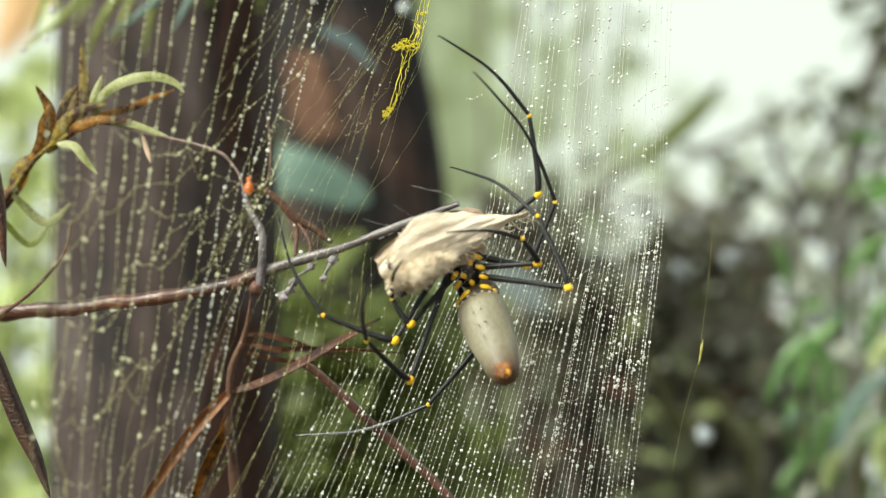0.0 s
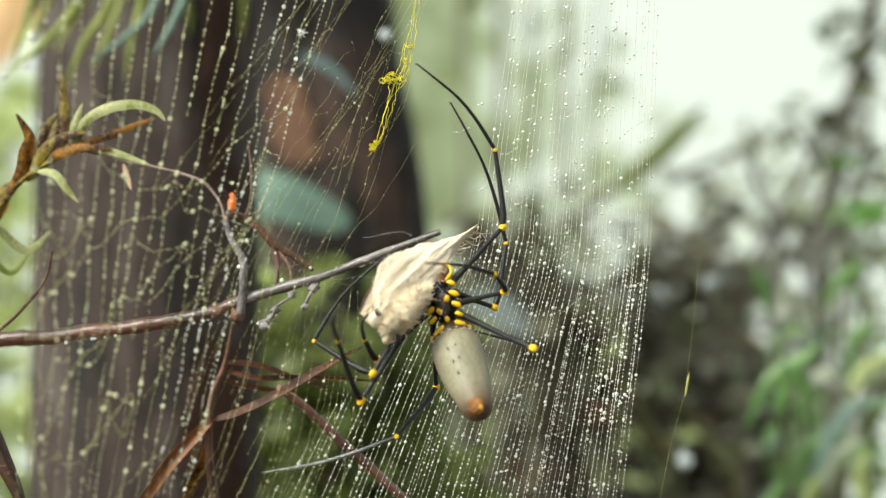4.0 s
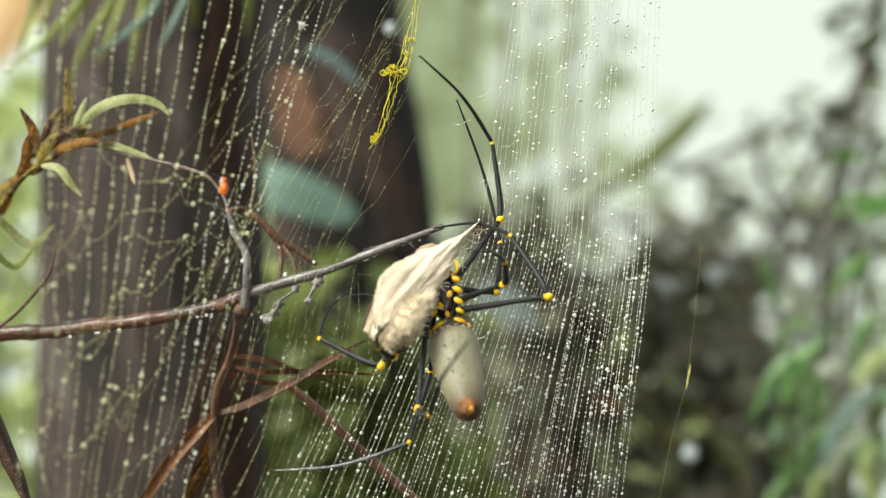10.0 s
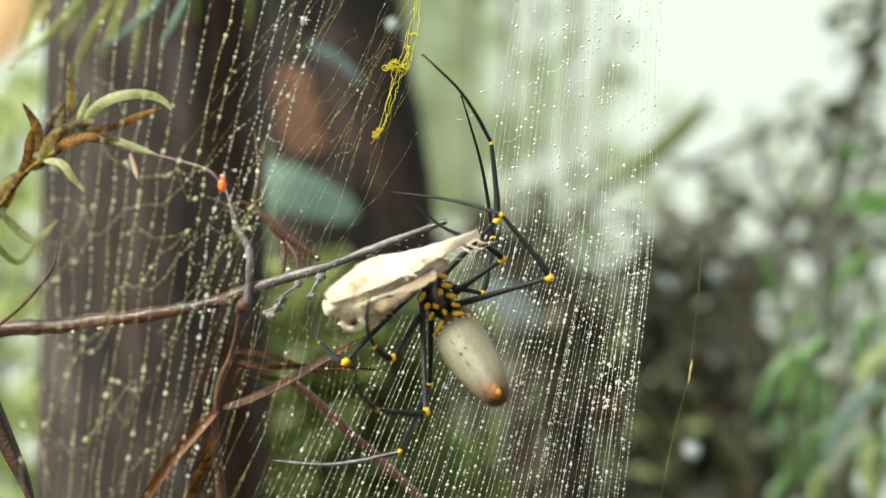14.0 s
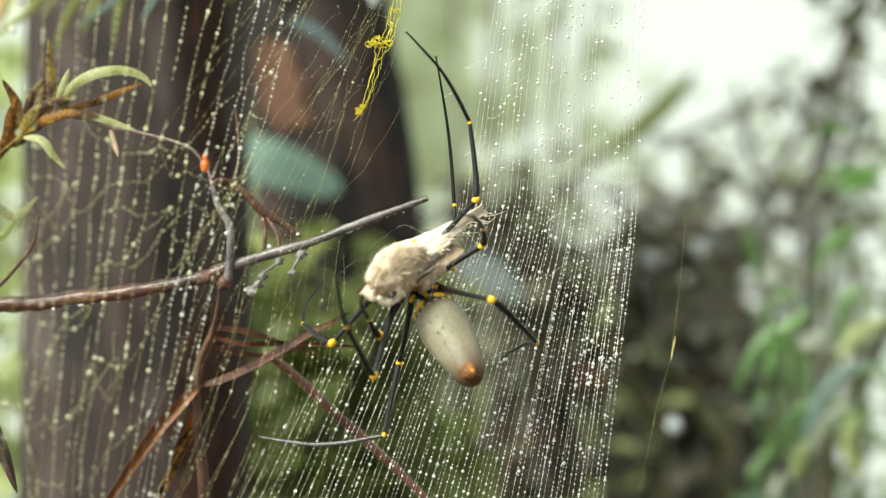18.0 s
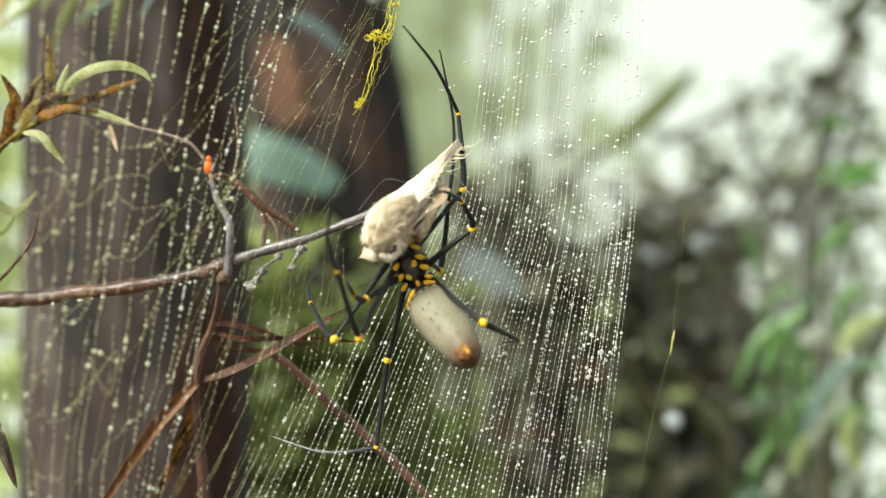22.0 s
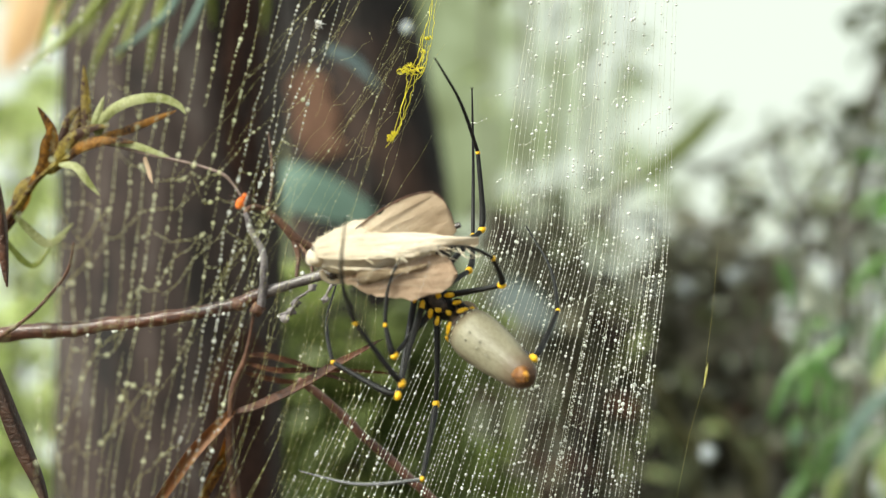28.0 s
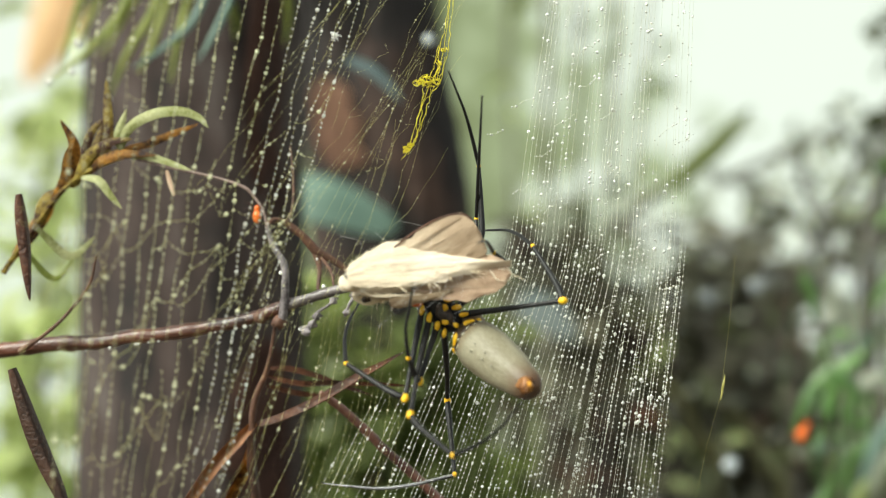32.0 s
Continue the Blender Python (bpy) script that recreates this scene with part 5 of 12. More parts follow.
    blob(bm, (0.0004, -0.0022, 0.0374), (0.0031, 0.0026, 0.0034), Euler((0.5, 0, 0)).to_matrix(), 3, 0.35)
    part("spinneret_mound", bm, RUST, abdomen, "rust-red spinneret mound")
    for k in range(5):
        a = k * 1.2566
        bm = bmesh.new()
        tube(bm, [(math.cos(a) * 0.0013, -0.0042 + math.sin(a) * 0.0008, 0.0402), (math.cos(a) * 0.0009, -0.0056 + math.sin(a) * 0.0006, 0.0424)], [0.0009, 0.0005], 8)
        part("spinneret", bm, OCHRE if k % 2 else RUST, abdomen)
    legs = []
    for at, (femur, tibia, tarsus) in enumerate(LEG_SIZES):
        bm = bmesh.new()
        pts = smooth_path([(0, 0, 0, 0.0012), (0, -0.0004, femur * 0.3, 0.0011), (0, -0.0006, femur * 0.65, 0.00088), (0, 0, femur - 0.0012, 0.00085)], 6)
        tube(bm, pts, [p[3] for p in pts], 12, 0.04, 1)
        a = part("femur", bm, BLACK, spider)
        bm = bmesh.new()
        blob(bm, (0, 0, femur), (0.00132, 0.00132, 0.00175), None, 2, 0.12)
        part("knee", bm, YELLOW, a, "bright yellow knee")
        bm = bmesh.new()
        pts = smooth_path([(0, 0, 0.0008, 0.00095), (0, -0.0006, tibia * 0.15, 0.00118), (0, -0.0007, tibia * 0.4, 0.001), (0, 0, tibia - 0.0006, 0.00075)], 6)
        tube(bm, pts, [p[3] for p in pts], 12, 0.04, 2)
        b = part("tibia", bm, BLACK, spider)
        bm = bmesh.new()
        blob(bm, (0, 0, tibia - 0.0004), (0.00085, 0.00085, 0.001), None, 2, 0.1)
        part("ankle", bm, YELLOW, b, "small yellow joint")
        bm = bmesh.new()
        bow = tarsus * 0.07
        pts = smooth_path([(0, 0, 0.0005, 0.00072), (0, -bow * 0.8, tarsus * 0.3, 0.00066), (0, -bow, tarsus * 0.55, 0.00052), (0, -bow * 0.5, tarsus * 0.8, 0.00042), (0, 0, tarsus, 0.00026)], 6)
        tube(bm, pts, [p[3] for p in pts], 10, 0.05, 3)
        c = part("tarsus", bm, SHEEN_LEG if at == 7 else BLACK, spider, "wet foot with pale grey sheen painted in" if at == 7 else "")
        bm = bmesh.new()
        for s in (-1, 1):
            tube(bm, [(0, 0, tarsus - 0.0004), (s * 0.0004, 0.0002, tarsus + 0.0006), (s * 0.0003, 0.0007, tarsus + 0.0009)], [0.00022, 0.00016, 0.00005], 5)
        part("claw", bm, BLACK, c)
        legs.append((a, b, c))
    return spider, abdomen, legs


# ---------------------------------------------------------------- the moth
def wing_sheet(outline, cup, mat, name, parent, label, fold=0.0006, seed=0, pleat=0.0):
    """A wing in its own x-z plane: front edge and hind edge over its length, cupped and wrinkled, with veins."""
    bm = bmesh.new()
    n, w = 36, 26
    layers = []
    for side in (-1, 1):
        grid = []
        for i in range(n + 1):
            u = i / n
            x, z1, z0 = [np.interp(u, np.linspace(0, 1, len(outline)), [o[k] for o in outline]) for k in range(3)]
            row = []
            for j in range(w + 1):
                v = j / w
                rag = 0.0011 * noise.noise(Vector((x * 240, seed * 3.1, 0.5))) + 0.0006 * noise.noise(Vector((x * 800, seed * 3.1, 2.5)))
                z = z0 + (z1 - z0) * v + rag * (2 * v - 1) ** 3
                y = cup * math.sin(math.pi * v) * (0.4 + 0.6 * u) + fold * noise.noise(Vector((x * 70, z * 480, seed))) + 0.5 * fold * noise.noise(Vector((x * 500, z * 900, seed + 5))) + pleat * abs(math.sin(v * 11 + 2.2 * noise.noise(Vector((x * 60, seed, 1))))) * min(1, 1.3 - u)
                row.append(bm.verts.new((x, -y + side * 0.00012, z)))
            grid.append(row)
        layers.append(grid)
    for grid in layers:
        for i in range(n):
            for j in range(w):
                bm.faces.new((grid[i][j], grid[i + 1][j], grid[i + 1][j + 1], grid[i][j + 1]))
    lo, hi = layers
    for i in range(n):
        bm.faces.new((lo[i][0], lo[i + 1][0], hi[i + 1][0], hi[i][0]))
        bm.faces.new((lo[i][w], hi[i][w], hi[i + 1][w], lo[i + 1][w]))
    for j in range(w):
        bm.faces.new((lo[0][j], lo[0][j + 1], hi[0][j + 1], hi[0][j]))
        bm.faces.new((lo[n][j], hi[n][j], hi[n][j + 1], lo[n][j + 1]))
    return part(name, bm, mat, parent, label)


def build_moth():
    """Local axes: x from the head to the wing tips, z to the back, -y towards the eye."""
    moth = empty("moth", (0, 0.556, 1.5), "cream furry dead moth with brown hindwings held by the spider", "moth")
    bm = bmesh.new()
    rows = [(0.004, 0.0034), (0.008, 0.0052), (0.013, 0.0058), (0.018, 0.0052), (0.024, 0.0045), (0.031, 0.0037), (0.037, 0.0027), (0.042, 0.0012)]
    line = smooth_path([(x, 0.001, 0.001, r) for x, r in rows], 6)
    tube(bm, line, [q[3] for q in line], 28)
    for v in bm.verts:
        v.co += v.co.normalized() * 0.0006 * noise.noise(v.co * 700) + Vector(noise.noise_vector(v.co * 1500)) * 0.0003
    body = part("body", bm, FUR, moth, "furry cream body")
    rng = random.Random(4)
    bm = bmesh.new()
    for k in range(1800):
        x = rng.uniform(-0.0008, 0.02)
        r = np.interp(x, [-0.001, 0.002, 0.004, 0.008, 0.013, 0.02], [0.0008, 0.0026, 0.0034, 0.0052, 0.0058, 0.005])
        a = rng.uniform(0, 6.283)
        p = Vector((x, 0.001 + math.cos(a) * r, 0.001 + math.sin(a) * r))
        d = Vector((rng.uniform(0.2, 1.2), math.cos(a), math.sin(a))).normalized()
        q = p + d * rng.uniform(0.0007, 0.0017)
        s = d.orthogonal().normalized() * 0.00008
        f = [bm.verts.new(p - s), bm.verts.new(p + s), bm.verts.new(q)]
        bm.faces.new(f)
    tagged(part("fur_fuzz", bm, FUR, body), kind="stuff")
    # woolly underside, broad at the head and drawn out to the tail
    bm = bmesh.new()
    blob(bm, (0.0118, -0.001, -0.0044), (0.0122, 0.0084, 0.0052), None, 5, 0.14, 6)
    for v in bm.verts:
        narrow = (0.5 + 0.5 * min(max(v.co.x / 0.007, 0), 1)) * (1 - 0.6 * min(max((v.co.x - 0.008) / 0.016, 0), 1))
        v.co.y, v.co.z = -0.003 + (v.co.y + 0.003) * narrow - 0.1 * max(v.co.x - 0.012, 0), -0.004 + (v.co.z + 0.004) * narrow
        v.co += Vector(noise.noise_vector(v.co * 330)) * 0.0007 + Vector(noise.noise_vector(Vector((v.co.x * 500, v.co.y * 1500, v.co.z * 1500)))) * 0.0004
    wool = part("woolly_underside", bm, FUR, moth, "matted cream wool of the underside")
    skin = [(v.co.copy(), v.normal.copy()) for v in wool.data.vertices]
    bm = bmesh.new()
    for k in range(9500):
        p, d = rng.choice(skin)
        d = (d + Vector((rng.uniform(0.0, 1.3), rng.gauss(0, 0.3), rng.gauss(0, 0.3)))).normalized()
        q = p + d * rng.uniform(0.0008, 0.0026)
        s = d.orthogonal().normalized() * 0.00008
        bm.faces.new([bm.verts.new(p - s), bm.verts.new(p + s), bm.verts.new(q)])
    tagged(part("wool_fuzz", bm, FUR, wool), kind="stuff")
    # matted tufts that stand off the wool
    bm = bmesh.new()
    for k in range(420):
        p, d = rng.choice(skin)
        lie = Vector((rng.uniform(-0.2, 1.4), rng.gauss(0, 0.5), rng.gauss(0, 0.6)))
        size = rng.uniform(0.0014, 0.0036)
        q = p + (d * 0.7 + lie).normalized() * size * 0.55
        e = q + (d * 0.1 + lie + Vector((rng.gauss(0, 0.4), rng.gauss(0, 0.4), rng.gauss(0, 0.4)))).normalized() * size * 0.6
        tube(bm, [p, q, e], [rng.uniform(0.0002, 0.00042), rng.uniform(0.00012, 0.00025), 0.00003], 5)
    tagged(part("wool_tuft", bm, TUFT, wool), kind="stuff")
    # solid dark lump gives the shade of a hollow; the wool is uncut
    bm = bmesh.new()
    blob(bm, (0.0036, 0.0012, -0.0094), (0.0018, 0.0011, 0.001), None, 3, 0.7, 3)
    part("hollow", bm, EYE_DARK, wool, "dark lump painting the shade of a hollow in the wool")
    bm = bmesh.new()
    pts = smooth_path([(0.0, 0.001, -0.007), (0.001, 0.0034, -0.0074), (0.0034, 0.0042, -0.008), (0.006, 0.0034, -0.0086), (0.0074, 0.001, -0.0086), (0.0086, -0.0016, -0.0078)], 7)
    tube(bm, pts, [0.0008 + 0.0008 * math.sin(math.pi * i / (len(pts) - 1)) for i in range(len(pts))], 14)
    for v in bm.verts:
        v.co += Vector(noise.noise_vector(v.co * 350)) * 0.0004
    part("curl", bm, FUR, wool, "curled cream tuft round the hollow")
    bm = bmesh.new()
    pts = smooth_path([(0.016, 0.004, -0.006), (0.024, 0.0025, -0.0065), (0.032, 0.0012, -0.006), (0.039, 0.0004, -0.005)], 7)
    tube(bm, pts, [0.0026 - 0.0022 * i / (len(pts) - 1) for i in range(len(pts))], 12, 0.2, 8)
    for v in bm.verts:
        v.co += Vector(noise.noise_vector(v.co * 900)) * 0.0006
    part("frayed_strip", bm, CHEWED, moth, "frayed strip of chewed wing")
    bm = bmesh.new()
    blob(bm, (0.0025, 0.0, 0.0), (0.0034, 0.0032, 0.0031), div=3, lump=0.3)
    head = part("head", bm, FUR, moth)
    for y in (-0.0032, 0.0032):
        bm = bmesh.new()
        blob(bm, (0.0022, y, 0.0008), (0.0015, 0.0009, 0.0015), div=2)
        part("eye", bm, EYE_DARK, head, "dark round eye")
        bm = bmesh.new()
        tube(bm, smooth_path([(0.001, y * 0.5, 0.002), (0.006, y * 1.2, 0.0055), (0.014, y * 1.3, 0.006), (0.021, y * 1.2, 0.0052)], 5), 0.00022, 6)
        part("antenna", bm, DRY_TWIG, head)
    fore = [(0.002, 0.0028, -0.002), (0.008, 0.0084, -0.004), (0.016, 0.0126, -0.005), (0.024, 0.0118, -0.0052), (0.031, 0.0092, -0.0045), (0.038, 0.0066, -0.0034), (0.045, 0.0036, -0.0018), (0.051, 0.0014, -0.0007), (0.0565, 0.0001, -0.0001)]
    near = wing_sheet(fore, 0.0034, WING, "forewing", moth, "wrinkled cream folded forewing", 0.0009, 1, 0.0003)
    near.location = (0, -0.0035, 0)
    skin = [(v.co.copy(), v.normal.copy()) for v in near.data.vertices if v.normal.y < -0.3 and v.co.x < 0.022]
    bm = bmesh.new()
    for k in range(1300):
        p, d = rng.choice(skin)
        p = p + Vector((rng.uniform(-0.0011, 0.0011), 0, rng.uniform(-0.0007, 0.0007)))
        d = (d * 0.35 + Vector((rng.uniform(0.5, 1.2), 0, rng.gauss(0, 0.35)))).normalized()
        q = p + d * rng.uniform(0.0008, 0.002)
        s = Vector((0, 0, 0.00006))
        bm.faces.new([bm.verts.new(p - s), bm.verts.new(p + s), bm.verts.new(q)])
    tagged(part("wing_fuzz", bm, FUR, near), kind="stuff")
    open_wing = [(0.0, 0.0012, -0.002), (0.007, 0.0032, -0.0055), (0.014, 0.0042, -0.009), (0.021, 0.0046, -0.012), (0.028, 0.0042, -0.0145), (0.034, 0.0028, -0.0155), (0.038, 0.0004, -0.0135), (0.0395, -0.003, -0.0075)]
    far = wing_sheet(open_wing, 0.0012, BROWN_WING, "rear_forewing", moth, "raised brown forewing with a dark rim", 0.0004, 2)
    bm = bmesh.new()
    tube(bm, smooth_path([(o[0], -0.0002, o[1]) for o in open_wing], 4), 0.0003, 6)
    part("wing_rim", bm, DRY_TWIG, far)
    for k in range(4):
        bm = bmesh.new()
        tube(bm, [(0.002, -0.0009, 0), (0.018, -0.0016, 0.0012 - 0.0028 * k), (0.0365 - 0.0007 * k, -0.0006, 0.0 - 0.0042 * k)], 0.00013, 5)
        part("vein", bm, BROWN_WING, far)
    hind_shape = [(0.0, 0.001, -0.0015), (0.008, 0.004, -0.005), (0.016, 0.0065, -0.0068), (0.024, 0.0078, -0.0072), (0.031, 0.0074, -0.0058), (0.036, 0.0048, -0.0025), (0.038, 0.0012, 0.0)]
    hind = wing_sheet(hind_shape, 0.0012, PINK_WING, "hindwing", moth, "rosy brown hindwing", 0.0005, 3)
    for k in range(3):
        bm = bmesh.new()
        tube(bm, [(0.001, -0.0009, 0), (0.017, -0.0016, 0.0015 - 0.002 * k), (0.0345, -0.0008, 0.005 - 0.0045 * k)], 0.00013, 5)
        part("vein", bm, BROWN_WING, hind)
    for k in range(3):
        bm = bmesh.new()
        x = 0.007 + 0.003 * k
        tube(bm, smooth_path([(x, 0.0, -0.004), (x + 0.003, -0.0012, -0.0065), (x + 0.009 + 0.002 * k, -0.001, -0.0072)], 4), 0.0002, 6)
        part("leg", bm, FUR, moth)
    # frayed wisps off the wing's hind edge and tip
    for k in range(26):
        bm = bmesh.new()
        u = rng.uniform(0.25, 1)
        x = 0.056 * u
        z = -0.0045 * (1 - u) + rng.uniform(-0.001, 0.001)
        lie = Vector((rng.uniform(0.3, 1), rng.gauss(0, 0.35), rng.gauss(-0.25, 0.4))).normalized() * rng.uniform(0.003, 0.009)
        bend = Vector((rng.gauss(0, 0.0012), rng.gauss(0, 0.001), rng.gauss(0, 0.0012)))
        pts = smooth_path([(x, -0.0035, z), Vector((x, -0.0035, z)) + lie * 0.5 + bend, Vector((x, -0.0035, z)) + lie], 4)
        tube(bm, pts, [rng.uniform(0.0002, 0.0004) * (1 - 0.85 * i / (len(pts) - 1)) for i in range(len(pts))], 5, 0.2, k)
        part("frayed_wisp", bm, TUFT, moth, "frayed cream wisp of torn wing")
    for k in range(11):
        bm = bmesh.new()
        x, z = rng.uniform(0.006, 0.045), rng.uniform(-0.004, 0.008)
        side = rng.choice((-1, 1))
        pts = smooth_path([(x, -0.0085 + abs(z - 0.003) * 0.15, z), (x + rng.uniform(-0.012, 0.006), -0.007, z + side * 0.008), (x + rng.uniform(-0.026, 0.004), 0.0, z + side * rng.uniform(0.012, 0.02))], 6)
        tube(bm, pts, 0.000022, 4)
        part("silk_wrap", bm, FLUFF, moth, "thread of silk wound over the moth")
    return moth, far, hind, wool


# ---------------------------------------------------------------- small orange mites
def build_mite(label):
    mite = empty("mite", (0, 0.55, 1.5), label, "mite")
    bm = bmesh.new()
    blob(bm, (0, 0, -0.0006), (0.0015, 0.0014, 0.0022), div=3, lump=0.15)
    part("abdomen", bm, ORANGE, mite)
    bm = bmesh.new()
    blob(bm, (0, 0, 0.0021), (0.0009, 0.0009, 0.0011), div=2)
    part("head", bm, ORANGE, mite)
    for side in (-1, 1):
        for k in range(4):
            bm = bmesh.new()
            z = 0.0022 - 0.0004 * k
            tube(bm, [(side * 0.0006, 0, z), (side * 0.0026, -0.0008, z + 0.0016 - 0.0012 * k), (side * 0.0048, 0.0004, z + 0.002 - 0.0019 * k)], [0.00016, 0.00012, 0.00006], 5)
            part("leg", bm, DRY_LEAF, mite)
    return mite


# ---------------------------------------------------------------- oversized water drops that stand in for glints behind the web
def build_drop(a, h, d, r):
    bm = bmesh.new()
    blob(bm, (0, 0, 0), (r, r, r * 1.1), div=3)
    ob = part("water_drop", bm, GLINT_WATER)
    ob.location = spot(a, h, d)
    return tagged(ob, "round milky water drop painting a glint among the leaves", "water drop", "drops on the leaves")


spider, abdomen, legs = build_spider()
moth, rear_wing, hind_wing, wool = build_moth()
mite = build_mite("tiny orange mite hanging in the web")
far_mite = build_mite("orange mite drifting in front of the web")
for a, h, d, r in ((1228, 810, 1.2, 0.006), (697, 58, 0.9, 0.0035), (1184, 512, 1.6, 0.006), (1272, 495, 1.6, 0.007), (1190, 518, 2.0, 0.007),
                   (1410, 470, 1.7, 0.005), (1450, 500, 1.7, 0.006), (1512, 540, 1.7, 0.006), (1395, 600, 1.7, 0.006), (1420, 610, 1.7, 0.005), (1545, 770, 1.6, 0.004), (1508, 805, 1.6, 0.004), (1290, 480, 1.9, 0.005), (1525, 810, 1.6, 0.004), (1370, 440, 1.8, 0.005)):
    build_drop(a, h, d, r)


def keyed(rows):
    """Rows of seconds, millimetres and degrees as poses."""
    return [(t, pose(x / 1000, y / 1000, z / 1000, rx, ry, rz)) for t, x, y, z, rx, ry, rz in rows]


def motions():
    walk(spider, keyed([
        (0, 3.998, 566, 1483.9, 0, -17.996, 0), (0.5, 5.1, 566, 1483.1, 0, -13.063, 0), (1, 6.202, 566, 1482.3, 0, -8.129, 0), (1.5, 4.689, 566, 1481.3, 0, -9.204, 0),
        (2, 3.176, 566, 1480.4, 0, -10.279, 0), (2.5, 2.643, 566, 1480.6, 0, -14.207, 0), (3, 2.111, 566, 1480.8, 0, -18.135, 0), (3.5, 2.159, 566, 1481, 0, -17.043, 0),
        (4, 2.281, 566, 1481.5, 0, -14.296, 0), (4.5, 2.438, 566, 1482.2, 0, -10.701, 0), (5, 2.596, 566, 1482.9, 0, -7.106, 0), (5.5, 2.717, 566, 1483.4, -0, -4.359, 0),
        (6, 2.765, 566, 1483.6, 0, -3.267, 0), (6.5, 2.055, 566, 1483.1, 0, -9.856, 0), (7, 1.344, 566, 1482.6, 0, -16.444, 0), (7.5, 1.514, 566, 1482, 0, -10.489, 0),
        (8, 1.685, 566, 1481.4, 0, -4.534, 0), (8.5, 2.003, 566, 1481.1, 0, -10.95, 0), (9, 2.322, 566, 1480.9, 0, -17.366, 0), (9.5, 2.173, 566, 1481.2, 0, -11.992, 0),
        (10, 2.023, 566, 1481.4, 0, -6.618, 0), (10.5, 1.033, 566, 1480, 0, -20.303, 0), (11, 0.043, 566, 1478.6, 0, -33.988, 0), (11.5, 0.229, 566, 1479.1, 0, -26.081, 0),
        (12, 0.415, 566, 1479.7, 0, -18.175, 0), (12.5, 0.589, 566, 1479.7, 0, -19.39, 0), (13, 0.763, 566, 1479.8, 0, -20.606, 0), (13.5, -0.37, 566, 1479.7, 0, -22.617, 0),
        (14, -1.503, 566, 1479.7, 0, -24.629, 0), (14.5, -1.354, 566, 1479.9, 0, -24.532, 0), (15, -0.981, 566, 1480.4, 0, -24.29, 0), (15.5, -0.496, 566, 1481, -0, -23.976, 0),
        (16, -0.011, 566, 1481.7, 0, -23.661, 0), (16.5, 0.363, 566, 1482.2, 0, -23.419, 0), (17, 0.512, 566, 1482.4, 0, -23.322, 0), (17.5, -0.514, 566, 1480.2, 0, -24.692, 0),
        (18, -1.54, 566, 1478.1, 0, -26.061, 0), (18.5, -0.398, 566, 1479.1, 0, -21.131, 0), (19, 0.744, 566, 1480.2, 0, -16.201, 0), (19.5, 0.148, 566, 1479.3, 0, -19.419, 0),
        (20, -0.448, 566, 1478.3, 0, -22.638, 0), (20.5, -0.703, 566, 1479.1, 0, -18.071, 0), (21, -0.959, 566, 1479.8, 0, -13.505, 0), (21.5, -2.342, 566, 1480, 0, -18.858, 0),
        (22, -3.725, 566, 1480.1, 0, -24.21, 0), (22.5, -4.113, 566, 1480.2, -0, -24.134, 0), (23, -4.501, 566, 1480.3, 0, -24.058, 0), (23.5, -3.61, 566, 1481.6, 0, -31.19, 0),
        (24, -2.72, 566, 1482.9, 0, -38.322, 0), (24.5, -3.223, 566, 1483.7, -0, -36.476, 0), (25, -3.727, 566, 1484.5, 0, -34.63, 0), (25.5, -3.903, 566, 1484.2, 0, -35.309, 0),
        (26, -4.342, 566, 1483.3, 0, -37.009, 0), (26.5, -4.913, 566, 1482.2, 0, -39.225, 0), (27, -5.483, 566, 1481, -0, -41.442, 0), (27.5, -5.923, 566, 1480.1, 0, -43.142, 0),
        (28, -6.098, 566, 1479.8, 0, -43.821, 0), (28.5, -7.519, 566, 1479.2, 0, -38.447, 0), (29, -8.939, 566, 1478.7, 0, -33.074, 0), (29.5, -10.187, 566, 1477.8, 0, -44.295, 0),
        (30, -11.436, 566, 1476.8, 0, -55.517, 0), (30.5, -10.754, 566, 1477.9, 0, -48.57, 0), (31, -10.073, 566, 1479, 0, -41.624, 0), (31.5, -10.473, 566, 1479.7, 0, -42.804, 0),
        (32, -10.872, 566, 1480.3, 0, -43.984, 0)]))
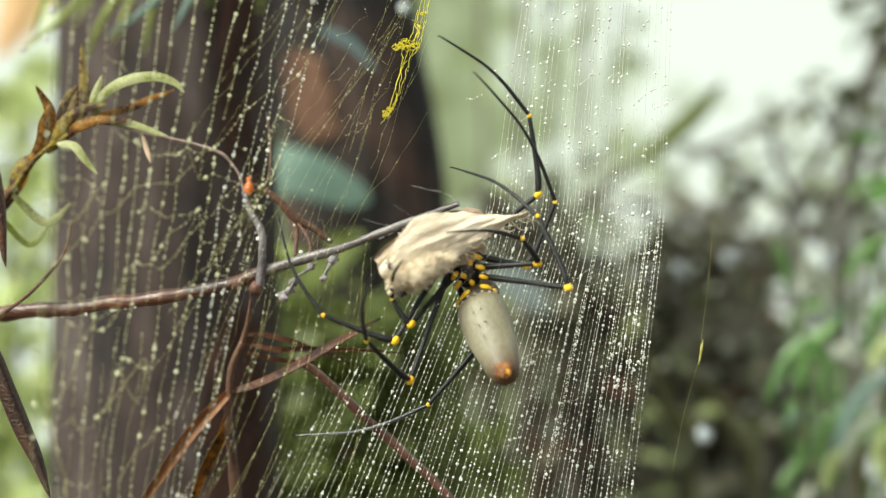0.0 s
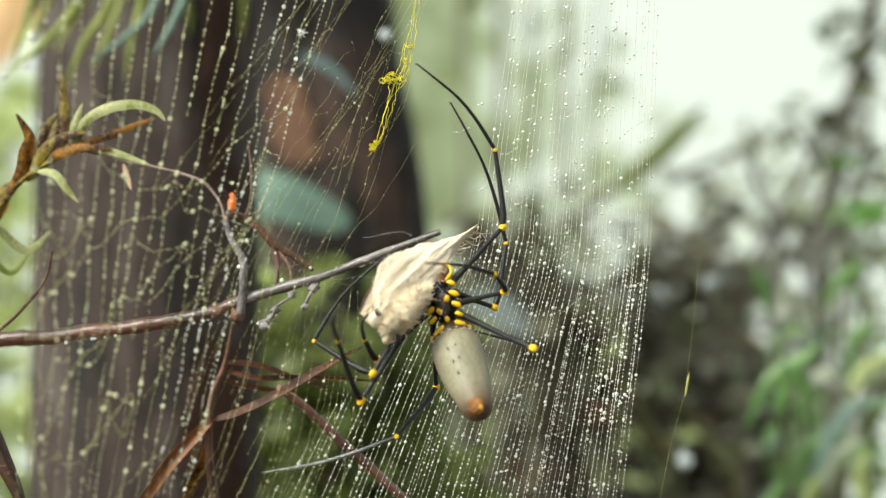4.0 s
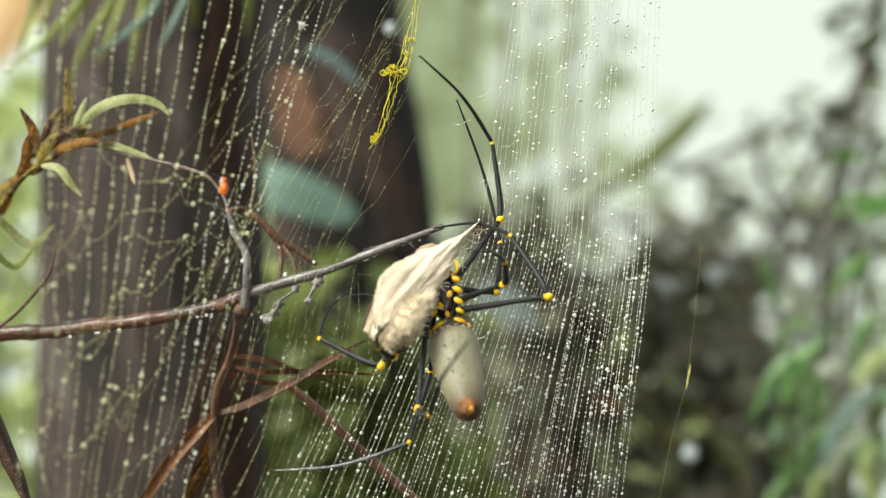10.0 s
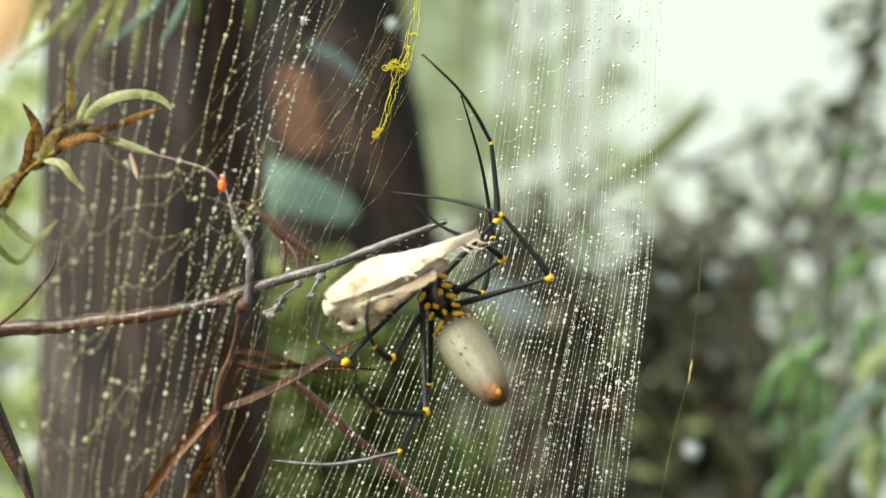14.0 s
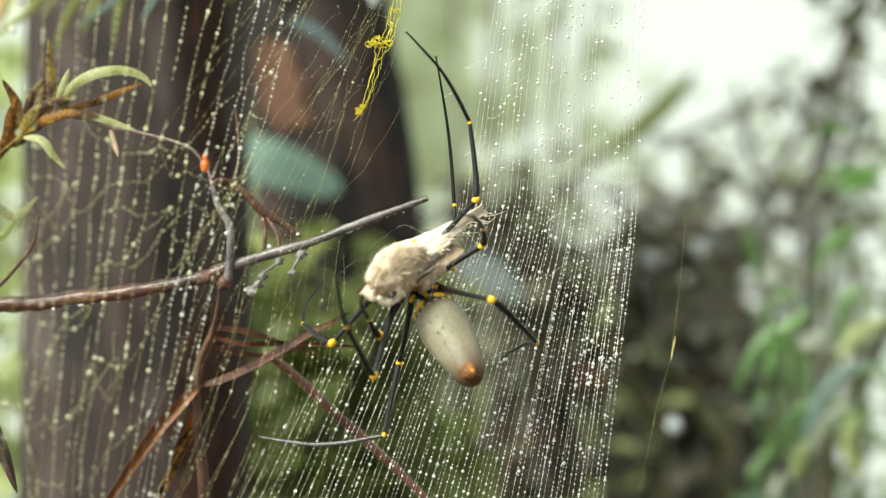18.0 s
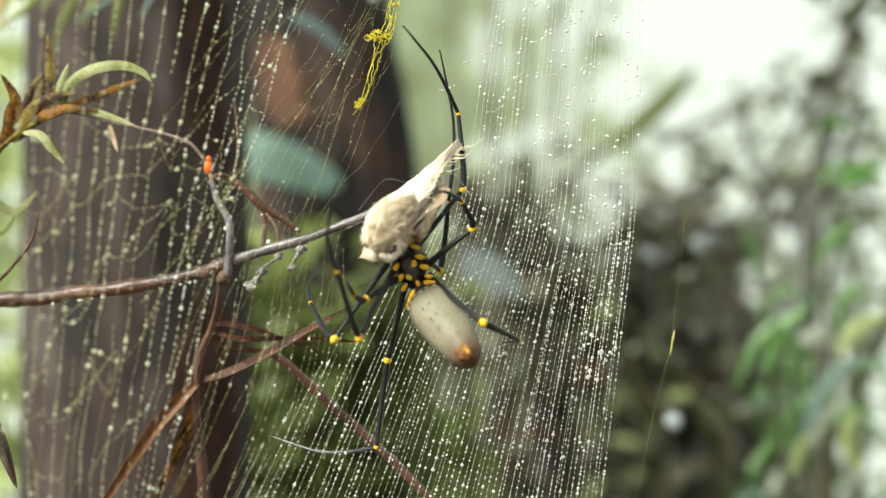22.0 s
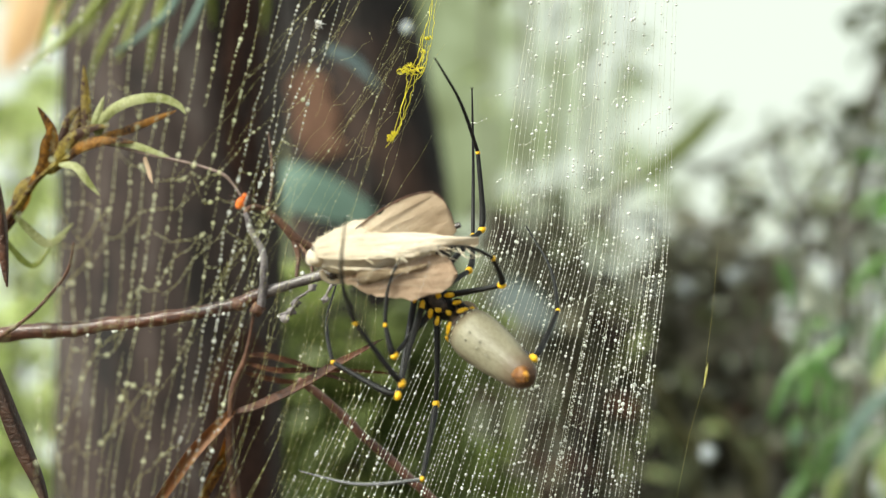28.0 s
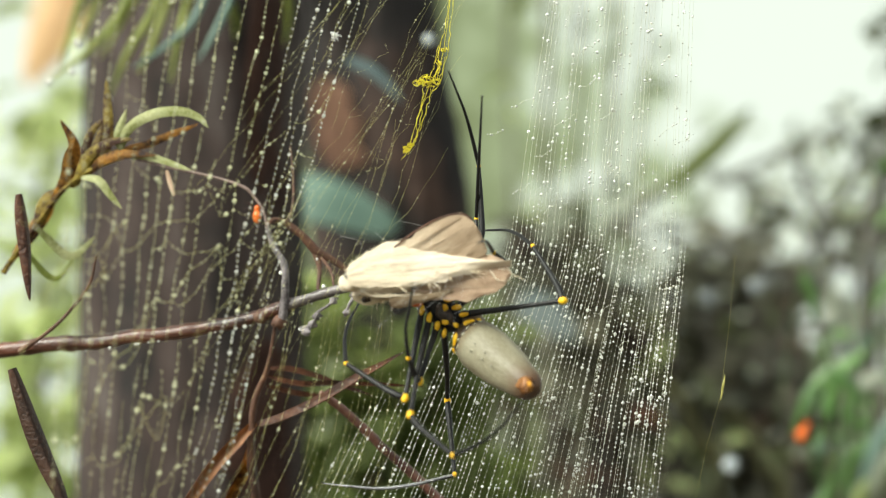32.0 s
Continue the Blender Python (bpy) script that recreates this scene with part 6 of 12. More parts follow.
    walk(abdomen, keyed([
        (0, 0, 0.5, -7.8, -139.63, 3.067, 180), (0.5, 0, 0.5, -7.771, -136.65, 2.897, 180), (1, -0, 0.5, -7.8, -133.91, 2.223, 180), (1.5, -0, 0.5, -7.799, -136.23, -1.547, 180),
        (2, -0, 0.5, -7.8, -138.6, -5.114, 180), (2.5, 0, 0.5, -7.782, -137, 0.782, 180), (3, 0, 0.5, -7.8, -136.28, 7.054, 180), (3.5, -0, 0.5, -7.782, -136.77, 6.64, 180),
        (4, 0, 0.5, -7.75, -138.09, 5.73, 180), (4.5, -0, 0.5, -7.734, -139.98, 4.802, 180), (5, -0, 0.5, -7.75, -142.03, 4.127, 180), (5.5, -0, 0.5, -7.782, -143.71, 3.755, 180),
        (6, -0, 0.5, -7.8, -144.4, 3.636, 180), (6.5, -0, 0.5, -7.748, -141.71, 8.079, 180), (7, 0, 0.5, -7.8, -140.11, 13.19, 180), (7.5, 0, 0.5, -7.758, -139.57, 8.008, 180),
        (8, 0, 0.5, -7.8, -140.11, 2.826, 180), (8.5, 0, 0.5, -7.751, -137.86, 8.069, 180), (9, 0, 0.5, -7.8, -136.85, 13.925, 180), (9.5, 0, 0.5, -7.766, -138.01, 10.288, 180),
        (10, 0, 0.5, -7.8, -139.85, 7.064, 180), (10.5, 0, 0.5, -7.579, -137.1, 10.656, 180), (11, 0, 0.5, -7.8, -137.1, 15.022, 180), (11.5, 0, 0.5, -7.726, -137.02, 11.725, 180),
        (12, 0, 0.5, -7.8, -138.02, 8.593, 180), (12.5, -0, 0.5, -7.798, -138.8, 9.282, 180), (13, -0, 0.5, -7.8, -139.62, 9.924, 180), (13.5, -0, 0.5, -7.795, -139.43, 9.822, 180),
        (14, 0, 0.5, -7.8, -139.28, 9.729, 180), (14.5, 0, 0.5, -7.8, -139.49, 9.376, 180), (15, 0, 0.5, -7.8, -140.02, 8.506, 180), (15.5, 0, 0.5, -7.799, -140.72, 7.401, 180),
        (16, -0, 0.5, -7.8, -141.44, 6.324, 180), (16.5, -0, 0.5, -7.8, -142, 5.515, 180), (17, 0, 0.5, -7.8, -142.23, 5.196, 180), (17.5, -0, 0.5, -7.798, -138.78, 5.329, 180),
        (18, 0, 0.5, -7.8, -135.35, 5.629, 180), (18.5, -0, 0.5, -7.771, -136.96, 0.876, 180), (19, -0, 0.5, -7.8, -139.35, -3.268, 180), (19.5, 0, 0.5, -7.788, -137.26, 2.912, 180),
        (20, -0, 0.5, -7.8, -136, 9.611, 180), (20.5, 0, 0.5, -7.775, -137.55, 4.845, 180), (21, 0, 0.5, -7.8, -139.81, 0.629, 180), (21.5, 0, 0.5, -7.766, -135.73, 6.271, 180),
        (22, -0, 0.5, -7.8, -132.84, 13.291, 180), (22.5, -0, 0.5, -7.8, -133.85, 9.639, 180), (23, -0, 0.5, -7.8, -134.98, 6.129, 180), (23.5, -0, 0.5, -7.74, -135.68, 11.704, 180),
        (24, -0, 0.5, -7.8, -137.73, 16.701, 180), (24.5, -0, 0.5, -7.796, -137.05, 13.916, 180), (25, 0, 0.5, -7.8, -136.56, 11.041, 180), (25.5, 0, 0.5, -7.793, -136.94, 10.9, 180),
        (26, 0, 0.5, -7.781, -137.9, 10.512, 180), (26.5, 0, 0.5, -7.775, -139.17, 9.944, 180), (27, -0, 0.5, -7.781, -140.46, 9.314, 180), (27.5, -0, 0.5, -7.793, -141.47, 8.793, 180),
        (28, 0, 0.5, -7.8, -141.88, 8.577, 180), (28.5, 0, 0.5, -7.766, -140.21, 2.996, 180), (29, 0, 0.5, -7.8, -139.62, -2.949, 180), (29.5, 0, 0.5, -7.651, -139.82, -1.627, 180),
        (30, 0, 0.5, -7.8, -141.35, -0.618, 180), (30.5, 0, 0.5, -7.743, -140.49, 2.619, 180), (31, 0, 0.5, -7.8, -139.75, 5.769, 180), (31.5, -0, 0.5, -7.798, -139.6, 7.223, 180),
        (32, 0, 0.5, -7.8, -139.5, 8.687, 180)]))
    walk(legs[0][0], keyed([
        (0, 4.7, -1, 6.4, 0, 69.263, 0), (0.5, 4.7, -1, 6.4, -4.804, 59.646, 0.934), (1, 4.7, -1, 6.4, -8.947, 50.184, 2.917), (1.5, 4.7, -1, 6.4, -10.244, 51.193, 2.648),
        (2, 4.7, -1, 6.4, -11.58, 52.189, 2.338), (2.5, 4.7, -1, 6.4, -15.874, 57.393, 0.134), (3, 4.7, -1, 6.4, -21.394, 62.379, -3.214), (3.5, 4.7, -1, 6.4, -21.088, 61.014, -2.096),
        (4, 4.7, -1, 6.4, -20.652, 57.613, 0.444), (4.5, 4.7, -1, 6.4, -20.662, 53.252, 3.341), (5, 4.7, -1, 6.4, -21.193, 49.012, 5.924), (5.5, 4.7, -1, 6.4, -21.898, 45.863, 7.761),
        (6, 4.7, -1, 6.4, -22.246, 44.637, 8.468), (6.5, 4.7, -1, 6.4, -25.404, 52.319, 3.358), (7, 4.7, -1, 6.4, -31.269, 59.742, -3.793), (7.5, 4.7, -1, 6.4, -21.055, 52.214, 2.805),
        (8, 4.7, -1, 6.4, -13.875, 43.862, 6.73), (8.5, 4.7, -1, 6.4, -18.606, 50.362, 3.95), (9, 4.7, -1, 6.4, -24.854, 56.424, -0.098), (9.5, 4.7, -1, 6.4, -21.35, 50.938, 3.85),
        (10, 4.7, -1, 6.4, -18.999, 45.319, 6.941), (10.5, 4.7, -1, 6.4, -18.443, 58.823, -0.477), (11, 4.7, -1, 6.4, -26.078, 72.898, -14.459), (11.5, 4.7, -1, 6.4, -19.139, 65.307, -5.621),
        (12, 4.7, -1, 6.4, -16.239, 57.594, -0.481), (12.5, 4.7, -1, 6.4, -18.447, 60.593, -2.304), (13, 4.7, -1, 6.4, -21.124, 63.543, -4.569), (13.5, 4.7, -1, 6.4, -24.19, 65.812, -6.783),
        (14, 4.7, -1, 6.4, -27.79, 68.002, -9.505), (14.5, 4.7, -1, 6.4, -28.421, 68.198, -9.786), (15, 4.7, -1, 6.4, -30.034, 68.685, -10.527),
        (15.5, 4.7, -1, 6.4, -32.214, 69.309, -11.579), (16, 4.7, -1, 6.4, -34.494, 69.923, -12.738), (16.5, 4.7, -1, 6.4, -36.323, 70.386, -13.708),
        (17, 4.7, -1, 6.4, -37.073, 70.569, -14.116), (17.5, 4.7, -1, 6.4, -30.655, 69.164, -11.378), (18, 4.7, -1, 6.4, -24.851, 67.723, -9.315), (18.5, 4.7, -1, 6.4, -23.969, 62.84, -4.02),
        (19, 4.7, -1, 6.4, -24.373, 58.173, 0.231), (19.5, 4.7, -1, 6.4, -25.043, 59.484, -0.934), (20, 4.7, -1, 6.4, -25.807, 60.802, -2.192), (20.5, 4.7, -1, 6.4, -24.856, 56.788, 1.473),
        (21, 4.7, -1, 6.4, -24.657, 52.899, 4.586), (21.5, 4.7, -1, 6.4, -26.438, 57.811, 0.459), (22, 4.7, -1, 6.4, -29.671, 62.727, -4.819), (22.5, 4.7, -1, 6.4, -31.969, 60.364, -1.86),
        (23, 4.7, -1, 6.4, -34.352, 58.066, 1.073), (23.5, 4.7, -1, 6.4, -47.262, 63.526, -8.564), (24, 4.7, -1, 6.4, -64.068, 67.195, -21.39), (24.5, 4.7, -1, 6.4, -64.104, 67.138, -21.089),
        (25, 4.7, -1, 6.4, -64.158, 67.09, -20.833), (25.5, 4.7, -1, 6.4, -65.164, 67.428, -22.679), (26, 4.7, -1, 6.4, -68.036, 68.235, -27.617),
        (26.5, 4.7, -1, 6.4, -72.551, 69.163, -34.744), (27, 4.7, -1, 6.4, -77.935, 69.893, -42.657), (27.5, 4.7, -1, 6.4, -82.604, 70.277, -49.218),
        (28, 4.7, -1, 6.4, -84.579, 70.38, -51.937), (28.5, 4.7, -1, 6.4, -68.315, 69.042, -36.041), (29, 4.7, -1, 6.4, -55.046, 66.314, -22.769),
        (29.5, 4.7, -1, 6.4, -66.675, 71.988, -50.784), (30, 4.7, -1, 6.4, -96.425, 74.067, -96.18), (30.5, 4.7, -1, 6.4, -74.472, 73.105, -55.252),
        (31, 4.7, -1, 6.4, -64.819, 69.566, -26.095), (31.5, 4.7, -1, 6.4, -68.362, 70.077, -29.517), (32, 4.7, -1, 6.4, -72.077, 70.51, -33.089)]))
    walk(legs[0][1], keyed([
        (0, 30.988, -1, 16.353, 11.558, 0, 90), (0.5, 28.829, 1.748, 20.555, 6.188, 2.513, 95.032), (1, 25.778, 4.451, 24.18, 1.349, 5.921, 99.642),
        (1.5, 26.001, 4.989, 23.735, 3.479, 4.773, 101.95), (2, 26.207, 5.525, 23.282, 5.519, 3.464, 104.27), (2.5, 27.458, 6.742, 20.97, 8.814, -0.563, 109.13),
        (3, 28.428, 7.937, 18.534, 11.508, -4.963, 113.02), (3.5, 27.996, 8.268, 19.109, 10.629, -4.215, 113.83), (4, 26.834, 9.086, 20.489, 8.513, -2.242, 115.8),
        (4.5, 25.161, 10.13, 22.136, 5.953, 0.527, 118.19), (5, 23.328, 11.149, 23.59, 3.629, 3.492, 120.41), (5.5, 21.83, 11.915, 24.562, 2.018, 5.882, 122.01),
        (6, 21.213, 12.217, 24.913, 1.419, 6.861, 122.63), (6.5, 24.054, 12.215, 21.921, 5.707, 0.073, 124.28), (7, 26.372, 12.186, 18.506, 9.749, -6.802, 124.58),
        (7.5, 24.913, 10.101, 22.473, 4.368, -2.587, 120.58), (8, 22.689, 7.91, 26.075, -1.548, 0.743, 115.62), (8.5, 24.549, 9.36, 23.394, 7.08, 1.128, 116.71),
        (9, 25.97, 10.778, 20.506, 15.702, 1.145, 118.31), (9.5, 24.295, 10.575, 22.898, 10.016, 3.91, 117.73), (10, 22.353, 10.368, 25.088, 4.261, 6.572, 116.89),
        (10.5, 27.587, 7.703, 20.204, 16.762, 4.287, 108.4), (11, 31.152, 4.94, 13.825, 29.812, 5.874, 101.04), (11.5, 29.614, 5.808, 17.494, 22.202, 7.568, 102.01),
        (12, 27.55, 6.669, 20.863, 14.667, 9.618, 102.72), (12.5, 28.268, 6.954, 19.493, 14.601, 1.923, 107.64), (13, 28.906, 7.228, 18.082, 13.323, -5.267, 111.19),
        (13.5, 29.286, 7.675, 16.906, 16.221, -6.817, 112.2), (14, 29.604, 8.118, 15.715, 19.072, -8.486, 113.11), (14.5, 29.593, 8.283, 15.581, 19.214, -7.811, 113.17),
        (15, 29.559, 8.69, 15.246, 19.561, -6.133, 113.34), (15.5, 29.503, 9.214, 14.803, 19.998, -3.969, 113.63), (16, 29.434, 9.729, 14.353, 20.428, -1.825, 113.99),
        (16.5, 29.371, 10.12, 14.002, 20.76, -0.19, 114.32), (17, 29.344, 10.275, 13.861, 20.893, 0.46, 114.46), (17.5, 29.683, 8.592, 15.001, 21.593, -0.754, 111.25),
        (18, 29.903, 6.837, 16.069, 22.474, -1.861, 107.96), (18.5, 28.297, 8.789, 18.125, 17.853, 0.031, 112.52), (19, 26.407, 10.687, 19.902, 13.676, 2.613, 116.87),
        (19.5, 26.83, 10.539, 19.331, 17.515, 1.17, 116.93), (20, 27.242, 10.383, 18.745, 21.352, -0.271, 116.92), (20.5, 25.728, 11.36, 20.37, 17.125, 0.339, 120.25),
        (21, 24.072, 12.318, 21.81, 13.056, 1.458, 123.55), (21.5, 25.9, 11.685, 19.808, 17.401, -1.493, 121.7), (22, 27.501, 11.042, 17.591, 21.953, -4.157, 119.65),
        (22.5, 25.899, 13.202, 18.191, 18.458, -10.487, 128.73), (23, 24.094, 15.227, 18.675, 13.659, -15.452, 137.63), (23.5, 24.66, 16.872, 14.904, 17.264, -20.755, 138.75),
        (24, 24.47, 18.405, 11.164, 20.786, -26.21, 139.32), (24.5, 24.353, 18.523, 11.169, 22.46, -22.648, 138.93), (25, 24.245, 18.63, 11.17, 24.03, -18.983, 138.52),
        (25.5, 24.595, 18.334, 10.932, 24.523, -19.559, 137.51), (26, 25.436, 17.573, 10.298, 25.868, -20.95, 134.92), (26.5, 26.455, 16.545, 9.398, 27.856, -22.637, 131.45),
        (27, 27.384, 15.477, 8.42, 30.104, -24.159, 127.84), (27.5, 28.032, 14.628, 7.621, 32.001, -25.201, 124.99), (28, 28.274, 14.283, 7.292, 32.799, -25.583, 123.83),
        (28.5, 27.911, 14.414, 10.115, 28.273, -23.884, 126.97), (29, 27.215, 14.536, 12.869, 23.943, -21.934, 130.07), (29.5, 31.39, 7.119, 9.841, 45.234, -2.466, 113.1),
        (30, 32.796, -1, 5.537, 56.028, 25.465, 108.05), (30.5, 31.057, 8.521, 8.587, 48.594, -0.415, 109.89), (31, 25.954, 16.915, 10.575, 32.064, -23.816, 122.81),
        (31.5, 26.053, 16.936, 9.932, 30.271, -28.735, 134.01), (32, 26.133, 16.956, 9.286, 33.983, -27.305, 133.01)]))
    walk(legs[0][2], keyed([
        (0, 36.487, -1, 43.24, -33.981, -3.827, 109.09), (0.5, 31.671, 3.199, 47.812, -35.776, 1.536, 103.81), (1, 25.941, 7.35, 51.47, -38.471, 5.968, 97.455),
        (1.5, 27.158, 7.564, 51.033, -35.917, 5.058, 96.94), (2, 28.358, 7.776, 50.548, -33.356, 4.193, 96.338), (2.5, 31.518, 7.868, 48.088, -30.733, -0.108, 106.19),
        (3, 34.377, 7.937, 45.325, -29.929, -5.379, 115.09), (3.5, 33.427, 8.5, 46.009, -31.099, -4.665, 116.26), (4, 30.954, 9.898, 47.609, -33.953, -2.723, 119.04),
        (4.5, 27.55, 11.695, 49.43, -37.494, 0.094, 122.33), (5, 23.982, 13.467, 50.928, -40.83, 3.174, 125.25), (5.5, 21.16, 14.811, 51.844, -43.254, 5.675, 127.25),
        (6, 20.019, 15.344, 52.152, -44.19, 6.699, 127.99), (6.5, 26.29, 13.781, 49.228, -38.344, -0.15, 126.5), (7, 32.016, 12.186, 45.364, -32.066, -6.688, 123.92),
        (7.5, 27.34, 10.101, 49.809, -36.892, -2.718, 122.31), (8, 21.866, 7.91, 53.507, -41.972, 0.866, 120.27), (8.5, 27.329, 11.36, 50.624, -36.141, 0.072, 125.14),
        (9, 32.259, 14.765, 46.92, -30.813, -2.025, 129.58), (9.5, 27.662, 14.427, 49.86, -35.91, 1.417, 131.35), (10, 22.755, 14.083, 52.276, -40.827, 5.15, 132.86),
        (10.5, 34.477, 12.064, 46.408, -32.374, -5.147, 139.16), (11, 44.076, 9.945, 37.512, -26.112, -17.244, 143.21), (11.5, 39.061, 11.24, 42.681, -29.443, -9.388, 142.36),
        (12, 33.352, 12.525, 47.04, -33.091, -1.74, 140.8), (12.5, 34.591, 9.899, 46.035, -32.162, -5.302, 135.66), (13, 35.689, 7.228, 44.674, -30.746, -9.218, 129.51),
        (13.5, 37.566, 7.675, 43.071, -28.877, -11.199, 128.73), (14, 39.354, 8.118, 41.368, -26.954, -13.133, 127.87), (14.5, 39.282, 8.598, 41.256, -27.072, -12.668, 128.4),
        (15, 39.09, 9.794, 40.957, -27.335, -11.512, 129.68), (15.5, 38.817, 11.34, 40.53, -27.611, -10.026, 131.29), (16, 38.518, 12.876, 40.058, -27.817, -8.561, 132.84),
        (16.5, 38.271, 14.048, 39.664, -27.931, -7.447, 133.99), (17, 38.167, 14.515, 39.499, -27.967, -7.005, 134.44), (17.5, 39.217, 11.939, 40.517, -27.642, -10.029, 135.87),
        (18, 40.137, 9.288, 41.415, -27.455, -13.031, 137.35), (18.5, 36.064, 12.024, 44.247, -31.227, -8.393, 139.88), (19, 31.646, 14.704, 46.54, -34.638, -3.548, 141.97),
        (19.5, 33.952, 14.757, 45.497, -32.037, -6.519, 141.81), (20, 36.206, 14.8, 44.305, -29.41, -9.484, 141.53), (20.5, 32.63, 15.565, 46.597, -33.495, -6.279, 142.27),
        (21, 28.863, 16.312, 48.536, -37.503, -3.018, 142.87), (21.5, 33.241, 15.418, 45.987, -35.667, -8.383, 144.88), (22, 37.33, 14.513, 42.978, -34.187, -13.917, 146.57),
        (22.5, 35.641, 14.941, 43.789, -35.863, -16.341, 149.44), (23, 33.711, 15.227, 44.379, -37.849, -18.401, 152.77), (23.5, 37.012, 16.872, 39.411, -34.597, -24.404, 154.18),
        (24, 39.412, 18.405, 34.184, -31.782, -30.575, 155.53), (24.5, 38.604, 20.011, 34.576, -33.613, -28.172, 156.99), (25, 37.756, 21.603, 34.872, -35.27, -25.777, 158.24),
        (25.5, 38.452, 21.086, 34.459, -34.273, -26.526, 157.46), (26, 40.149, 19.776, 33.36, -31.649, -28.37, 155.35), (26.5, 42.249, 18.034, 31.793, -27.928, -30.673, 152.24),
        (27, 44.215, 16.249, 30.082, -23.804, -32.823, 148.65), (27.5, 45.629, 14.849, 28.679, -20.324, -34.329, 145.52), (28, 46.169, 14.283, 28.099, -18.851, -34.886, 144.16),
        (28.5, 44.182, 14.414, 32.215, -21.486, -30.872, 144.29), (29, 41.769, 14.536, 36.136, -24.149, -26.915, 144.25), (29.5, 49.639, 13.999, 29.15, -24.037, -34.606, 153.75),
        (30, 52.393, 12.32, 19.382, -24.645, -44.625, 159.42), (30.5, 50.458, 15.401, 26.737, -25.021, -40.027, 157.31), (31, 43.287, 16.915, 31.852, -24.984, -36.158, 153.77),
        (31.5, 43.92, 18.353, 30.715, -25.701, -37.001, 155.44), (32, 44.471, 19.785, 29.507, -26.351, -37.928, 156.9)]))
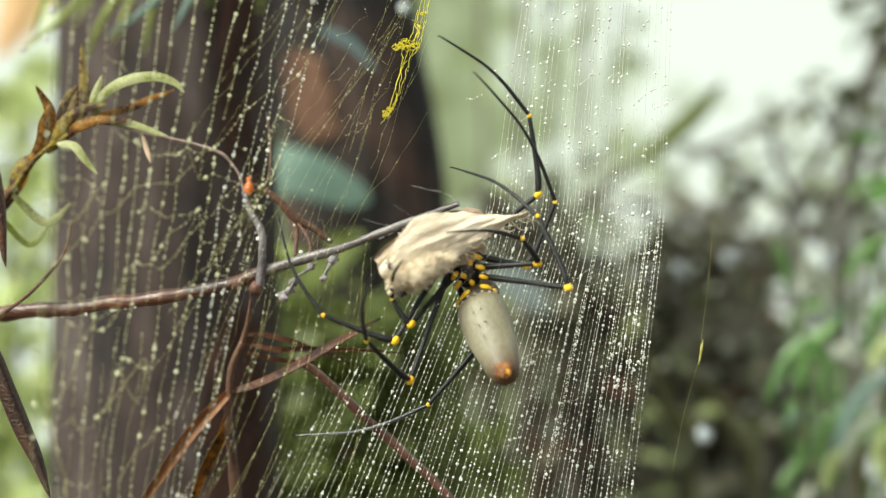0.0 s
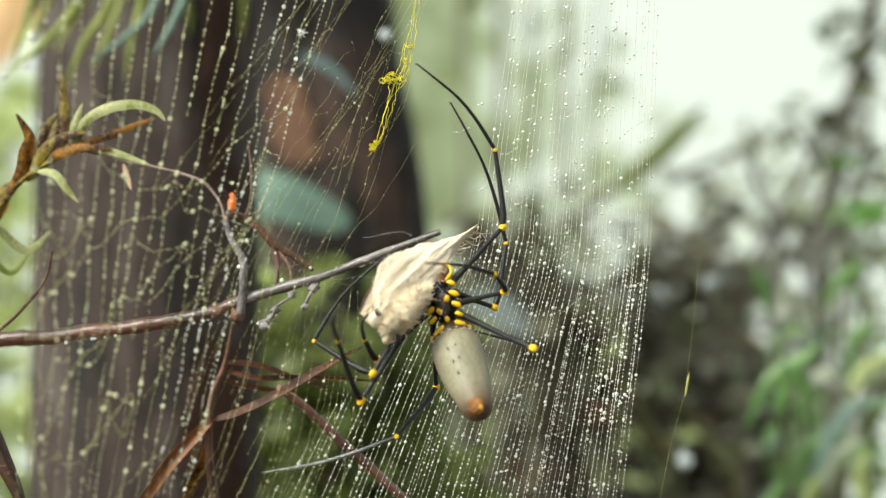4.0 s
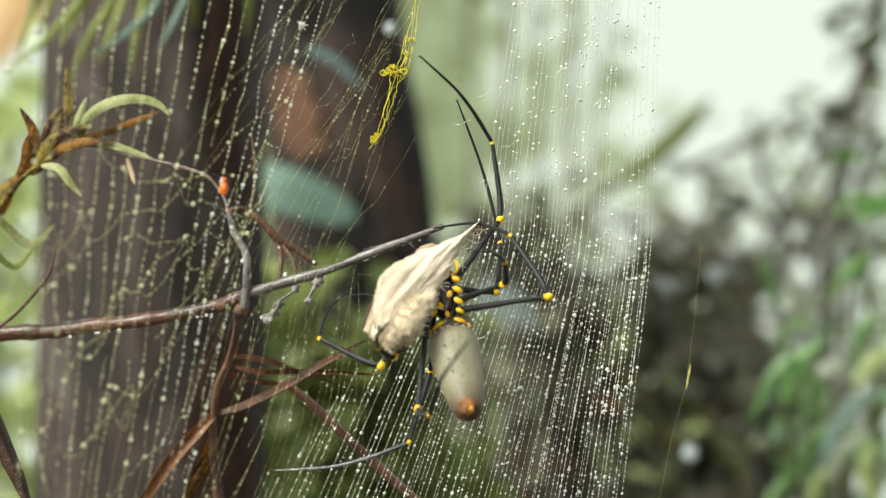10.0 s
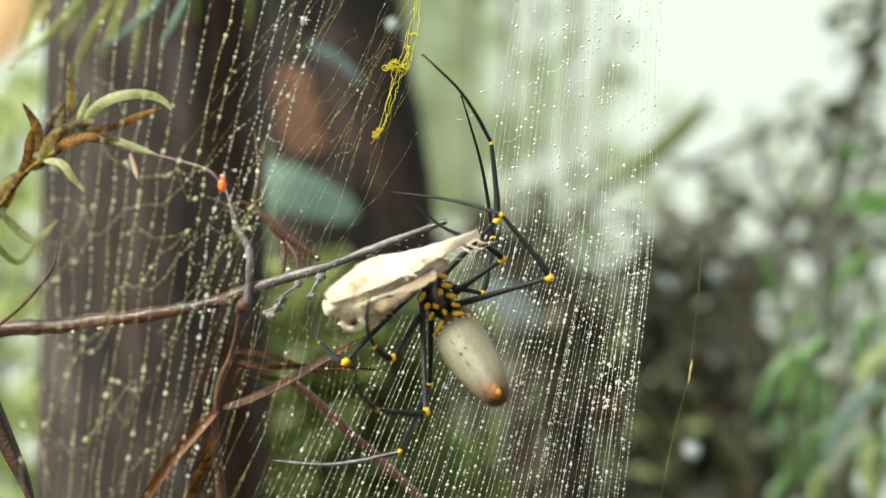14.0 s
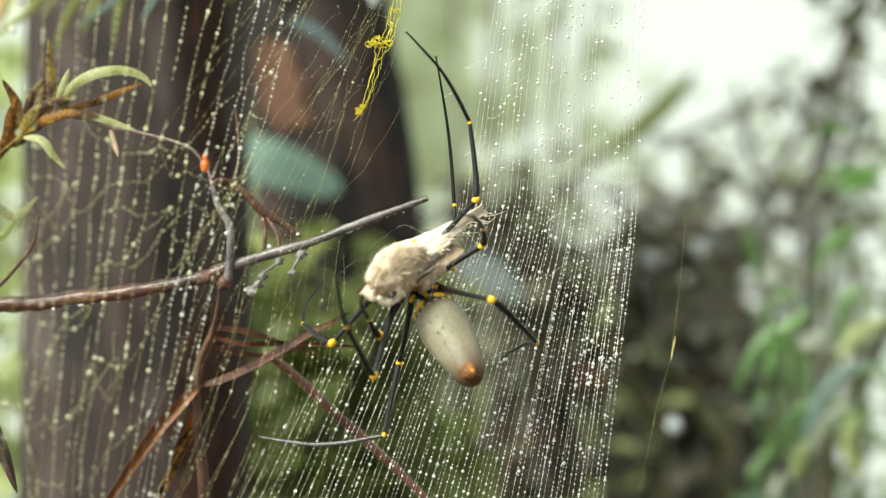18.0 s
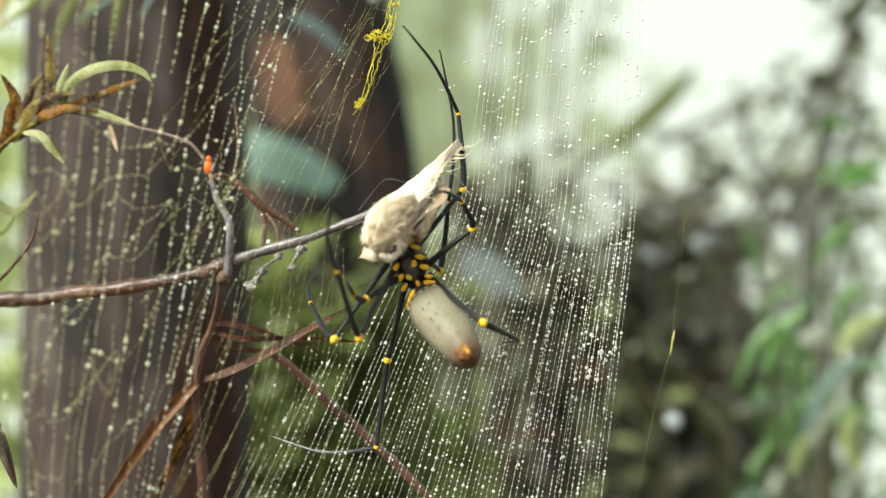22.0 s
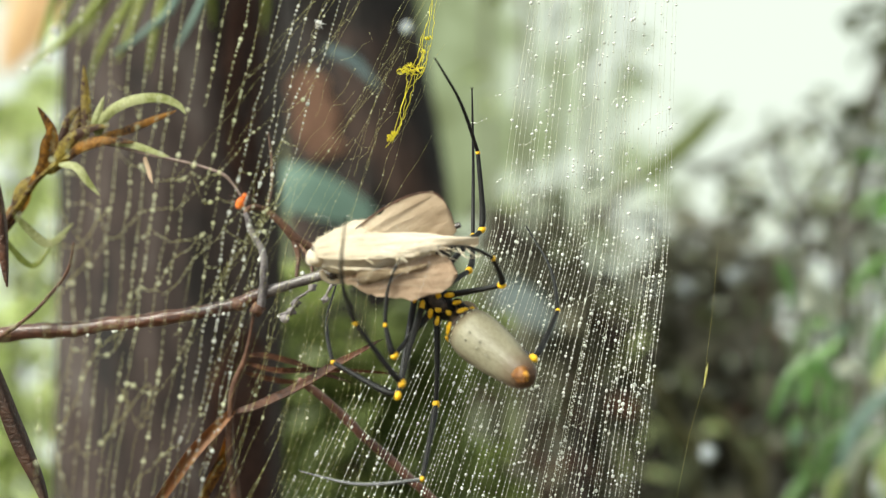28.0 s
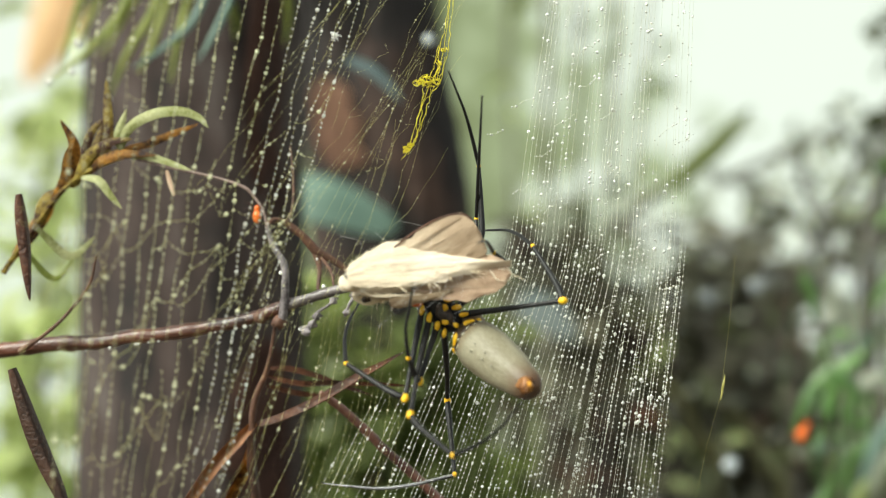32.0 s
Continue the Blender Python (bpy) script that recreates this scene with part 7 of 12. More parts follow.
    walk(legs[1][0], keyed([
        (0, 4.7, -1, 2.8, 180, 61.333, 180), (0.5, 4.7, -1, 2.8, 180, 67.989, 180), (1, 4.7, -1, 2.8, 180, 74.645, 180), (1.5, 4.7, -1, 2.8, 173.52, 69.913, -179.12),
        (2, 4.7, -1, 2.8, 168.02, 65.27, -177.14), (2.5, 4.7, -1, 2.8, 165.79, 59.734, -174.35), (3, 4.7, -1, 2.8, 163.19, 54.461, -171.66), (3.5, 4.7, -1, 2.8, 161.53, 55.213, -172.08),
        (4, 4.7, -1, 2.8, 157.24, 56.983, -173.27), (4.5, 4.7, -1, 2.8, 151.36, 59.006, -175.11), (5, 4.7, -1, 2.8, 145.23, 60.659, -177.14), (5.5, 4.7, -1, 2.8, 140.48, 61.659, -178.71),
        (6, 4.7, -1, 2.8, 138.59, 61.992, -179.31), (6.5, 4.7, -1, 2.8, 146.53, 57.638, -172.69), (7, 4.7, -1, 2.8, 152.51, 52.636, -167.54), (7.5, 4.7, -1, 2.8, 142.12, 62.684, -179.54),
        (8, 4.7, -1, 2.8, 119.96, 70.557, 157.98), (8.5, 4.7, -1, 2.8, 133.56, 66.507, 172.71), (9, 4.7, -1, 2.8, 142, 61.579, -177.1), (9.5, 4.7, -1, 2.8, 134.1, 66.385, 173.08),
        (10, 4.7, -1, 2.8, 121.42, 70.417, 159.01), (10.5, 4.7, -1, 2.8, 142.95, 62.599, -179.61), (11, 4.7, -1, 2.8, 152.85, 52.615, -167.98), (11.5, 4.7, -1, 2.8, 145.33, 56.632, -172.13),
        (12, 4.7, -1, 2.8, 137.08, 59.636, -176.7), (12.5, 4.7, -1, 2.8, 140.24, 59.569, -176.59), (13, 4.7, -1, 2.8, 143.5, 59.43, -176.37), (13.5, 4.7, -1, 2.8, 144.73, 57.33, -173.47),
        (14, 4.7, -1, 2.8, 145.59, 55.249, -170.86), (14.5, 4.7, -1, 2.8, 145.82, 54.899, -170.45), (15, 4.7, -1, 2.8, 146.38, 54.018, -169.43), (15.5, 4.7, -1, 2.8, 147.07, 52.862, -168.15),
        (16, 4.7, -1, 2.8, 147.7, 51.695, -166.93), (16.5, 4.7, -1, 2.8, 148.16, 50.791, -166.03), (17, 4.7, -1, 2.8, 148.34, 50.428, -165.68), (17.5, 4.7, -1, 2.8, 136.02, 54.844, -171.32),
        (18, 4.7, -1, 2.8, 121.43, 58.524, -179.66), (18.5, 4.7, -1, 2.8, 136.13, 59.2, 178.72), (19, 4.7, -1, 2.8, 149.03, 61.55, 175.08), (19.5, 4.7, -1, 2.8, 143.95, 57.754, -179.95),
        (20, 4.7, -1, 2.8, 138.07, 54.704, -175.51), (20.5, 4.7, -1, 2.8, 119.57, 57.008, 179.39), (21, 4.7, -1, 2.8, 102.63, 57.617, 176.47), (21.5, 4.7, -1, 2.8, 119.68, 54.858, -170.75),
        (22, 4.7, -1, 2.8, 133.83, 49.66, -159.42), (22.5, 4.7, -1, 2.8, 118.46, 55.028, -171.41), (23, 4.7, -1, 2.8, 99.606, 58.002, 173.07), (23.5, 4.7, -1, 2.8, 119.87, 54.095, -167.62),
        (24, 4.7, -1, 2.8, 133.48, 46.743, -152.23), (24.5, 4.7, -1, 2.8, 132.22, 48.97, -155.81), (25, 4.7, -1, 2.8, 130.44, 51.173, -159.71), (25.5, 4.7, -1, 2.8, 129.36, 52.406, -162.09),
        (26, 4.7, -1, 2.8, 126.4, 55.307, -168.41), (26.5, 4.7, -1, 2.8, 122.02, 58.659, -177.43), (27, 4.7, -1, 2.8, 116.99, 61.482, 172.59), (27.5, 4.7, -1, 2.8, 112.7, 63.266, 164.3),
        (28, 4.7, -1, 2.8, 110.9, 63.88, 160.85), (28.5, 4.7, -1, 2.8, 102.08, 64.977, 152.28), (29, 4.7, -1, 2.8, 92.616, 65.458, 143.41), (29.5, 4.7, -1, 2.8, 109.59, 64.98, 149.21),
        (30, 4.7, -1, 2.8, 130.45, 62.379, 159.33), (30.5, 4.7, -1, 2.8, 116.18, 63.91, 154.18), (31, 4.7, -1, 2.8, 103.86, 64.39, 151.16), (31.5, 4.7, -1, 2.8, 102.72, 64.279, 152.24),
        (32, 4.7, -1, 2.8, 101.44, 64.194, 153.16)]))
    walk(legs[1][1], keyed([
        (0, 19.636, -1, -5.366, 42.68, 0, 90), (0.5, 20.481, -1, -3.58, 32.669, 5.094, 92.065), (1, 21.115, -1, -1.708, 22.618, 10.45, 92.903),
        (1.5, 20.554, 1.164, -3.009, 21.811, 5.172, 99.655), (2, 19.629, 3.283, -4.166, 20.104, 0.414, 106.19), (2.5, 18.472, 4.56, -5.517, 26.524, 0.647, 112.35),
        (3, 17.105, 5.795, -6.671, 33.064, -0.4, 118.44), (3.5, 17.09, 6.168, -6.412, 32.309, 0.076, 120.1), (4, 17, 7.081, -5.753, 30.634, 1.477, 124.16),
        (4.5, 16.764, 8.222, -4.893, 28.947, 3.69, 129.27), (5, 16.39, 9.303, -4.052, 27.862, 6.247, 134.15), (5.5, 16.01, 10.09, -3.433, 27.454, 8.376, 137.76),
        (6, 15.836, 10.393, -3.195, 27.397, 9.254, 139.17), (6.5, 15.402, 9.838, -4.801, 30.383, 2.704, 136.71), (7, 14.724, 9.261, -6.364, 33.996, -3.381, 133.51),
        (7.5, 16.553, 9.548, -3.366, 30.739, 1.122, 132.1), (8, 17.66, 9.667, -0.029, 27.264, 5.424, 130.37), (8.5, 16.935, 9.871, -1.876, 31.547, 1.987, 132.19),
        (9, 15.951, 10.064, -3.584, 35.621, -1.733, 133.82), (9.5, 16.949, 9.826, -1.946, 36.715, 11.883, 134.97), (10, 17.709, 9.568, -0.174, 36.815, 26.791, 134.23),
        (10.5, 16.692, 9.338, -3.452, 44.897, 11.866, 135.52), (11, 14.854, 9.103, -6.397, 52.802, -2.309, 133.37), (11.5, 14.957, 10.192, -4.901, 47.27, -1.334, 136.82),
        (12, 14.771, 11.191, -3.501, 42.126, 0.286, 140.56), (12.5, 15.314, 10.54, -3.828, 46.726, 7.616, 140.63), (13, 15.816, 9.852, -4.159, 50.822, 15.484, 141.44),
        (13.5, 15.206, 10.095, -4.702, 49.281, 6.804, 139.92), (14, 14.565, 10.329, -5.205, 47.605, -1.355, 138.23), (14.5, 14.475, 10.342, -5.298, 46.725, -1.814, 138.26),
        (15, 14.247, 10.369, -5.529, 44.516, -2.894, 138.35), (15.5, 13.947, 10.395, -5.826, 41.621, -4.167, 138.49), (16, 13.643, 10.412, -6.119, 38.705, -5.314, 138.64),
        (16.5, 13.406, 10.419, -6.342, 36.449, -6.119, 138.76), (17, 13.311, 10.42, -6.43, 35.543, -6.425, 138.81), (17.5, 12.815, 12.197, -4.253, 34.206, -10.078, 143.77),
        (18, 12.184, 13.569, -1.835, 32.507, -13.553, 148.9), (18.5, 15.502, 10.558, -3.483, 21.038, -0.041, 136.92), (19, 18.237, 6.626, -4.153, 6.007, 6.902, 122.5),
        (19.5, 16.331, 9.028, -4.543, 15.729, 0.748, 131.13), (20, 14.114, 11.149, -4.517, 23.637, -7.958, 138.41), (20.5, 11.903, 13.729, -1.775, 27.283, -8.066, 151.67),
        (21, 8.86, 15.385, 0.807, 31.844, -10.795, 164.47), (21.5, 9.125, 14.705, -2.051, 22.157, -18.961, 158.4), (22, 8.797, 13.654, -4.831, 15.611, -27.784, 149.06),
        (22.5, 9.037, 14.79, -1.85, 27.807, -18.654, 159.14), (23, 9.116, 15.37, 1.295, 43.143, -8.122, 164.18), (23.5, 8.242, 14.89, -2.171, 40.372, -15.785, 162.48),
        (24, 6.493, 13.904, -5.227, 38.278, -23.133, 159.94), (24.5, 7.404, 14.036, -4.708, 43.756, -18.051, 160.59), (25, 8.276, 14.134, -4.123, 49.205, -12.298, 161.14),
        (25.5, 8.791, 14.154, -3.785, 50.918, -11.469, 160.01), (26, 10.083, 14.09, -2.95, 55.142, -8.684, 157.22), (26.5, 11.755, 13.763, -1.895, 60.392, -2.977, 153.6),
        (27, 13.387, 13.166, -0.889, 65.047, 6.321, 149.89), (27.5, 14.597, 12.531, -0.155, 67.817, 16.942, 146.9), (28, 15.066, 12.235, 0.127, 68.611, 22.157, 145.64),
        (28.5, 15.3, 12.234, 1.293, 65.301, 24.576, 143.64), (29, 15.405, 12.231, 2.477, 61.768, 26.741, 141.57), (29.5, 17.353, 10.128, 0.386, 60.294, 12.414, 133.14),
        (30, 18.427, 7.667, -2.32, 62.212, 1.086, 122.61), (30.5, 17.424, 9.815, -0.502, 50.734, -14.429, 127.45), (31, 15.893, 11.703, 1.037, 35.988, -23.523, 136.02),
        (31.5, 15.423, 12.12, 1.173, 41.304, -22.747, 138.44), (32, 14.945, 12.515, 1.331, 46.672, -22.181, 140.81)]))
    walk(legs[1][2], keyed([
        (0, 35.986, -1, 12.365, -18.207, -12.915, 104.4), (0.5, 33.427, 1.271, 16.643, -23.615, -8.073, 112.55), (1, 30.174, 3.503, 20.187, -27.95, -1.833, 120.4),
        (1.5, 29.049, 4.657, 19.292, -25.078, -3.966, 122.04), (2, 27.545, 5.752, 18.483, -22.363, -6.027, 124.08), (2.5, 28.342, 8.88, 16.062, -18.545, -7.303, 128.52),
        (3, 28.742, 11.938, 13.541, -15.034, -9.351, 132.48), (3.5, 28.23, 12.657, 13.973, -14.805, -7.813, 132.75), (4, 26.869, 14.425, 14.993, -14.188, -3.963, 133.37),
        (4.5, 24.941, 16.662, 16.169, -13.28, 1.03, 134.06), (5, 22.861, 18.819, 17.144, -12.237, 5.982, 134.66), (5.5, 21.177, 20.418, 17.741, -11.327, 9.743, 135.07),
        (6, 20.487, 21.042, 17.94, -10.934, 11.232, 135.24), (6.5, 23.052, 19.39, 15.983, -11.019, 1.791, 138.27), (7, 25.317, 17.69, 13.598, -11.851, -7.785, 140.14),
        (7.5, 25.427, 18.115, 17.361, -11.916, 1.232, 131.92), (8, 24.764, 18.368, 21.314, -14.872, 9.578, 122.07), (8.5, 25.806, 18.874, 18.666, -12.564, 1.567, 132.88),
        (9, 26.498, 19.362, 16.013, -13.311, -7.079, 141.37), (9.5, 24.335, 22.834, 16.974, -9.755, 1.719, 148.23), (10, 21.995, 25.885, 17.062, -4.26, 9.419, 155.53),
        (10.5, 26.112, 23.946, 13.268, 2.31, -4.217, 151.25), (11, 29.223, 21.869, 8.173, 11.404, -16.473, 144.57), (11.5, 27.357, 22.851, 11.461, -1.946, -14.702, 149.61),
        (12, 24.98, 23.741, 14.387, -14.642, -11.399, 153.75), (12.5, 24.759, 25.505, 12.56, -6.159, -8.385, 155.59), (13, 24.289, 27.008, 10.525, 2.412, -6.116, 158.43),
        (13.5, 25.55, 25.282, 10.921, -5.493, -12.135, 156.28), (14, 26.717, 23.358, 11.052, -13.191, -18.625, 154.9), (14.5, 26.555, 23.097, 11.227, -12.666, -18.487, 154.89),
        (15, 26.133, 22.427, 11.648, -11.353, -18.142, 154.83), (15.5, 25.546, 21.522, 12.157, -9.638, -17.694, 154.72), (16, 24.918, 20.579, 12.622, -7.912, -17.245, 154.57),
        (16.5, 24.407, 19.83, 12.948, -6.576, -16.897, 154.43), (17, 24.196, 19.525, 13.071, -6.039, -16.757, 154.35), (17.5, 23.644, 21.072, 15.386, -5.639, -18.98, 158.18),
        (18, 22.96, 22.206, 17.938, -5.768, -21.27, 162.58), (18.5, 21.428, 16.871, 19.028, -14.464, -14.112, 177.63), (19, 18.817, 10.413, 19.659, -19.72, -3.525, -166.2),
        (19.5, 21.057, 13.557, 18.671, -8.923, -11.289, 178.85), (20, 22.821, 16.351, 17.365, 6.201, -12.532, 153.4), (20.5, 19.796, 22.034, 19.449, 4.506, -10.996, 157.55),
        (21, 15.965, 26.618, 20.933, 2.999, -9.319, 162.07), (21.5, 19.222, 20.491, 19.074, 9.082, -12.426, 143.39), (22, 21.421, 13.654, 15.72, 18.415, -10.085, 117.74),
        (22.5, 19.42, 22.874, 18.363, 14.341, -19.072, 141.96), (23, 16.006, 30.56, 18.717, 5.247, -26.001, 168.17), (23.5, 17.711, 28.284, 15.511, -5.028, -33.002, -170.82),
        (24, 18.606, 25.386, 12.185, -8.18, -39.488, -167.26), (24.5, 18.038, 27.974, 11.855, -5.616, -37.523, -170.83), (25, 17.355, 30.328, 11.273, -3.949, -35.378, -173.2),
        (25.5, 18.032, 30.715, 11.116, -3.343, -36.016, -174.33), (26, 19.664, 31.532, 10.677, -1.834, -37.569, -176.99), (26.5, 21.631, 32.271, 10.005, 0.128, -39.506, 179.8),
        (27, 23.388, 32.645, 9.225, 2.104, -41.362, 176.82), (27.5, 24.572, 32.688, 8.556, 3.642, -42.737, 174.64), (28, 25.001, 32.647, 8.273, 4.264, -43.275, 173.79),
        (28.5, 24.917, 32.364, 10.458, 4.251, -37.872, 173.1), (29, 24.59, 32.069, 12.666, 4.092, -32.475, 172.41), (29.5, 30.883, 26.327, 12.058, -15.613, -45.881, 174.9),
        (30, 36.286, 19.345, 8.922, -37.575, -57.488, 178.93), (30.5, 34.562, 18.148, 14.281, -41.335, -49.533, -178.65), (31, 31.339, 16.493, 18.931, -44.35, -41.257, -176.71),
        (31.5, 31.227, 19.383, 17.883, -42.849, -43.865, -177.89), (32, 30.874, 22.165, 16.656, -41.249, -46.367, -179.13)]))
    walk(legs[2][0], keyed([
        (0, 4.7, -1, -1, -152.32, 76.107, 180), (0.5, 4.7, -1, -1, -120.44, 81.9, -151.67), (1, 4.7, -1, -1, -61.439, 82.036, -96.72), (1.5, 4.7, -1, -1, -68.527, 82.467, -103.56),
        (2, 4.7, -1, -1, -76.357, 82.776, -111.16), (2.5, 4.7, -1, -1, -88.738, 83.013, -125.69), (3, 4.7, -1, -1, -99.808, 82.891, -138.91), (3.5, 4.7, -1, -1, -94.431, 82.968, -133.91),
        (4, 4.7, -1, -1, -81.042, 82.907, -121.47), (4.5, 4.7, -1, -1, -65.41, 82.349, -107.12), (5, 4.7, -1, -1, -52.995, 81.414, -96.044), (5.5, 4.7, -1, -1, -45.564, 80.554, -89.672),
        (6, 4.7, -1, -1, -43.026, 80.193, -87.565), (6.5, 4.7, -1, -1, -70.683, 82.784, -113.89), (7, 4.7, -1, -1, -110.28, 82.741, -152.54), (7.5, 4.7, -1, -1, -77.041, 83.025, -117.83),
        (8, 4.7, -1, -1, -49.506, 80.967, -89.101), (8.5, 4.7, -1, -1, -48.635, 81.185, -90.721), (9, 4.7, -1, -1, -46.104, 81.129, -90.325), (9.5, 4.7, -1, -1, -37.037, 79.408, -81.314),
        (10, 4.7, -1, -1, -30.47, 77.468, -74.854), (10.5, 4.7, -1, -1, -48.952, 78.259, -77.976), (11, 4.7, -1, -1, -85.687, 79.933, -98.915), (11.5, 4.7, -1, -1, -73.317, 79.911, -98.233),
        (12, 4.7, -1, -1, -68.116, 80.28, -104.36), (12.5, 4.7, -1, -1, -49.58, 77.275, -79.23), (13, 4.7, -1, -1, -40.782, 73.328, -63.677), (13.5, 4.7, -1, -1, -44.659, 73.168, -63.163),
        (14, 4.7, -1, -1, -48.729, 73.076, -62.826), (14.5, 4.7, -1, -1, -49.189, 73.346, -63.903), (15, 4.7, -1, -1, -50.462, 74.013, -66.71), (15.5, 4.7, -1, -1, -52.396, 74.853, -70.635),
        (16, 4.7, -1, -1, -54.69, 75.657, -74.91), (16.5, 4.7, -1, -1, -56.728, 76.246, -78.467), (17, 4.7, -1, -1, -57.616, 76.473, -79.96), (17.5, 4.7, -1, -1, -59.107, 76.587, -80.749),
        (18, 4.7, -1, -1, -60.66, 76.7, -81.594), (18.5, 4.7, -1, -1, -40.794, 72.158, -61.127), (19, 4.7, -1, -1, -29.601, 66.339, -49.588), (19.5, 4.7, -1, -1, -34.002, 71.348, -58.175),
        (20, 4.7, -1, -1, -42.2, 75.863, -70.665), (20.5, 4.7, -1, -1, -31.553, 71.391, -58.809), (21, 4.7, -1, -1, -25.098, 66.412, -51.366), (21.5, 4.7, -1, -1, -32.878, 68.592, -54.522),
        (22, 4.7, -1, -1, -42.233, 70.762, -59.324), (22.5, 4.7, -1, -1, -45.579, 75.261, -74.058), (23, 4.7, -1, -1, -56.269, 79.245, -96.018), (23.5, 4.7, -1, -1, -67.243, 80.479, -109.01),
        (24, 4.7, -1, -1, -78.492, 81.132, -122.21), (24.5, 4.7, -1, -1, -128.37, 78.748, -175.2), (25, 4.7, -1, -1, -149.64, 71.58, 160.83), (25.5, 4.7, -1, -1, -151.42, 71.096, 159.98),
        (26, 4.7, -1, -1, -155.67, 69.78, 158.02), (26.5, 4.7, -1, -1, -160.72, 67.858, 155.9), (27, 4.7, -1, -1, -165.24, 65.723, 154.24), (27.5, 4.7, -1, -1, -168.38, 63.955, 153.26),
        (28, 4.7, -1, -1, -169.56, 63.22, 152.94), (28.5, 4.7, -1, -1, -175.24, 72.162, 156.08), (29, 4.7, -1, -1, 177.69, 81.865, 157), (29.5, 4.7, -1, -1, 176.87, 69.922, 159.32),
        (30, 4.7, -1, -1, 176.09, 57.618, 161.03), (30.5, 4.7, -1, -1, 176.9, 69.184, 159.45), (31, 4.7, -1, -1, 177.67, 80.562, 157.39), (31.5, 4.7, -1, -1, 164.84, 83.087, 154.66),
        (32, 4.7, -1, -1, 144.14, 85.336, 144.05)]))
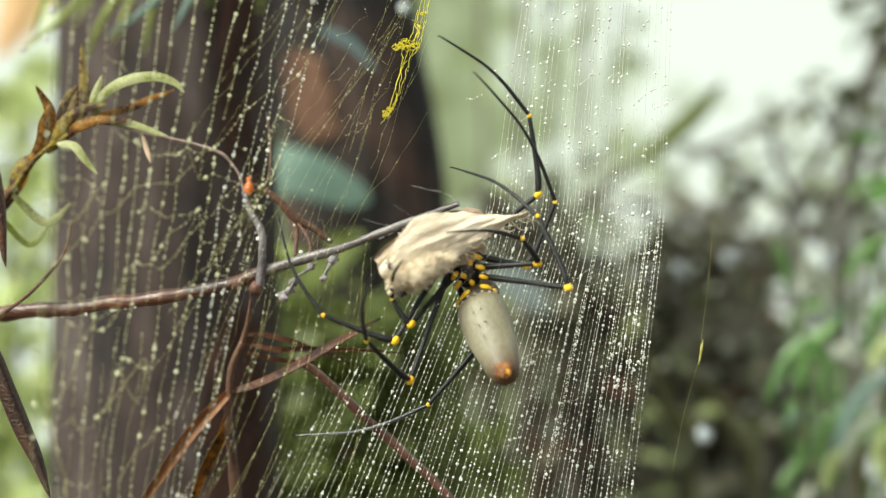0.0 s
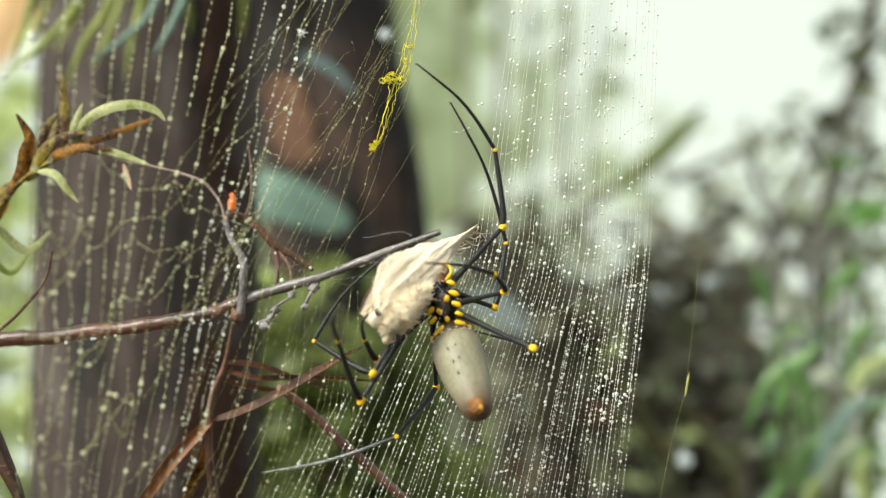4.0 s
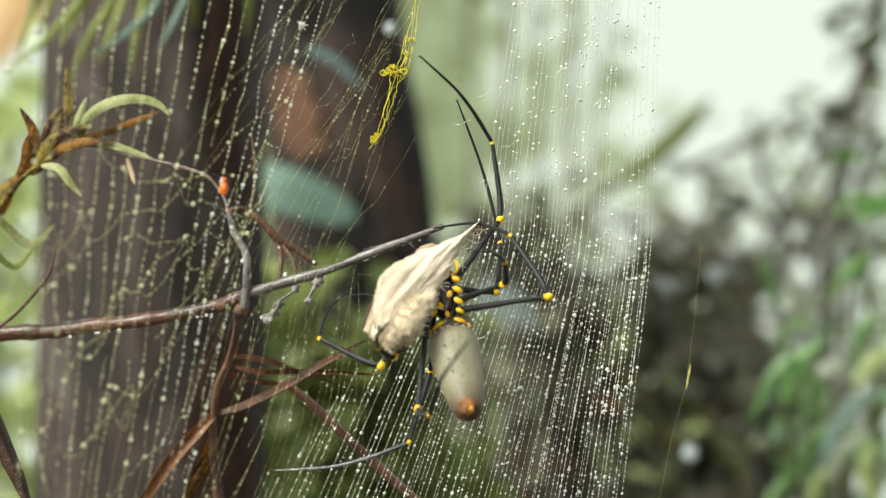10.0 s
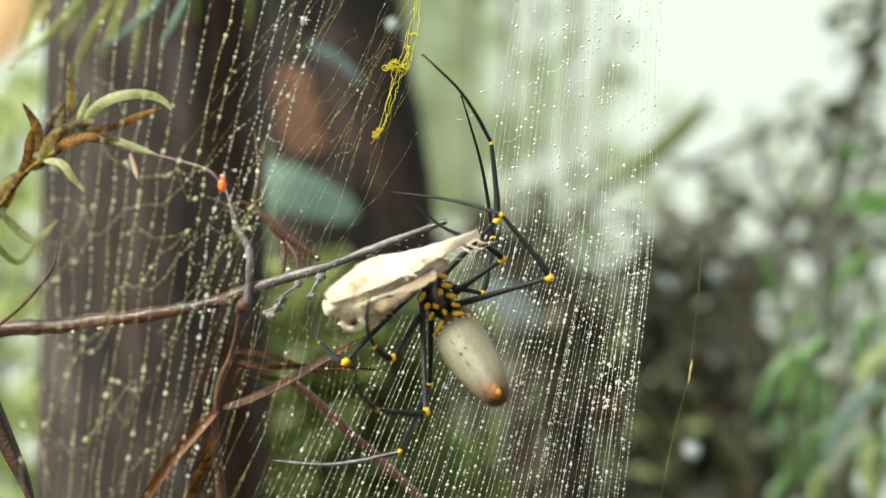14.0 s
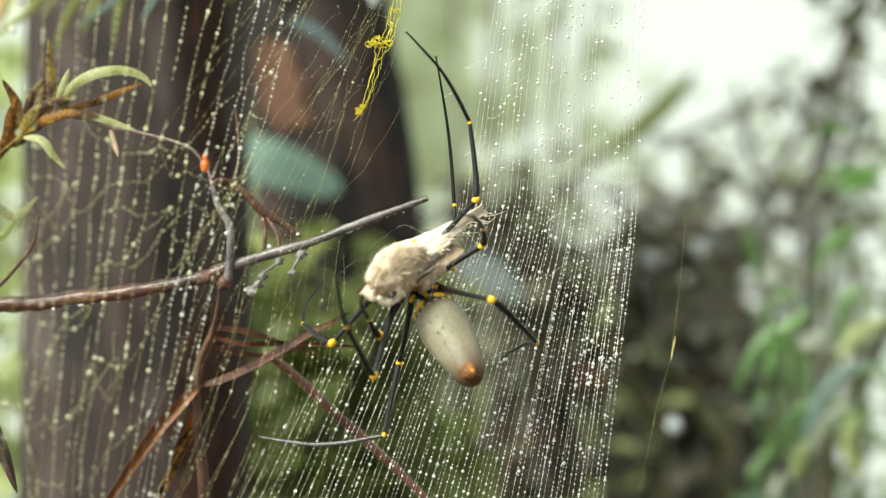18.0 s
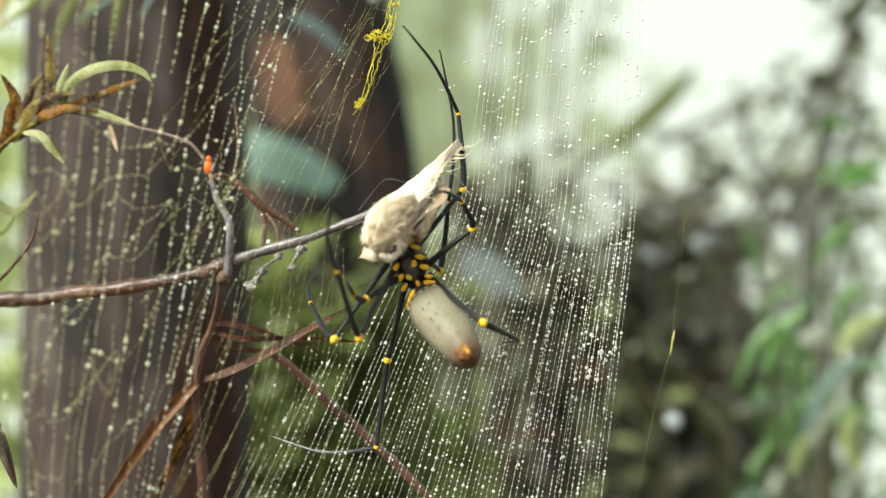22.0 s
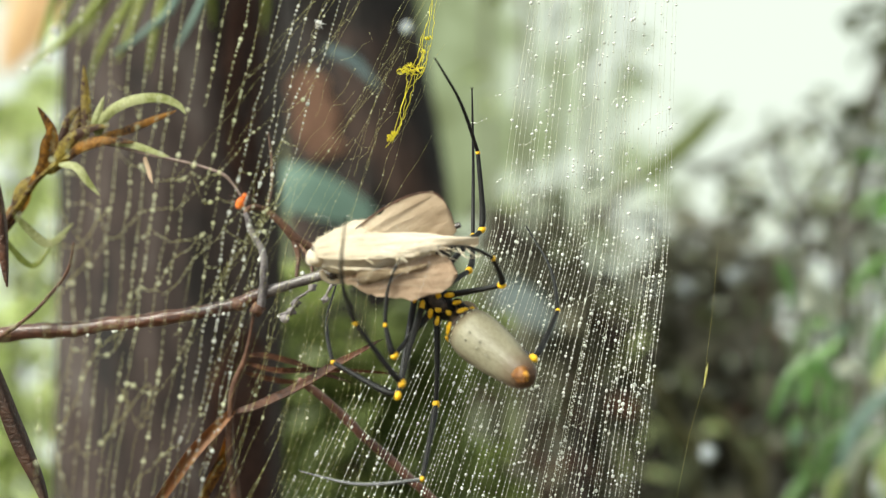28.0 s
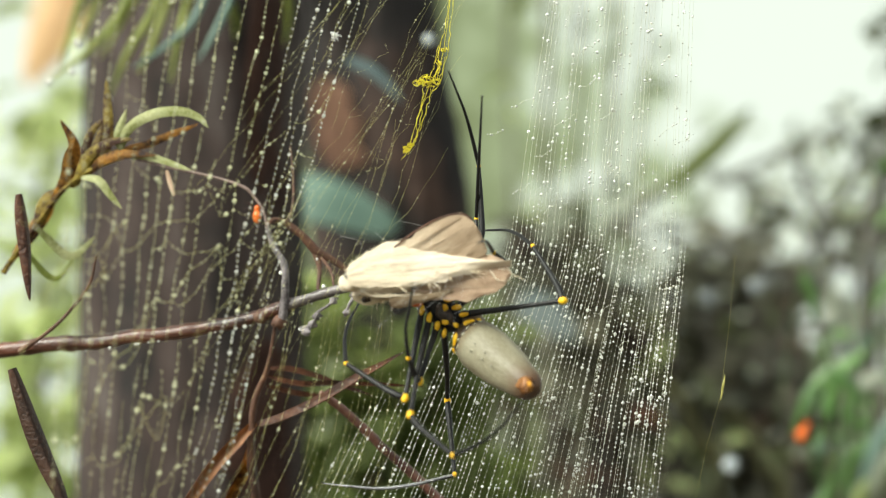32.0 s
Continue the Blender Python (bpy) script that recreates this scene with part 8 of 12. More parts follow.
    walk(legs[2][1], keyed([
        (0, 23.202, -10.996, -5.576, 8.674, -34.818, 52.915), (0.5, 23.007, -12.21, -2.536, 1.617, -43.447, 54.634), (1, 22.28, -13.332, 0.426, -7.864, -51.923, 59.812),
        (1.5, 22.338, -13.289, 0.033, -2.456, -54.165, 58.948), (2, 22.386, -13.246, -0.362, 3.117, -56.405, 57.862), (2.5, 21.901, -13.935, -0.942, 11.177, -56.676, 53.291),
        (3, 21.38, -14.593, -1.454, 18.894, -56.829, 48.974), (3.5, 21.304, -14.691, -1.204, 19.674, -56.037, 49.688), (4, 21.097, -14.934, -0.586, 21.756, -53.791, 51.148),
        (4.5, 20.79, -15.243, 0.192, 24.715, -50.203, 52.302), (5, 20.443, -15.547, 0.934, 27.854, -45.699, 52.566), (5.5, 20.152, -15.775, 1.473, 30.266, -41.497, 52.156),
        (6, 20.03, -15.865, 1.68, 31.198, -39.618, 51.845), (6.5, 20.408, -15.684, -0.106, 38.213, -35.048, 48.602), (7, 20.575, -15.501, -1.942, 44.657, -30.296, 46.122),
        (7.5, 21.01, -15.028, -0.414, 36.538, -39.518, 50.589), (8, 21.281, -14.543, 1.194, 26.36, -47.609, 57.205), (8.5, 20.674, -15.256, 1.18, 31.284, -49.395, 55.072),
        (9, 20.124, -15.831, 1.301, 34.872, -51.955, 54.022), (9.5, 20.065, -15.735, 2.158, 32.375, -47.667, 55.569), (10, 19.965, -15.627, 3.025, 29.53, -43.382, 56.587),
        (10.5, 23.457, -11.153, 1.876, -13.272, -73.968, 89.561), (11, 25.654, -5.9, -0.717, -92.311, -89.174, 142.64), (11.5, 24.232, -9.972, 0.082, -103.37, -87.105, 160.62),
        (12, 22.086, -13.612, 0.354, -86.113, -86.374, 149.79), (12.5, 23.339, -11.31, 2.074, -108.63, -81.55, 164.81), (13, 24.222, -8.759, 3.675, -115.18, -77.402, 163.57),
        (13.5, 24.813, -7.245, 3.433, -41.574, -62.032, 96.104), (14, 25.292, -5.695, 3.133, -20.697, -39.509, 86.441), (14.5, 25.256, -5.936, 3.031, -18.969, -38.869, 85.337),
        (15, 25.152, -6.535, 2.773, -14.759, -37.13, 82.605), (15.5, 24.989, -7.305, 2.431, -9.549, -34.567, 79.126), (16, 24.794, -8.064, 2.082, -4.68, -31.651, 75.748),
        (16.5, 24.623, -8.639, 1.807, -1.193, -29.163, 73.232), (17, 24.55, -8.867, 1.696, 0.134, -28.109, 72.248), (17.5, 24.656, -8.64, 1.563, 12.618, -43.134, 75.505),
        (18, 24.76, -8.41, 1.426, 19.631, -61.566, 81.821), (18.5, 24.502, -7.792, 3.992, -6.229, -59.214, 94.662), (19, 23.905, -7.159, 6.51, -28.939, -54.796, 104.08),
        (19.5, 23.84, -9.016, 4.706, -12.049, -61.334, 97.471), (20, 23.46, -10.802, 2.894, 8.272, -66.423, 87.345), (20.5, 23.335, -10.036, 4.852, -13.125, -60.761, 94.45),
        (21, 22.982, -9.253, 6.799, -32.4, -54.701, 99.014), (21.5, 23.98, -7.922, 5.597, -11.776, -44.382, 88.621), (22, 24.817, -6.56, 4.25, 4.655, -33.328, 84.073),
        (22.5, 23.481, -10.785, 2.832, 23.06, -16.847, 65.621), (23, 21.269, -14.552, 1.23, 29.383, 7.688, 50.013), (23.5, 20.79, -15.227, 0.377, 26.419, 2.908, 48.329),
        (24, 20.283, -15.829, -0.338, 23.096, -1.312, 46.46), (24.5, 19.167, -16.719, -3.607, 21.779, 10.852, 43.964), (25, 17.77, -17.06, -6.868, 20.145, 21.175, 45.442),
        (25.5, 17.974, -16.795, -7.123, 22.272, 18.918, 45.881), (26, 18.445, -16.11, -7.778, 27.232, 12.971, 46.675), (26.5, 18.972, -15.172, -8.656, 32.902, 4.646, 46.974),
        (27, 19.401, -14.185, -9.556, 37.749, -4.168, 46.304), (27.5, 19.664, -13.393, -10.256, 41.028, -11.083, 45.015), (28, 19.753, -13.069, -10.536, 42.262, -13.838, 44.286),
        (28.5, 22.638, -10.912, -7.57, 40.643, -26.875, 51.725), (29, 24.635, -8.517, -4.043, 34.946, -40.142, 62.422), (29.5, 23.998, -7.028, -8.377, 50.861, -43.473, 52.413),
        (30, 22.325, -5.506, -12.499, 67.578, -43.532, 38.754), (30.5, 23.918, -6.959, -8.637, 62.447, -52.122, 43.568), (31, 24.618, -8.349, -4.526, 53.619, -60.84, 52.431),
        (31.5, 25.746, -4.741, -3.5, 30.509, -61.336, 67.566), (32, 26.175, -1, -2.418, 7.252, -57.879, 83.962)]))
    walk(legs[2][2], keyed([
        (0, 20.519, -17.594, 4.319, -63.004, -34.283, 86.613), (0.5, 18.437, -19.244, 6.312, -70.504, -36.076, 96.761), (1, 16.057, -20.711, 7.874, -78.534, -34.567, 107.74),
        (1.5, 16.796, -21.48, 7.164, -71.102, -45.018, 99.733), (2, 17.553, -22.186, 6.375, -60.429, -53.527, 87.878), (2.5, 17.821, -23.36, 5.629, -52.571, -56.737, 79.324),
        (3, 18.02, -24.469, 4.858, -43.871, -58.817, 69.83), (3.5, 18.274, -24.607, 5.21, -45.426, -58.259, 73.777), (4, 18.885, -24.884, 6.103, -49.336, -56.572, 83.644),
        (4.5, 19.619, -25.094, 7.282, -54.083, -53.757, 96.085), (5, 20.276, -25.135, 8.463, -58.017, -50.352, 107.68), (5.5, 20.724, -25.055, 9.36, -60.334, -47.472, 115.88),
        (6, 20.888, -24.996, 9.714, -61.078, -46.288, 118.98), (6.5, 22.428, -24.798, 7.737, -50.266, -49.845, 107.8), (7, 23.719, -24.595, 5.546, -38.295, -51.318, 95.5),
        (7.5, 22.661, -24.453, 7.143, -51.425, -51.092, 111.83), (8, 21.462, -24.258, 8.56, -64.451, -46.354, 128.43), (8.5, 21.336, -25.367, 7.961, -67.628, -50.852, 128.44),
        (9, 21.138, -26.301, 7.466, -70.585, -55.291, 127.74), (9.5, 21.145, -25.705, 9.093, -72.143, -49.163, 133.05), (10, 20.969, -25.019, 10.735, -72.642, -42.675, 137.28),
        (10.5, 20.571, -22.536, 5.153, -70.829, -44.239, 143.8), (11, 17.871, -15.285, -0.724, -77.281, -21.871, 159.42), (11.5, 17.64, -20.228, -0.06, -74.724, 2.761, 164),
        (12, 16.678, -24.54, 0.407, -69.073, 26.903, 170.83), (12.5, 16.595, -21.451, 1.501, -55.469, 46.879, -169.03), (13, 16.246, -17.911, 2.544, -25.849, 59.895, -131.29),
        (13.5, 17.624, -16.116, 7.71, 24.576, 36.647, -94.363), (14, 20.541, -12.67, 11.932, 35.604, -1.403, -88.042), (14.5, 20.718, -12.826, 12.008, 34.425, -14.303, -66.29),
        (15, 21.156, -13.193, 12.173, 32.384, -26.135, -42.639), (15.5, 21.716, -13.623, 12.332, 27.207, -39.145, -17.196), (16, 22.26, -13.999, 12.426, 12.013, -51.71, 14.493),
        (16.5, 22.667, -14.253, 12.452, -19.348, -55.637, 57.795), (17, 22.826, -14.347, 12.451, -45.96, -43.866, 92.804), (17.5, 25.198, -17.182, 10.246, -53.186, -41.658, 119.15),
        (18, 27.377, -18.988, 6.894, -40.906, -62.733, 117.11), (18.5, 24.03, -18.278, 10.196, -63.572, -44.676, 148.05), (19, 20.303, -17.05, 12.661, -71.101, -23.065, 164.22),
        (19.5, 22.677, -19.721, 10.426, -66.736, -21.201, 159.01), (20, 24.7, -21.93, 7.72, -54.5, -40.473, 139.19), (20.5, 21.379, -20.581, 10.652, -71.509, -20.813, 158.6),
        (21, 17.846, -18.574, 12.748, -81.369, 2.581, 168.2), (21.5, 21.292, -16.209, 14.128, -78.787, 1.395, 163.39), (22, 25.112, -13.303, 14.404, -74.667, -17.614, 153.97),
        (22.5, 26.489, -15.718, 13.569, -74.288, -21.299, 164.94), (23, 26.766, -17.308, 11.759, -73.972, -28.496, 175.01), (23.5, 25.21, -18.42, 11.282, -72.495, -25.565, 161.09),
        (24, 23.573, -19.31, 10.874, -68.364, -22.602, 146.34), (24.5, 23.842, -18.495, 7.513, -63.024, -24.032, 151.71), (25, 23.663, -17.06, 3.806, -57.089, -26.75, 155.92),
        (25.5, 23.838, -17.386, 3.55, -56.365, -27.328, 153.61), (26, 24.173, -18.168, 2.787, -54.205, -29.307, 147.22), (26.5, 24.38, -19.085, 1.547, -50.4, -33.002, 137.22),
        (27, 24.314, -19.848, 0.059, -44.885, -37.775, 124.61), (27.5, 24.075, -20.301, -1.23, -38.934, -41.803, 112.53), (28, 23.933, -20.445, -1.775, -36.04, -43.374, 107.03),
        (28.5, 26.281, -19.115, 0.682, -44.723, -47.384, 111.82), (29, 27.843, -17.461, 3.597, -54.531, -50.854, 118.71), (29.5, 28.262, -16.992, -2.792, -25.236, -61.008, 91.595),
        (30, 26.882, -16.3, -9.128, 15.245, -59.598, 52.258), (30.5, 28.143, -17.859, -5.174, 4.75, -66.271, 63.55), (31, 28.548, -19.339, -1.002, -13.163, -71.265, 82.564),
        (31.5, 27.95, -15.623, 1.538, -55.928, -60.732, 137.38), (32, 26.628, -11.349, 4.013, -72.843, -41.011, 165.34)]))
    walk(legs[3][0], keyed([
        (0, 4.7, -1, -4.5, -140.41, 65.865, 180), (0.5, 4.7, -1, -4.5, -136.85, 65.456, 179.13), (1, 4.7, -1, -4.5, -134.38, 64.707, 177.39), (1.5, 4.7, -1, -4.5, -121.19, 66.271, -177.75),
        (2, 4.7, -1, -4.5, -106.47, 67.413, -171.19), (2.5, 4.7, -1, -4.5, -132.34, 62.713, 169.23), (3, 4.7, -1, -4.5, -150.07, 54.617, 156.78),
        (3.5, 4.7, -1, -4.5, -150.69, 55.928, 158.08), (4, 4.7, -1, -4.5, -151.79, 59.408, 161.65), (4.5, 4.7, -1, -4.5, -151.94, 64.303, 167.2), (5, 4.7, -1, -4.5, -149.89, 69.487, 174.53),
        (5.5, 4.7, -1, -4.5, -145.67, 73.526, -177.46), (6, 4.7, -1, -4.5, -142.92, 75.108, -173.25), (6.5, 4.7, -1, -4.5, -159.91, 61.435, 166.87),
        (7, 4.7, -1, -4.5, -163.41, 47.068, 158.75), (7.5, 4.7, -1, -4.5, -152.87, 66.372, 172.73), (8, 4.7, -1, -4.5, -92.408, 79.311, -125.66),
        (8.5, 4.7, -1, -4.5, -144.16, 69.621, 173.59), (9, 4.7, -1, -4.5, -151.63, 55.51, 154.6), (9.5, 4.7, -1, -4.5, -138.89, 70.878, 177.84), (10, 4.7, -1, -4.5, -74.373, 77.687, -109.61),
        (10.5, 4.7, -1, -4.5, -149.76, 66.764, 175.26), (11, 4.7, -1, -4.5, -161.93, 45.294, 158.25), (11.5, 4.7, -1, -4.5, -143.14, 75.657, -170.86),
        (12, 4.7, -1, -4.5, -23.122, 66.573, -43.3), (12.5, 4.7, -1, -4.5, -58.2, 83.545, -95.661), (13, 4.7, -1, -4.5, -153.76, 73.743, 151.2),
        (13.5, 4.7, -1, -4.5, -160.24, 78.584, 159.77), (14, 4.7, -1, -4.5, -167.43, 82.989, 167.73), (14.5, 4.7, -1, -4.5, -166.57, 83.608, 168.95),
        (15, 4.7, -1, -4.5, -163.25, 85.144, 173.18), (15.5, 4.7, -1, -4.5, -153.04, 87.076, -175.44), (16, 4.7, -1, -4.5, -113.26, 88.592, -134.5),
        (16.5, 4.7, -1, -4.5, -51.711, 88.347, -72.062), (17, 4.7, -1, -4.5, -38.235, 87.891, -58.233), (17.5, 4.7, -1, -4.5, -163.07, 80.921, 155.34),
        (18, 4.7, -1, -4.5, -155.82, 71.269, 140.38), (18.5, 4.7, -1, -4.5, -167.59, 84.574, 161.12), (19, 4.7, -1, -4.5, -14.008, 78.844, -14.267),
        (19.5, 4.7, -1, -4.5, -167.84, 84.373, 160.13), (20, 4.7, -1, -4.5, -155.82, 70.001, 139.16), (20.5, 4.7, -1, -4.5, -172.78, 78.549, 148), (21, 4.7, -1, -4.5, 83.542, 88.98, 68.904),
        (21.5, 4.7, -1, -4.5, -171.24, 69.23, 151.05), (22, 4.7, -1, -4.5, -155.4, 51.835, 140.52), (22.5, 4.7, -1, -4.5, -174.29, 65.571, 147.66),
        (23, 4.7, -1, -4.5, 151.78, 79.586, 138.39), (23.5, 4.7, -1, -4.5, -172.46, 57.343, 149.34), (24, 4.7, -1, -4.5, -151.4, 39.151, 140.48),
        (24.5, 4.7, -1, -4.5, -166.64, 56.334, 150.22), (25, 4.7, -1, -4.5, 174.49, 75.492, 153.43), (25.5, 4.7, -1, -4.5, 177.3, 71.633, 154.41),
        (26, 4.7, -1, -4.5, -177.78, 62.035, 154.51), (26.5, 4.7, -1, -4.5, -172.69, 49.773, 152.69), (27, 4.7, -1, -4.5, -167.66, 37.876, 149.84),
        (27.5, 4.7, -1, -4.5, -163.5, 29.048, 147.12), (28, 4.7, -1, -4.5, -161.72, 25.611, 145.91), (28.5, 4.7, -1, -4.5, -177.31, 43.362, 149.88),
        (29, 4.7, -1, -4.5, 162.76, 62.437, 145.86), (29.5, 4.7, -1, -4.5, 177.13, 45.045, 151.05), (30, 4.7, -1, -4.5, -171.87, 28.463, 150.1),
        (30.5, 4.7, -1, -4.5, -152.18, 37.657, 153.66), (31, 4.7, -1, -4.5, -130.03, 42.782, 159.07), (31.5, 4.7, -1, -4.5, -147.23, 48.985, 166.9),
        (32, 4.7, -1, -4.5, -166.37, 55.991, 171.82)]))
    walk(legs[3][1], keyed([
        (0, 29.814, -23.758, -15.753, -13.216, 9.328, 50.944), (0.5, 28.025, -25.78, -15.323, -23.13, 68.629, 56.687), (1, 26.097, -27.524, -15.172, 160.35, 53.777, -139.88),
        (1.5, 22.814, -30.862, -11.942, 68.308, 36.714, -150.91), (2, 19.184, -33.409, -8.388, 21.185, 45.751, -103.84), (2.5, 20.767, -30.925, -15.527, 63.538, -8.903, -124.91),
        (3, 20.86, -27.324, -22.42, 115.4, 12.986, -174.76), (3.5, 22.106, -26.844, -21.946, 112.89, 34.507, -168.68), (4, 25.099, -25.549, -20.515, 95.685, 51.633, -179.61),
        (4.5, 28.669, -23.671, -18.165, 42.926, 67.401, 130.89), (5, 31.793, -21.592, -15.325, -8.136, 53.433, 78.158), (5.5, 33.844, -19.865, -12.863, -16.174, 35.892, 67.124),
        (6, 34.572, -19.146, -11.822, -16.641, 29.04, 65.402), (6.5, 30.598, -19.638, -20.536, 3.319, 47.817, 87.941), (7, 24.359, -19.584, -27.811, 46.752, 50.49, 132.21),
        (7.5, 31.523, -20.837, -17.238, -3.309, 44.725, 89.241), (8, 34.55, -20.6, -4.778, -27.246, 18.381, 67.793), (8.5, 29.333, -24.809, -14.58, -14.858, 63.36, 78.759),
        (9, 20.814, -27.439, -22.292, 122.55, 67.924, -153.44), (9.5, 29.216, -25.424, -13.314, -16.269, 64.864, 80.063), (10, 33.941, -21.397, -2.449, -29.889, 20.719, 70.203),
        (10.5, 31.465, -21.267, -16.671, -2.99, 55.448, 84.633), (11, 23.005, -20.231, -28.381, 82.781, 63.049, 160.47), (11.5, 35.431, -17.755, -11.578, 37.612, 77.172, 124.03),
        (12, 36.249, -11.461, 8.557, -52.4, 66.116, 41.436), (12.5, 33.058, -22.601, -2.385, 162.92, 74.433, -115), (13, 24.04, -29.649, -13.467, 159.23, 42.424, -143.35),
        (13.5, 31.435, -23.721, -11.152, 3.347, 67.986, 92.321), (14, 36.852, -15.945, -8.754, -12.271, -3.554, 74.094), (14.5, 36.99, -15.753, -8.367, -12.925, -4.79, 64.922),
        (15, 37.31, -15.264, -7.395, -16.424, -2.651, 66.159), (15.5, 37.675, -14.611, -6.123, -20.811, 0.41, 67.59), (16, 37.982, -13.939, -4.847, -25.016, 3.772, 68.792),
        (16.5, 38.179, -13.41, -3.862, -28.134, 6.55, 69.543), (17, 38.247, -13.196, -3.468, -29.354, 7.705, 69.797), (17.5, 31.016, -24.53, -9.891, -67.243, 70.954, 28.172),
        (18, 19.137, -31.941, -14.961, -174.36, 39.138, -107.58), (18.5, 35.069, -19.496, -7.798, 28.282, 83.982, 120.28), (19, 39.776, -1, 2.204, -28.885, 24.187, 85.076),
        (19.5, 34.818, -19.879, -7.923, -5.909, 80.591, 93.449), (20, 18.293, -32.086, -15.641, 160.51, 47.019, -129.32), (20.5, 31.766, -23.209, -11.533, 22.515, 76.381, 106.64),
        (21, 39.251, -10.025, -4.428, -15.816, 23.554, 75.311), (21.5, 30.942, -21.735, -17.016, 31.53, 66.484, 111), (22, 14.953, -28.705, -24.563, 130.3, 45.136, -170.73),
        (22.5, 30.133, -21.309, -19.195, 47.22, 64.062, 119.56), (23, 39.052, -8.927, -10.188, 4.895, 27.913, 81.908), (23.5, 27.95, -20.229, -23.603, 47.877, 54.483, 112.92),
        (24, 9.095, -26.782, -28.815, 110.4, 35.403, 162.59), (24.5, 25.701, -22.523, -23.76, 42.869, 52.89, 116.25), (25, 37.011, -13.327, -13.405, -5.248, 22.076, 75.113),
        (25.5, 35.959, -14.106, -15.74, -1.771, 25.874, 76.508), (26, 32.555, -15.81, -21.233, 9.36, 34.472, 83.357), (26.5, 26.645, -17.444, -27.375, 30.608, 41.078, 99.799),
        (27, 19.386, -18.357, -32.037, 55.915, 39.047, 119.47), (27.5, 13.157, -18.543, -34.433, 73.02, 32.152, 130.69), (28, 10.563, -18.489, -35.078, 78.947, 28.625, 133.74),
        (28.5, 25.045, -14.739, -30.434, 40.81, 37.309, 109.58), (29, 35.665, -9.208, -20.282, 7.419, 26.618, 89.448), (29.5, 27.65, -11.653, -29.7, 35.274, 33.685, 106.69),
        (30, 16.788, -13.776, -35.579, 65.517, 29.382, 127.63), (30.5, 14.597, -24.497, -29.504, 93.71, 41.9, 141.21), (31, 9.502, -32.112, -21.358, 126.68, 42.872, 158.96),
        (31.5, 22.384, -24.962, -24.206, 68.979, 56.507, 126.92), (32, 31.98, -13.42, -23.911, 16.991, 38.348, 96.341)]))
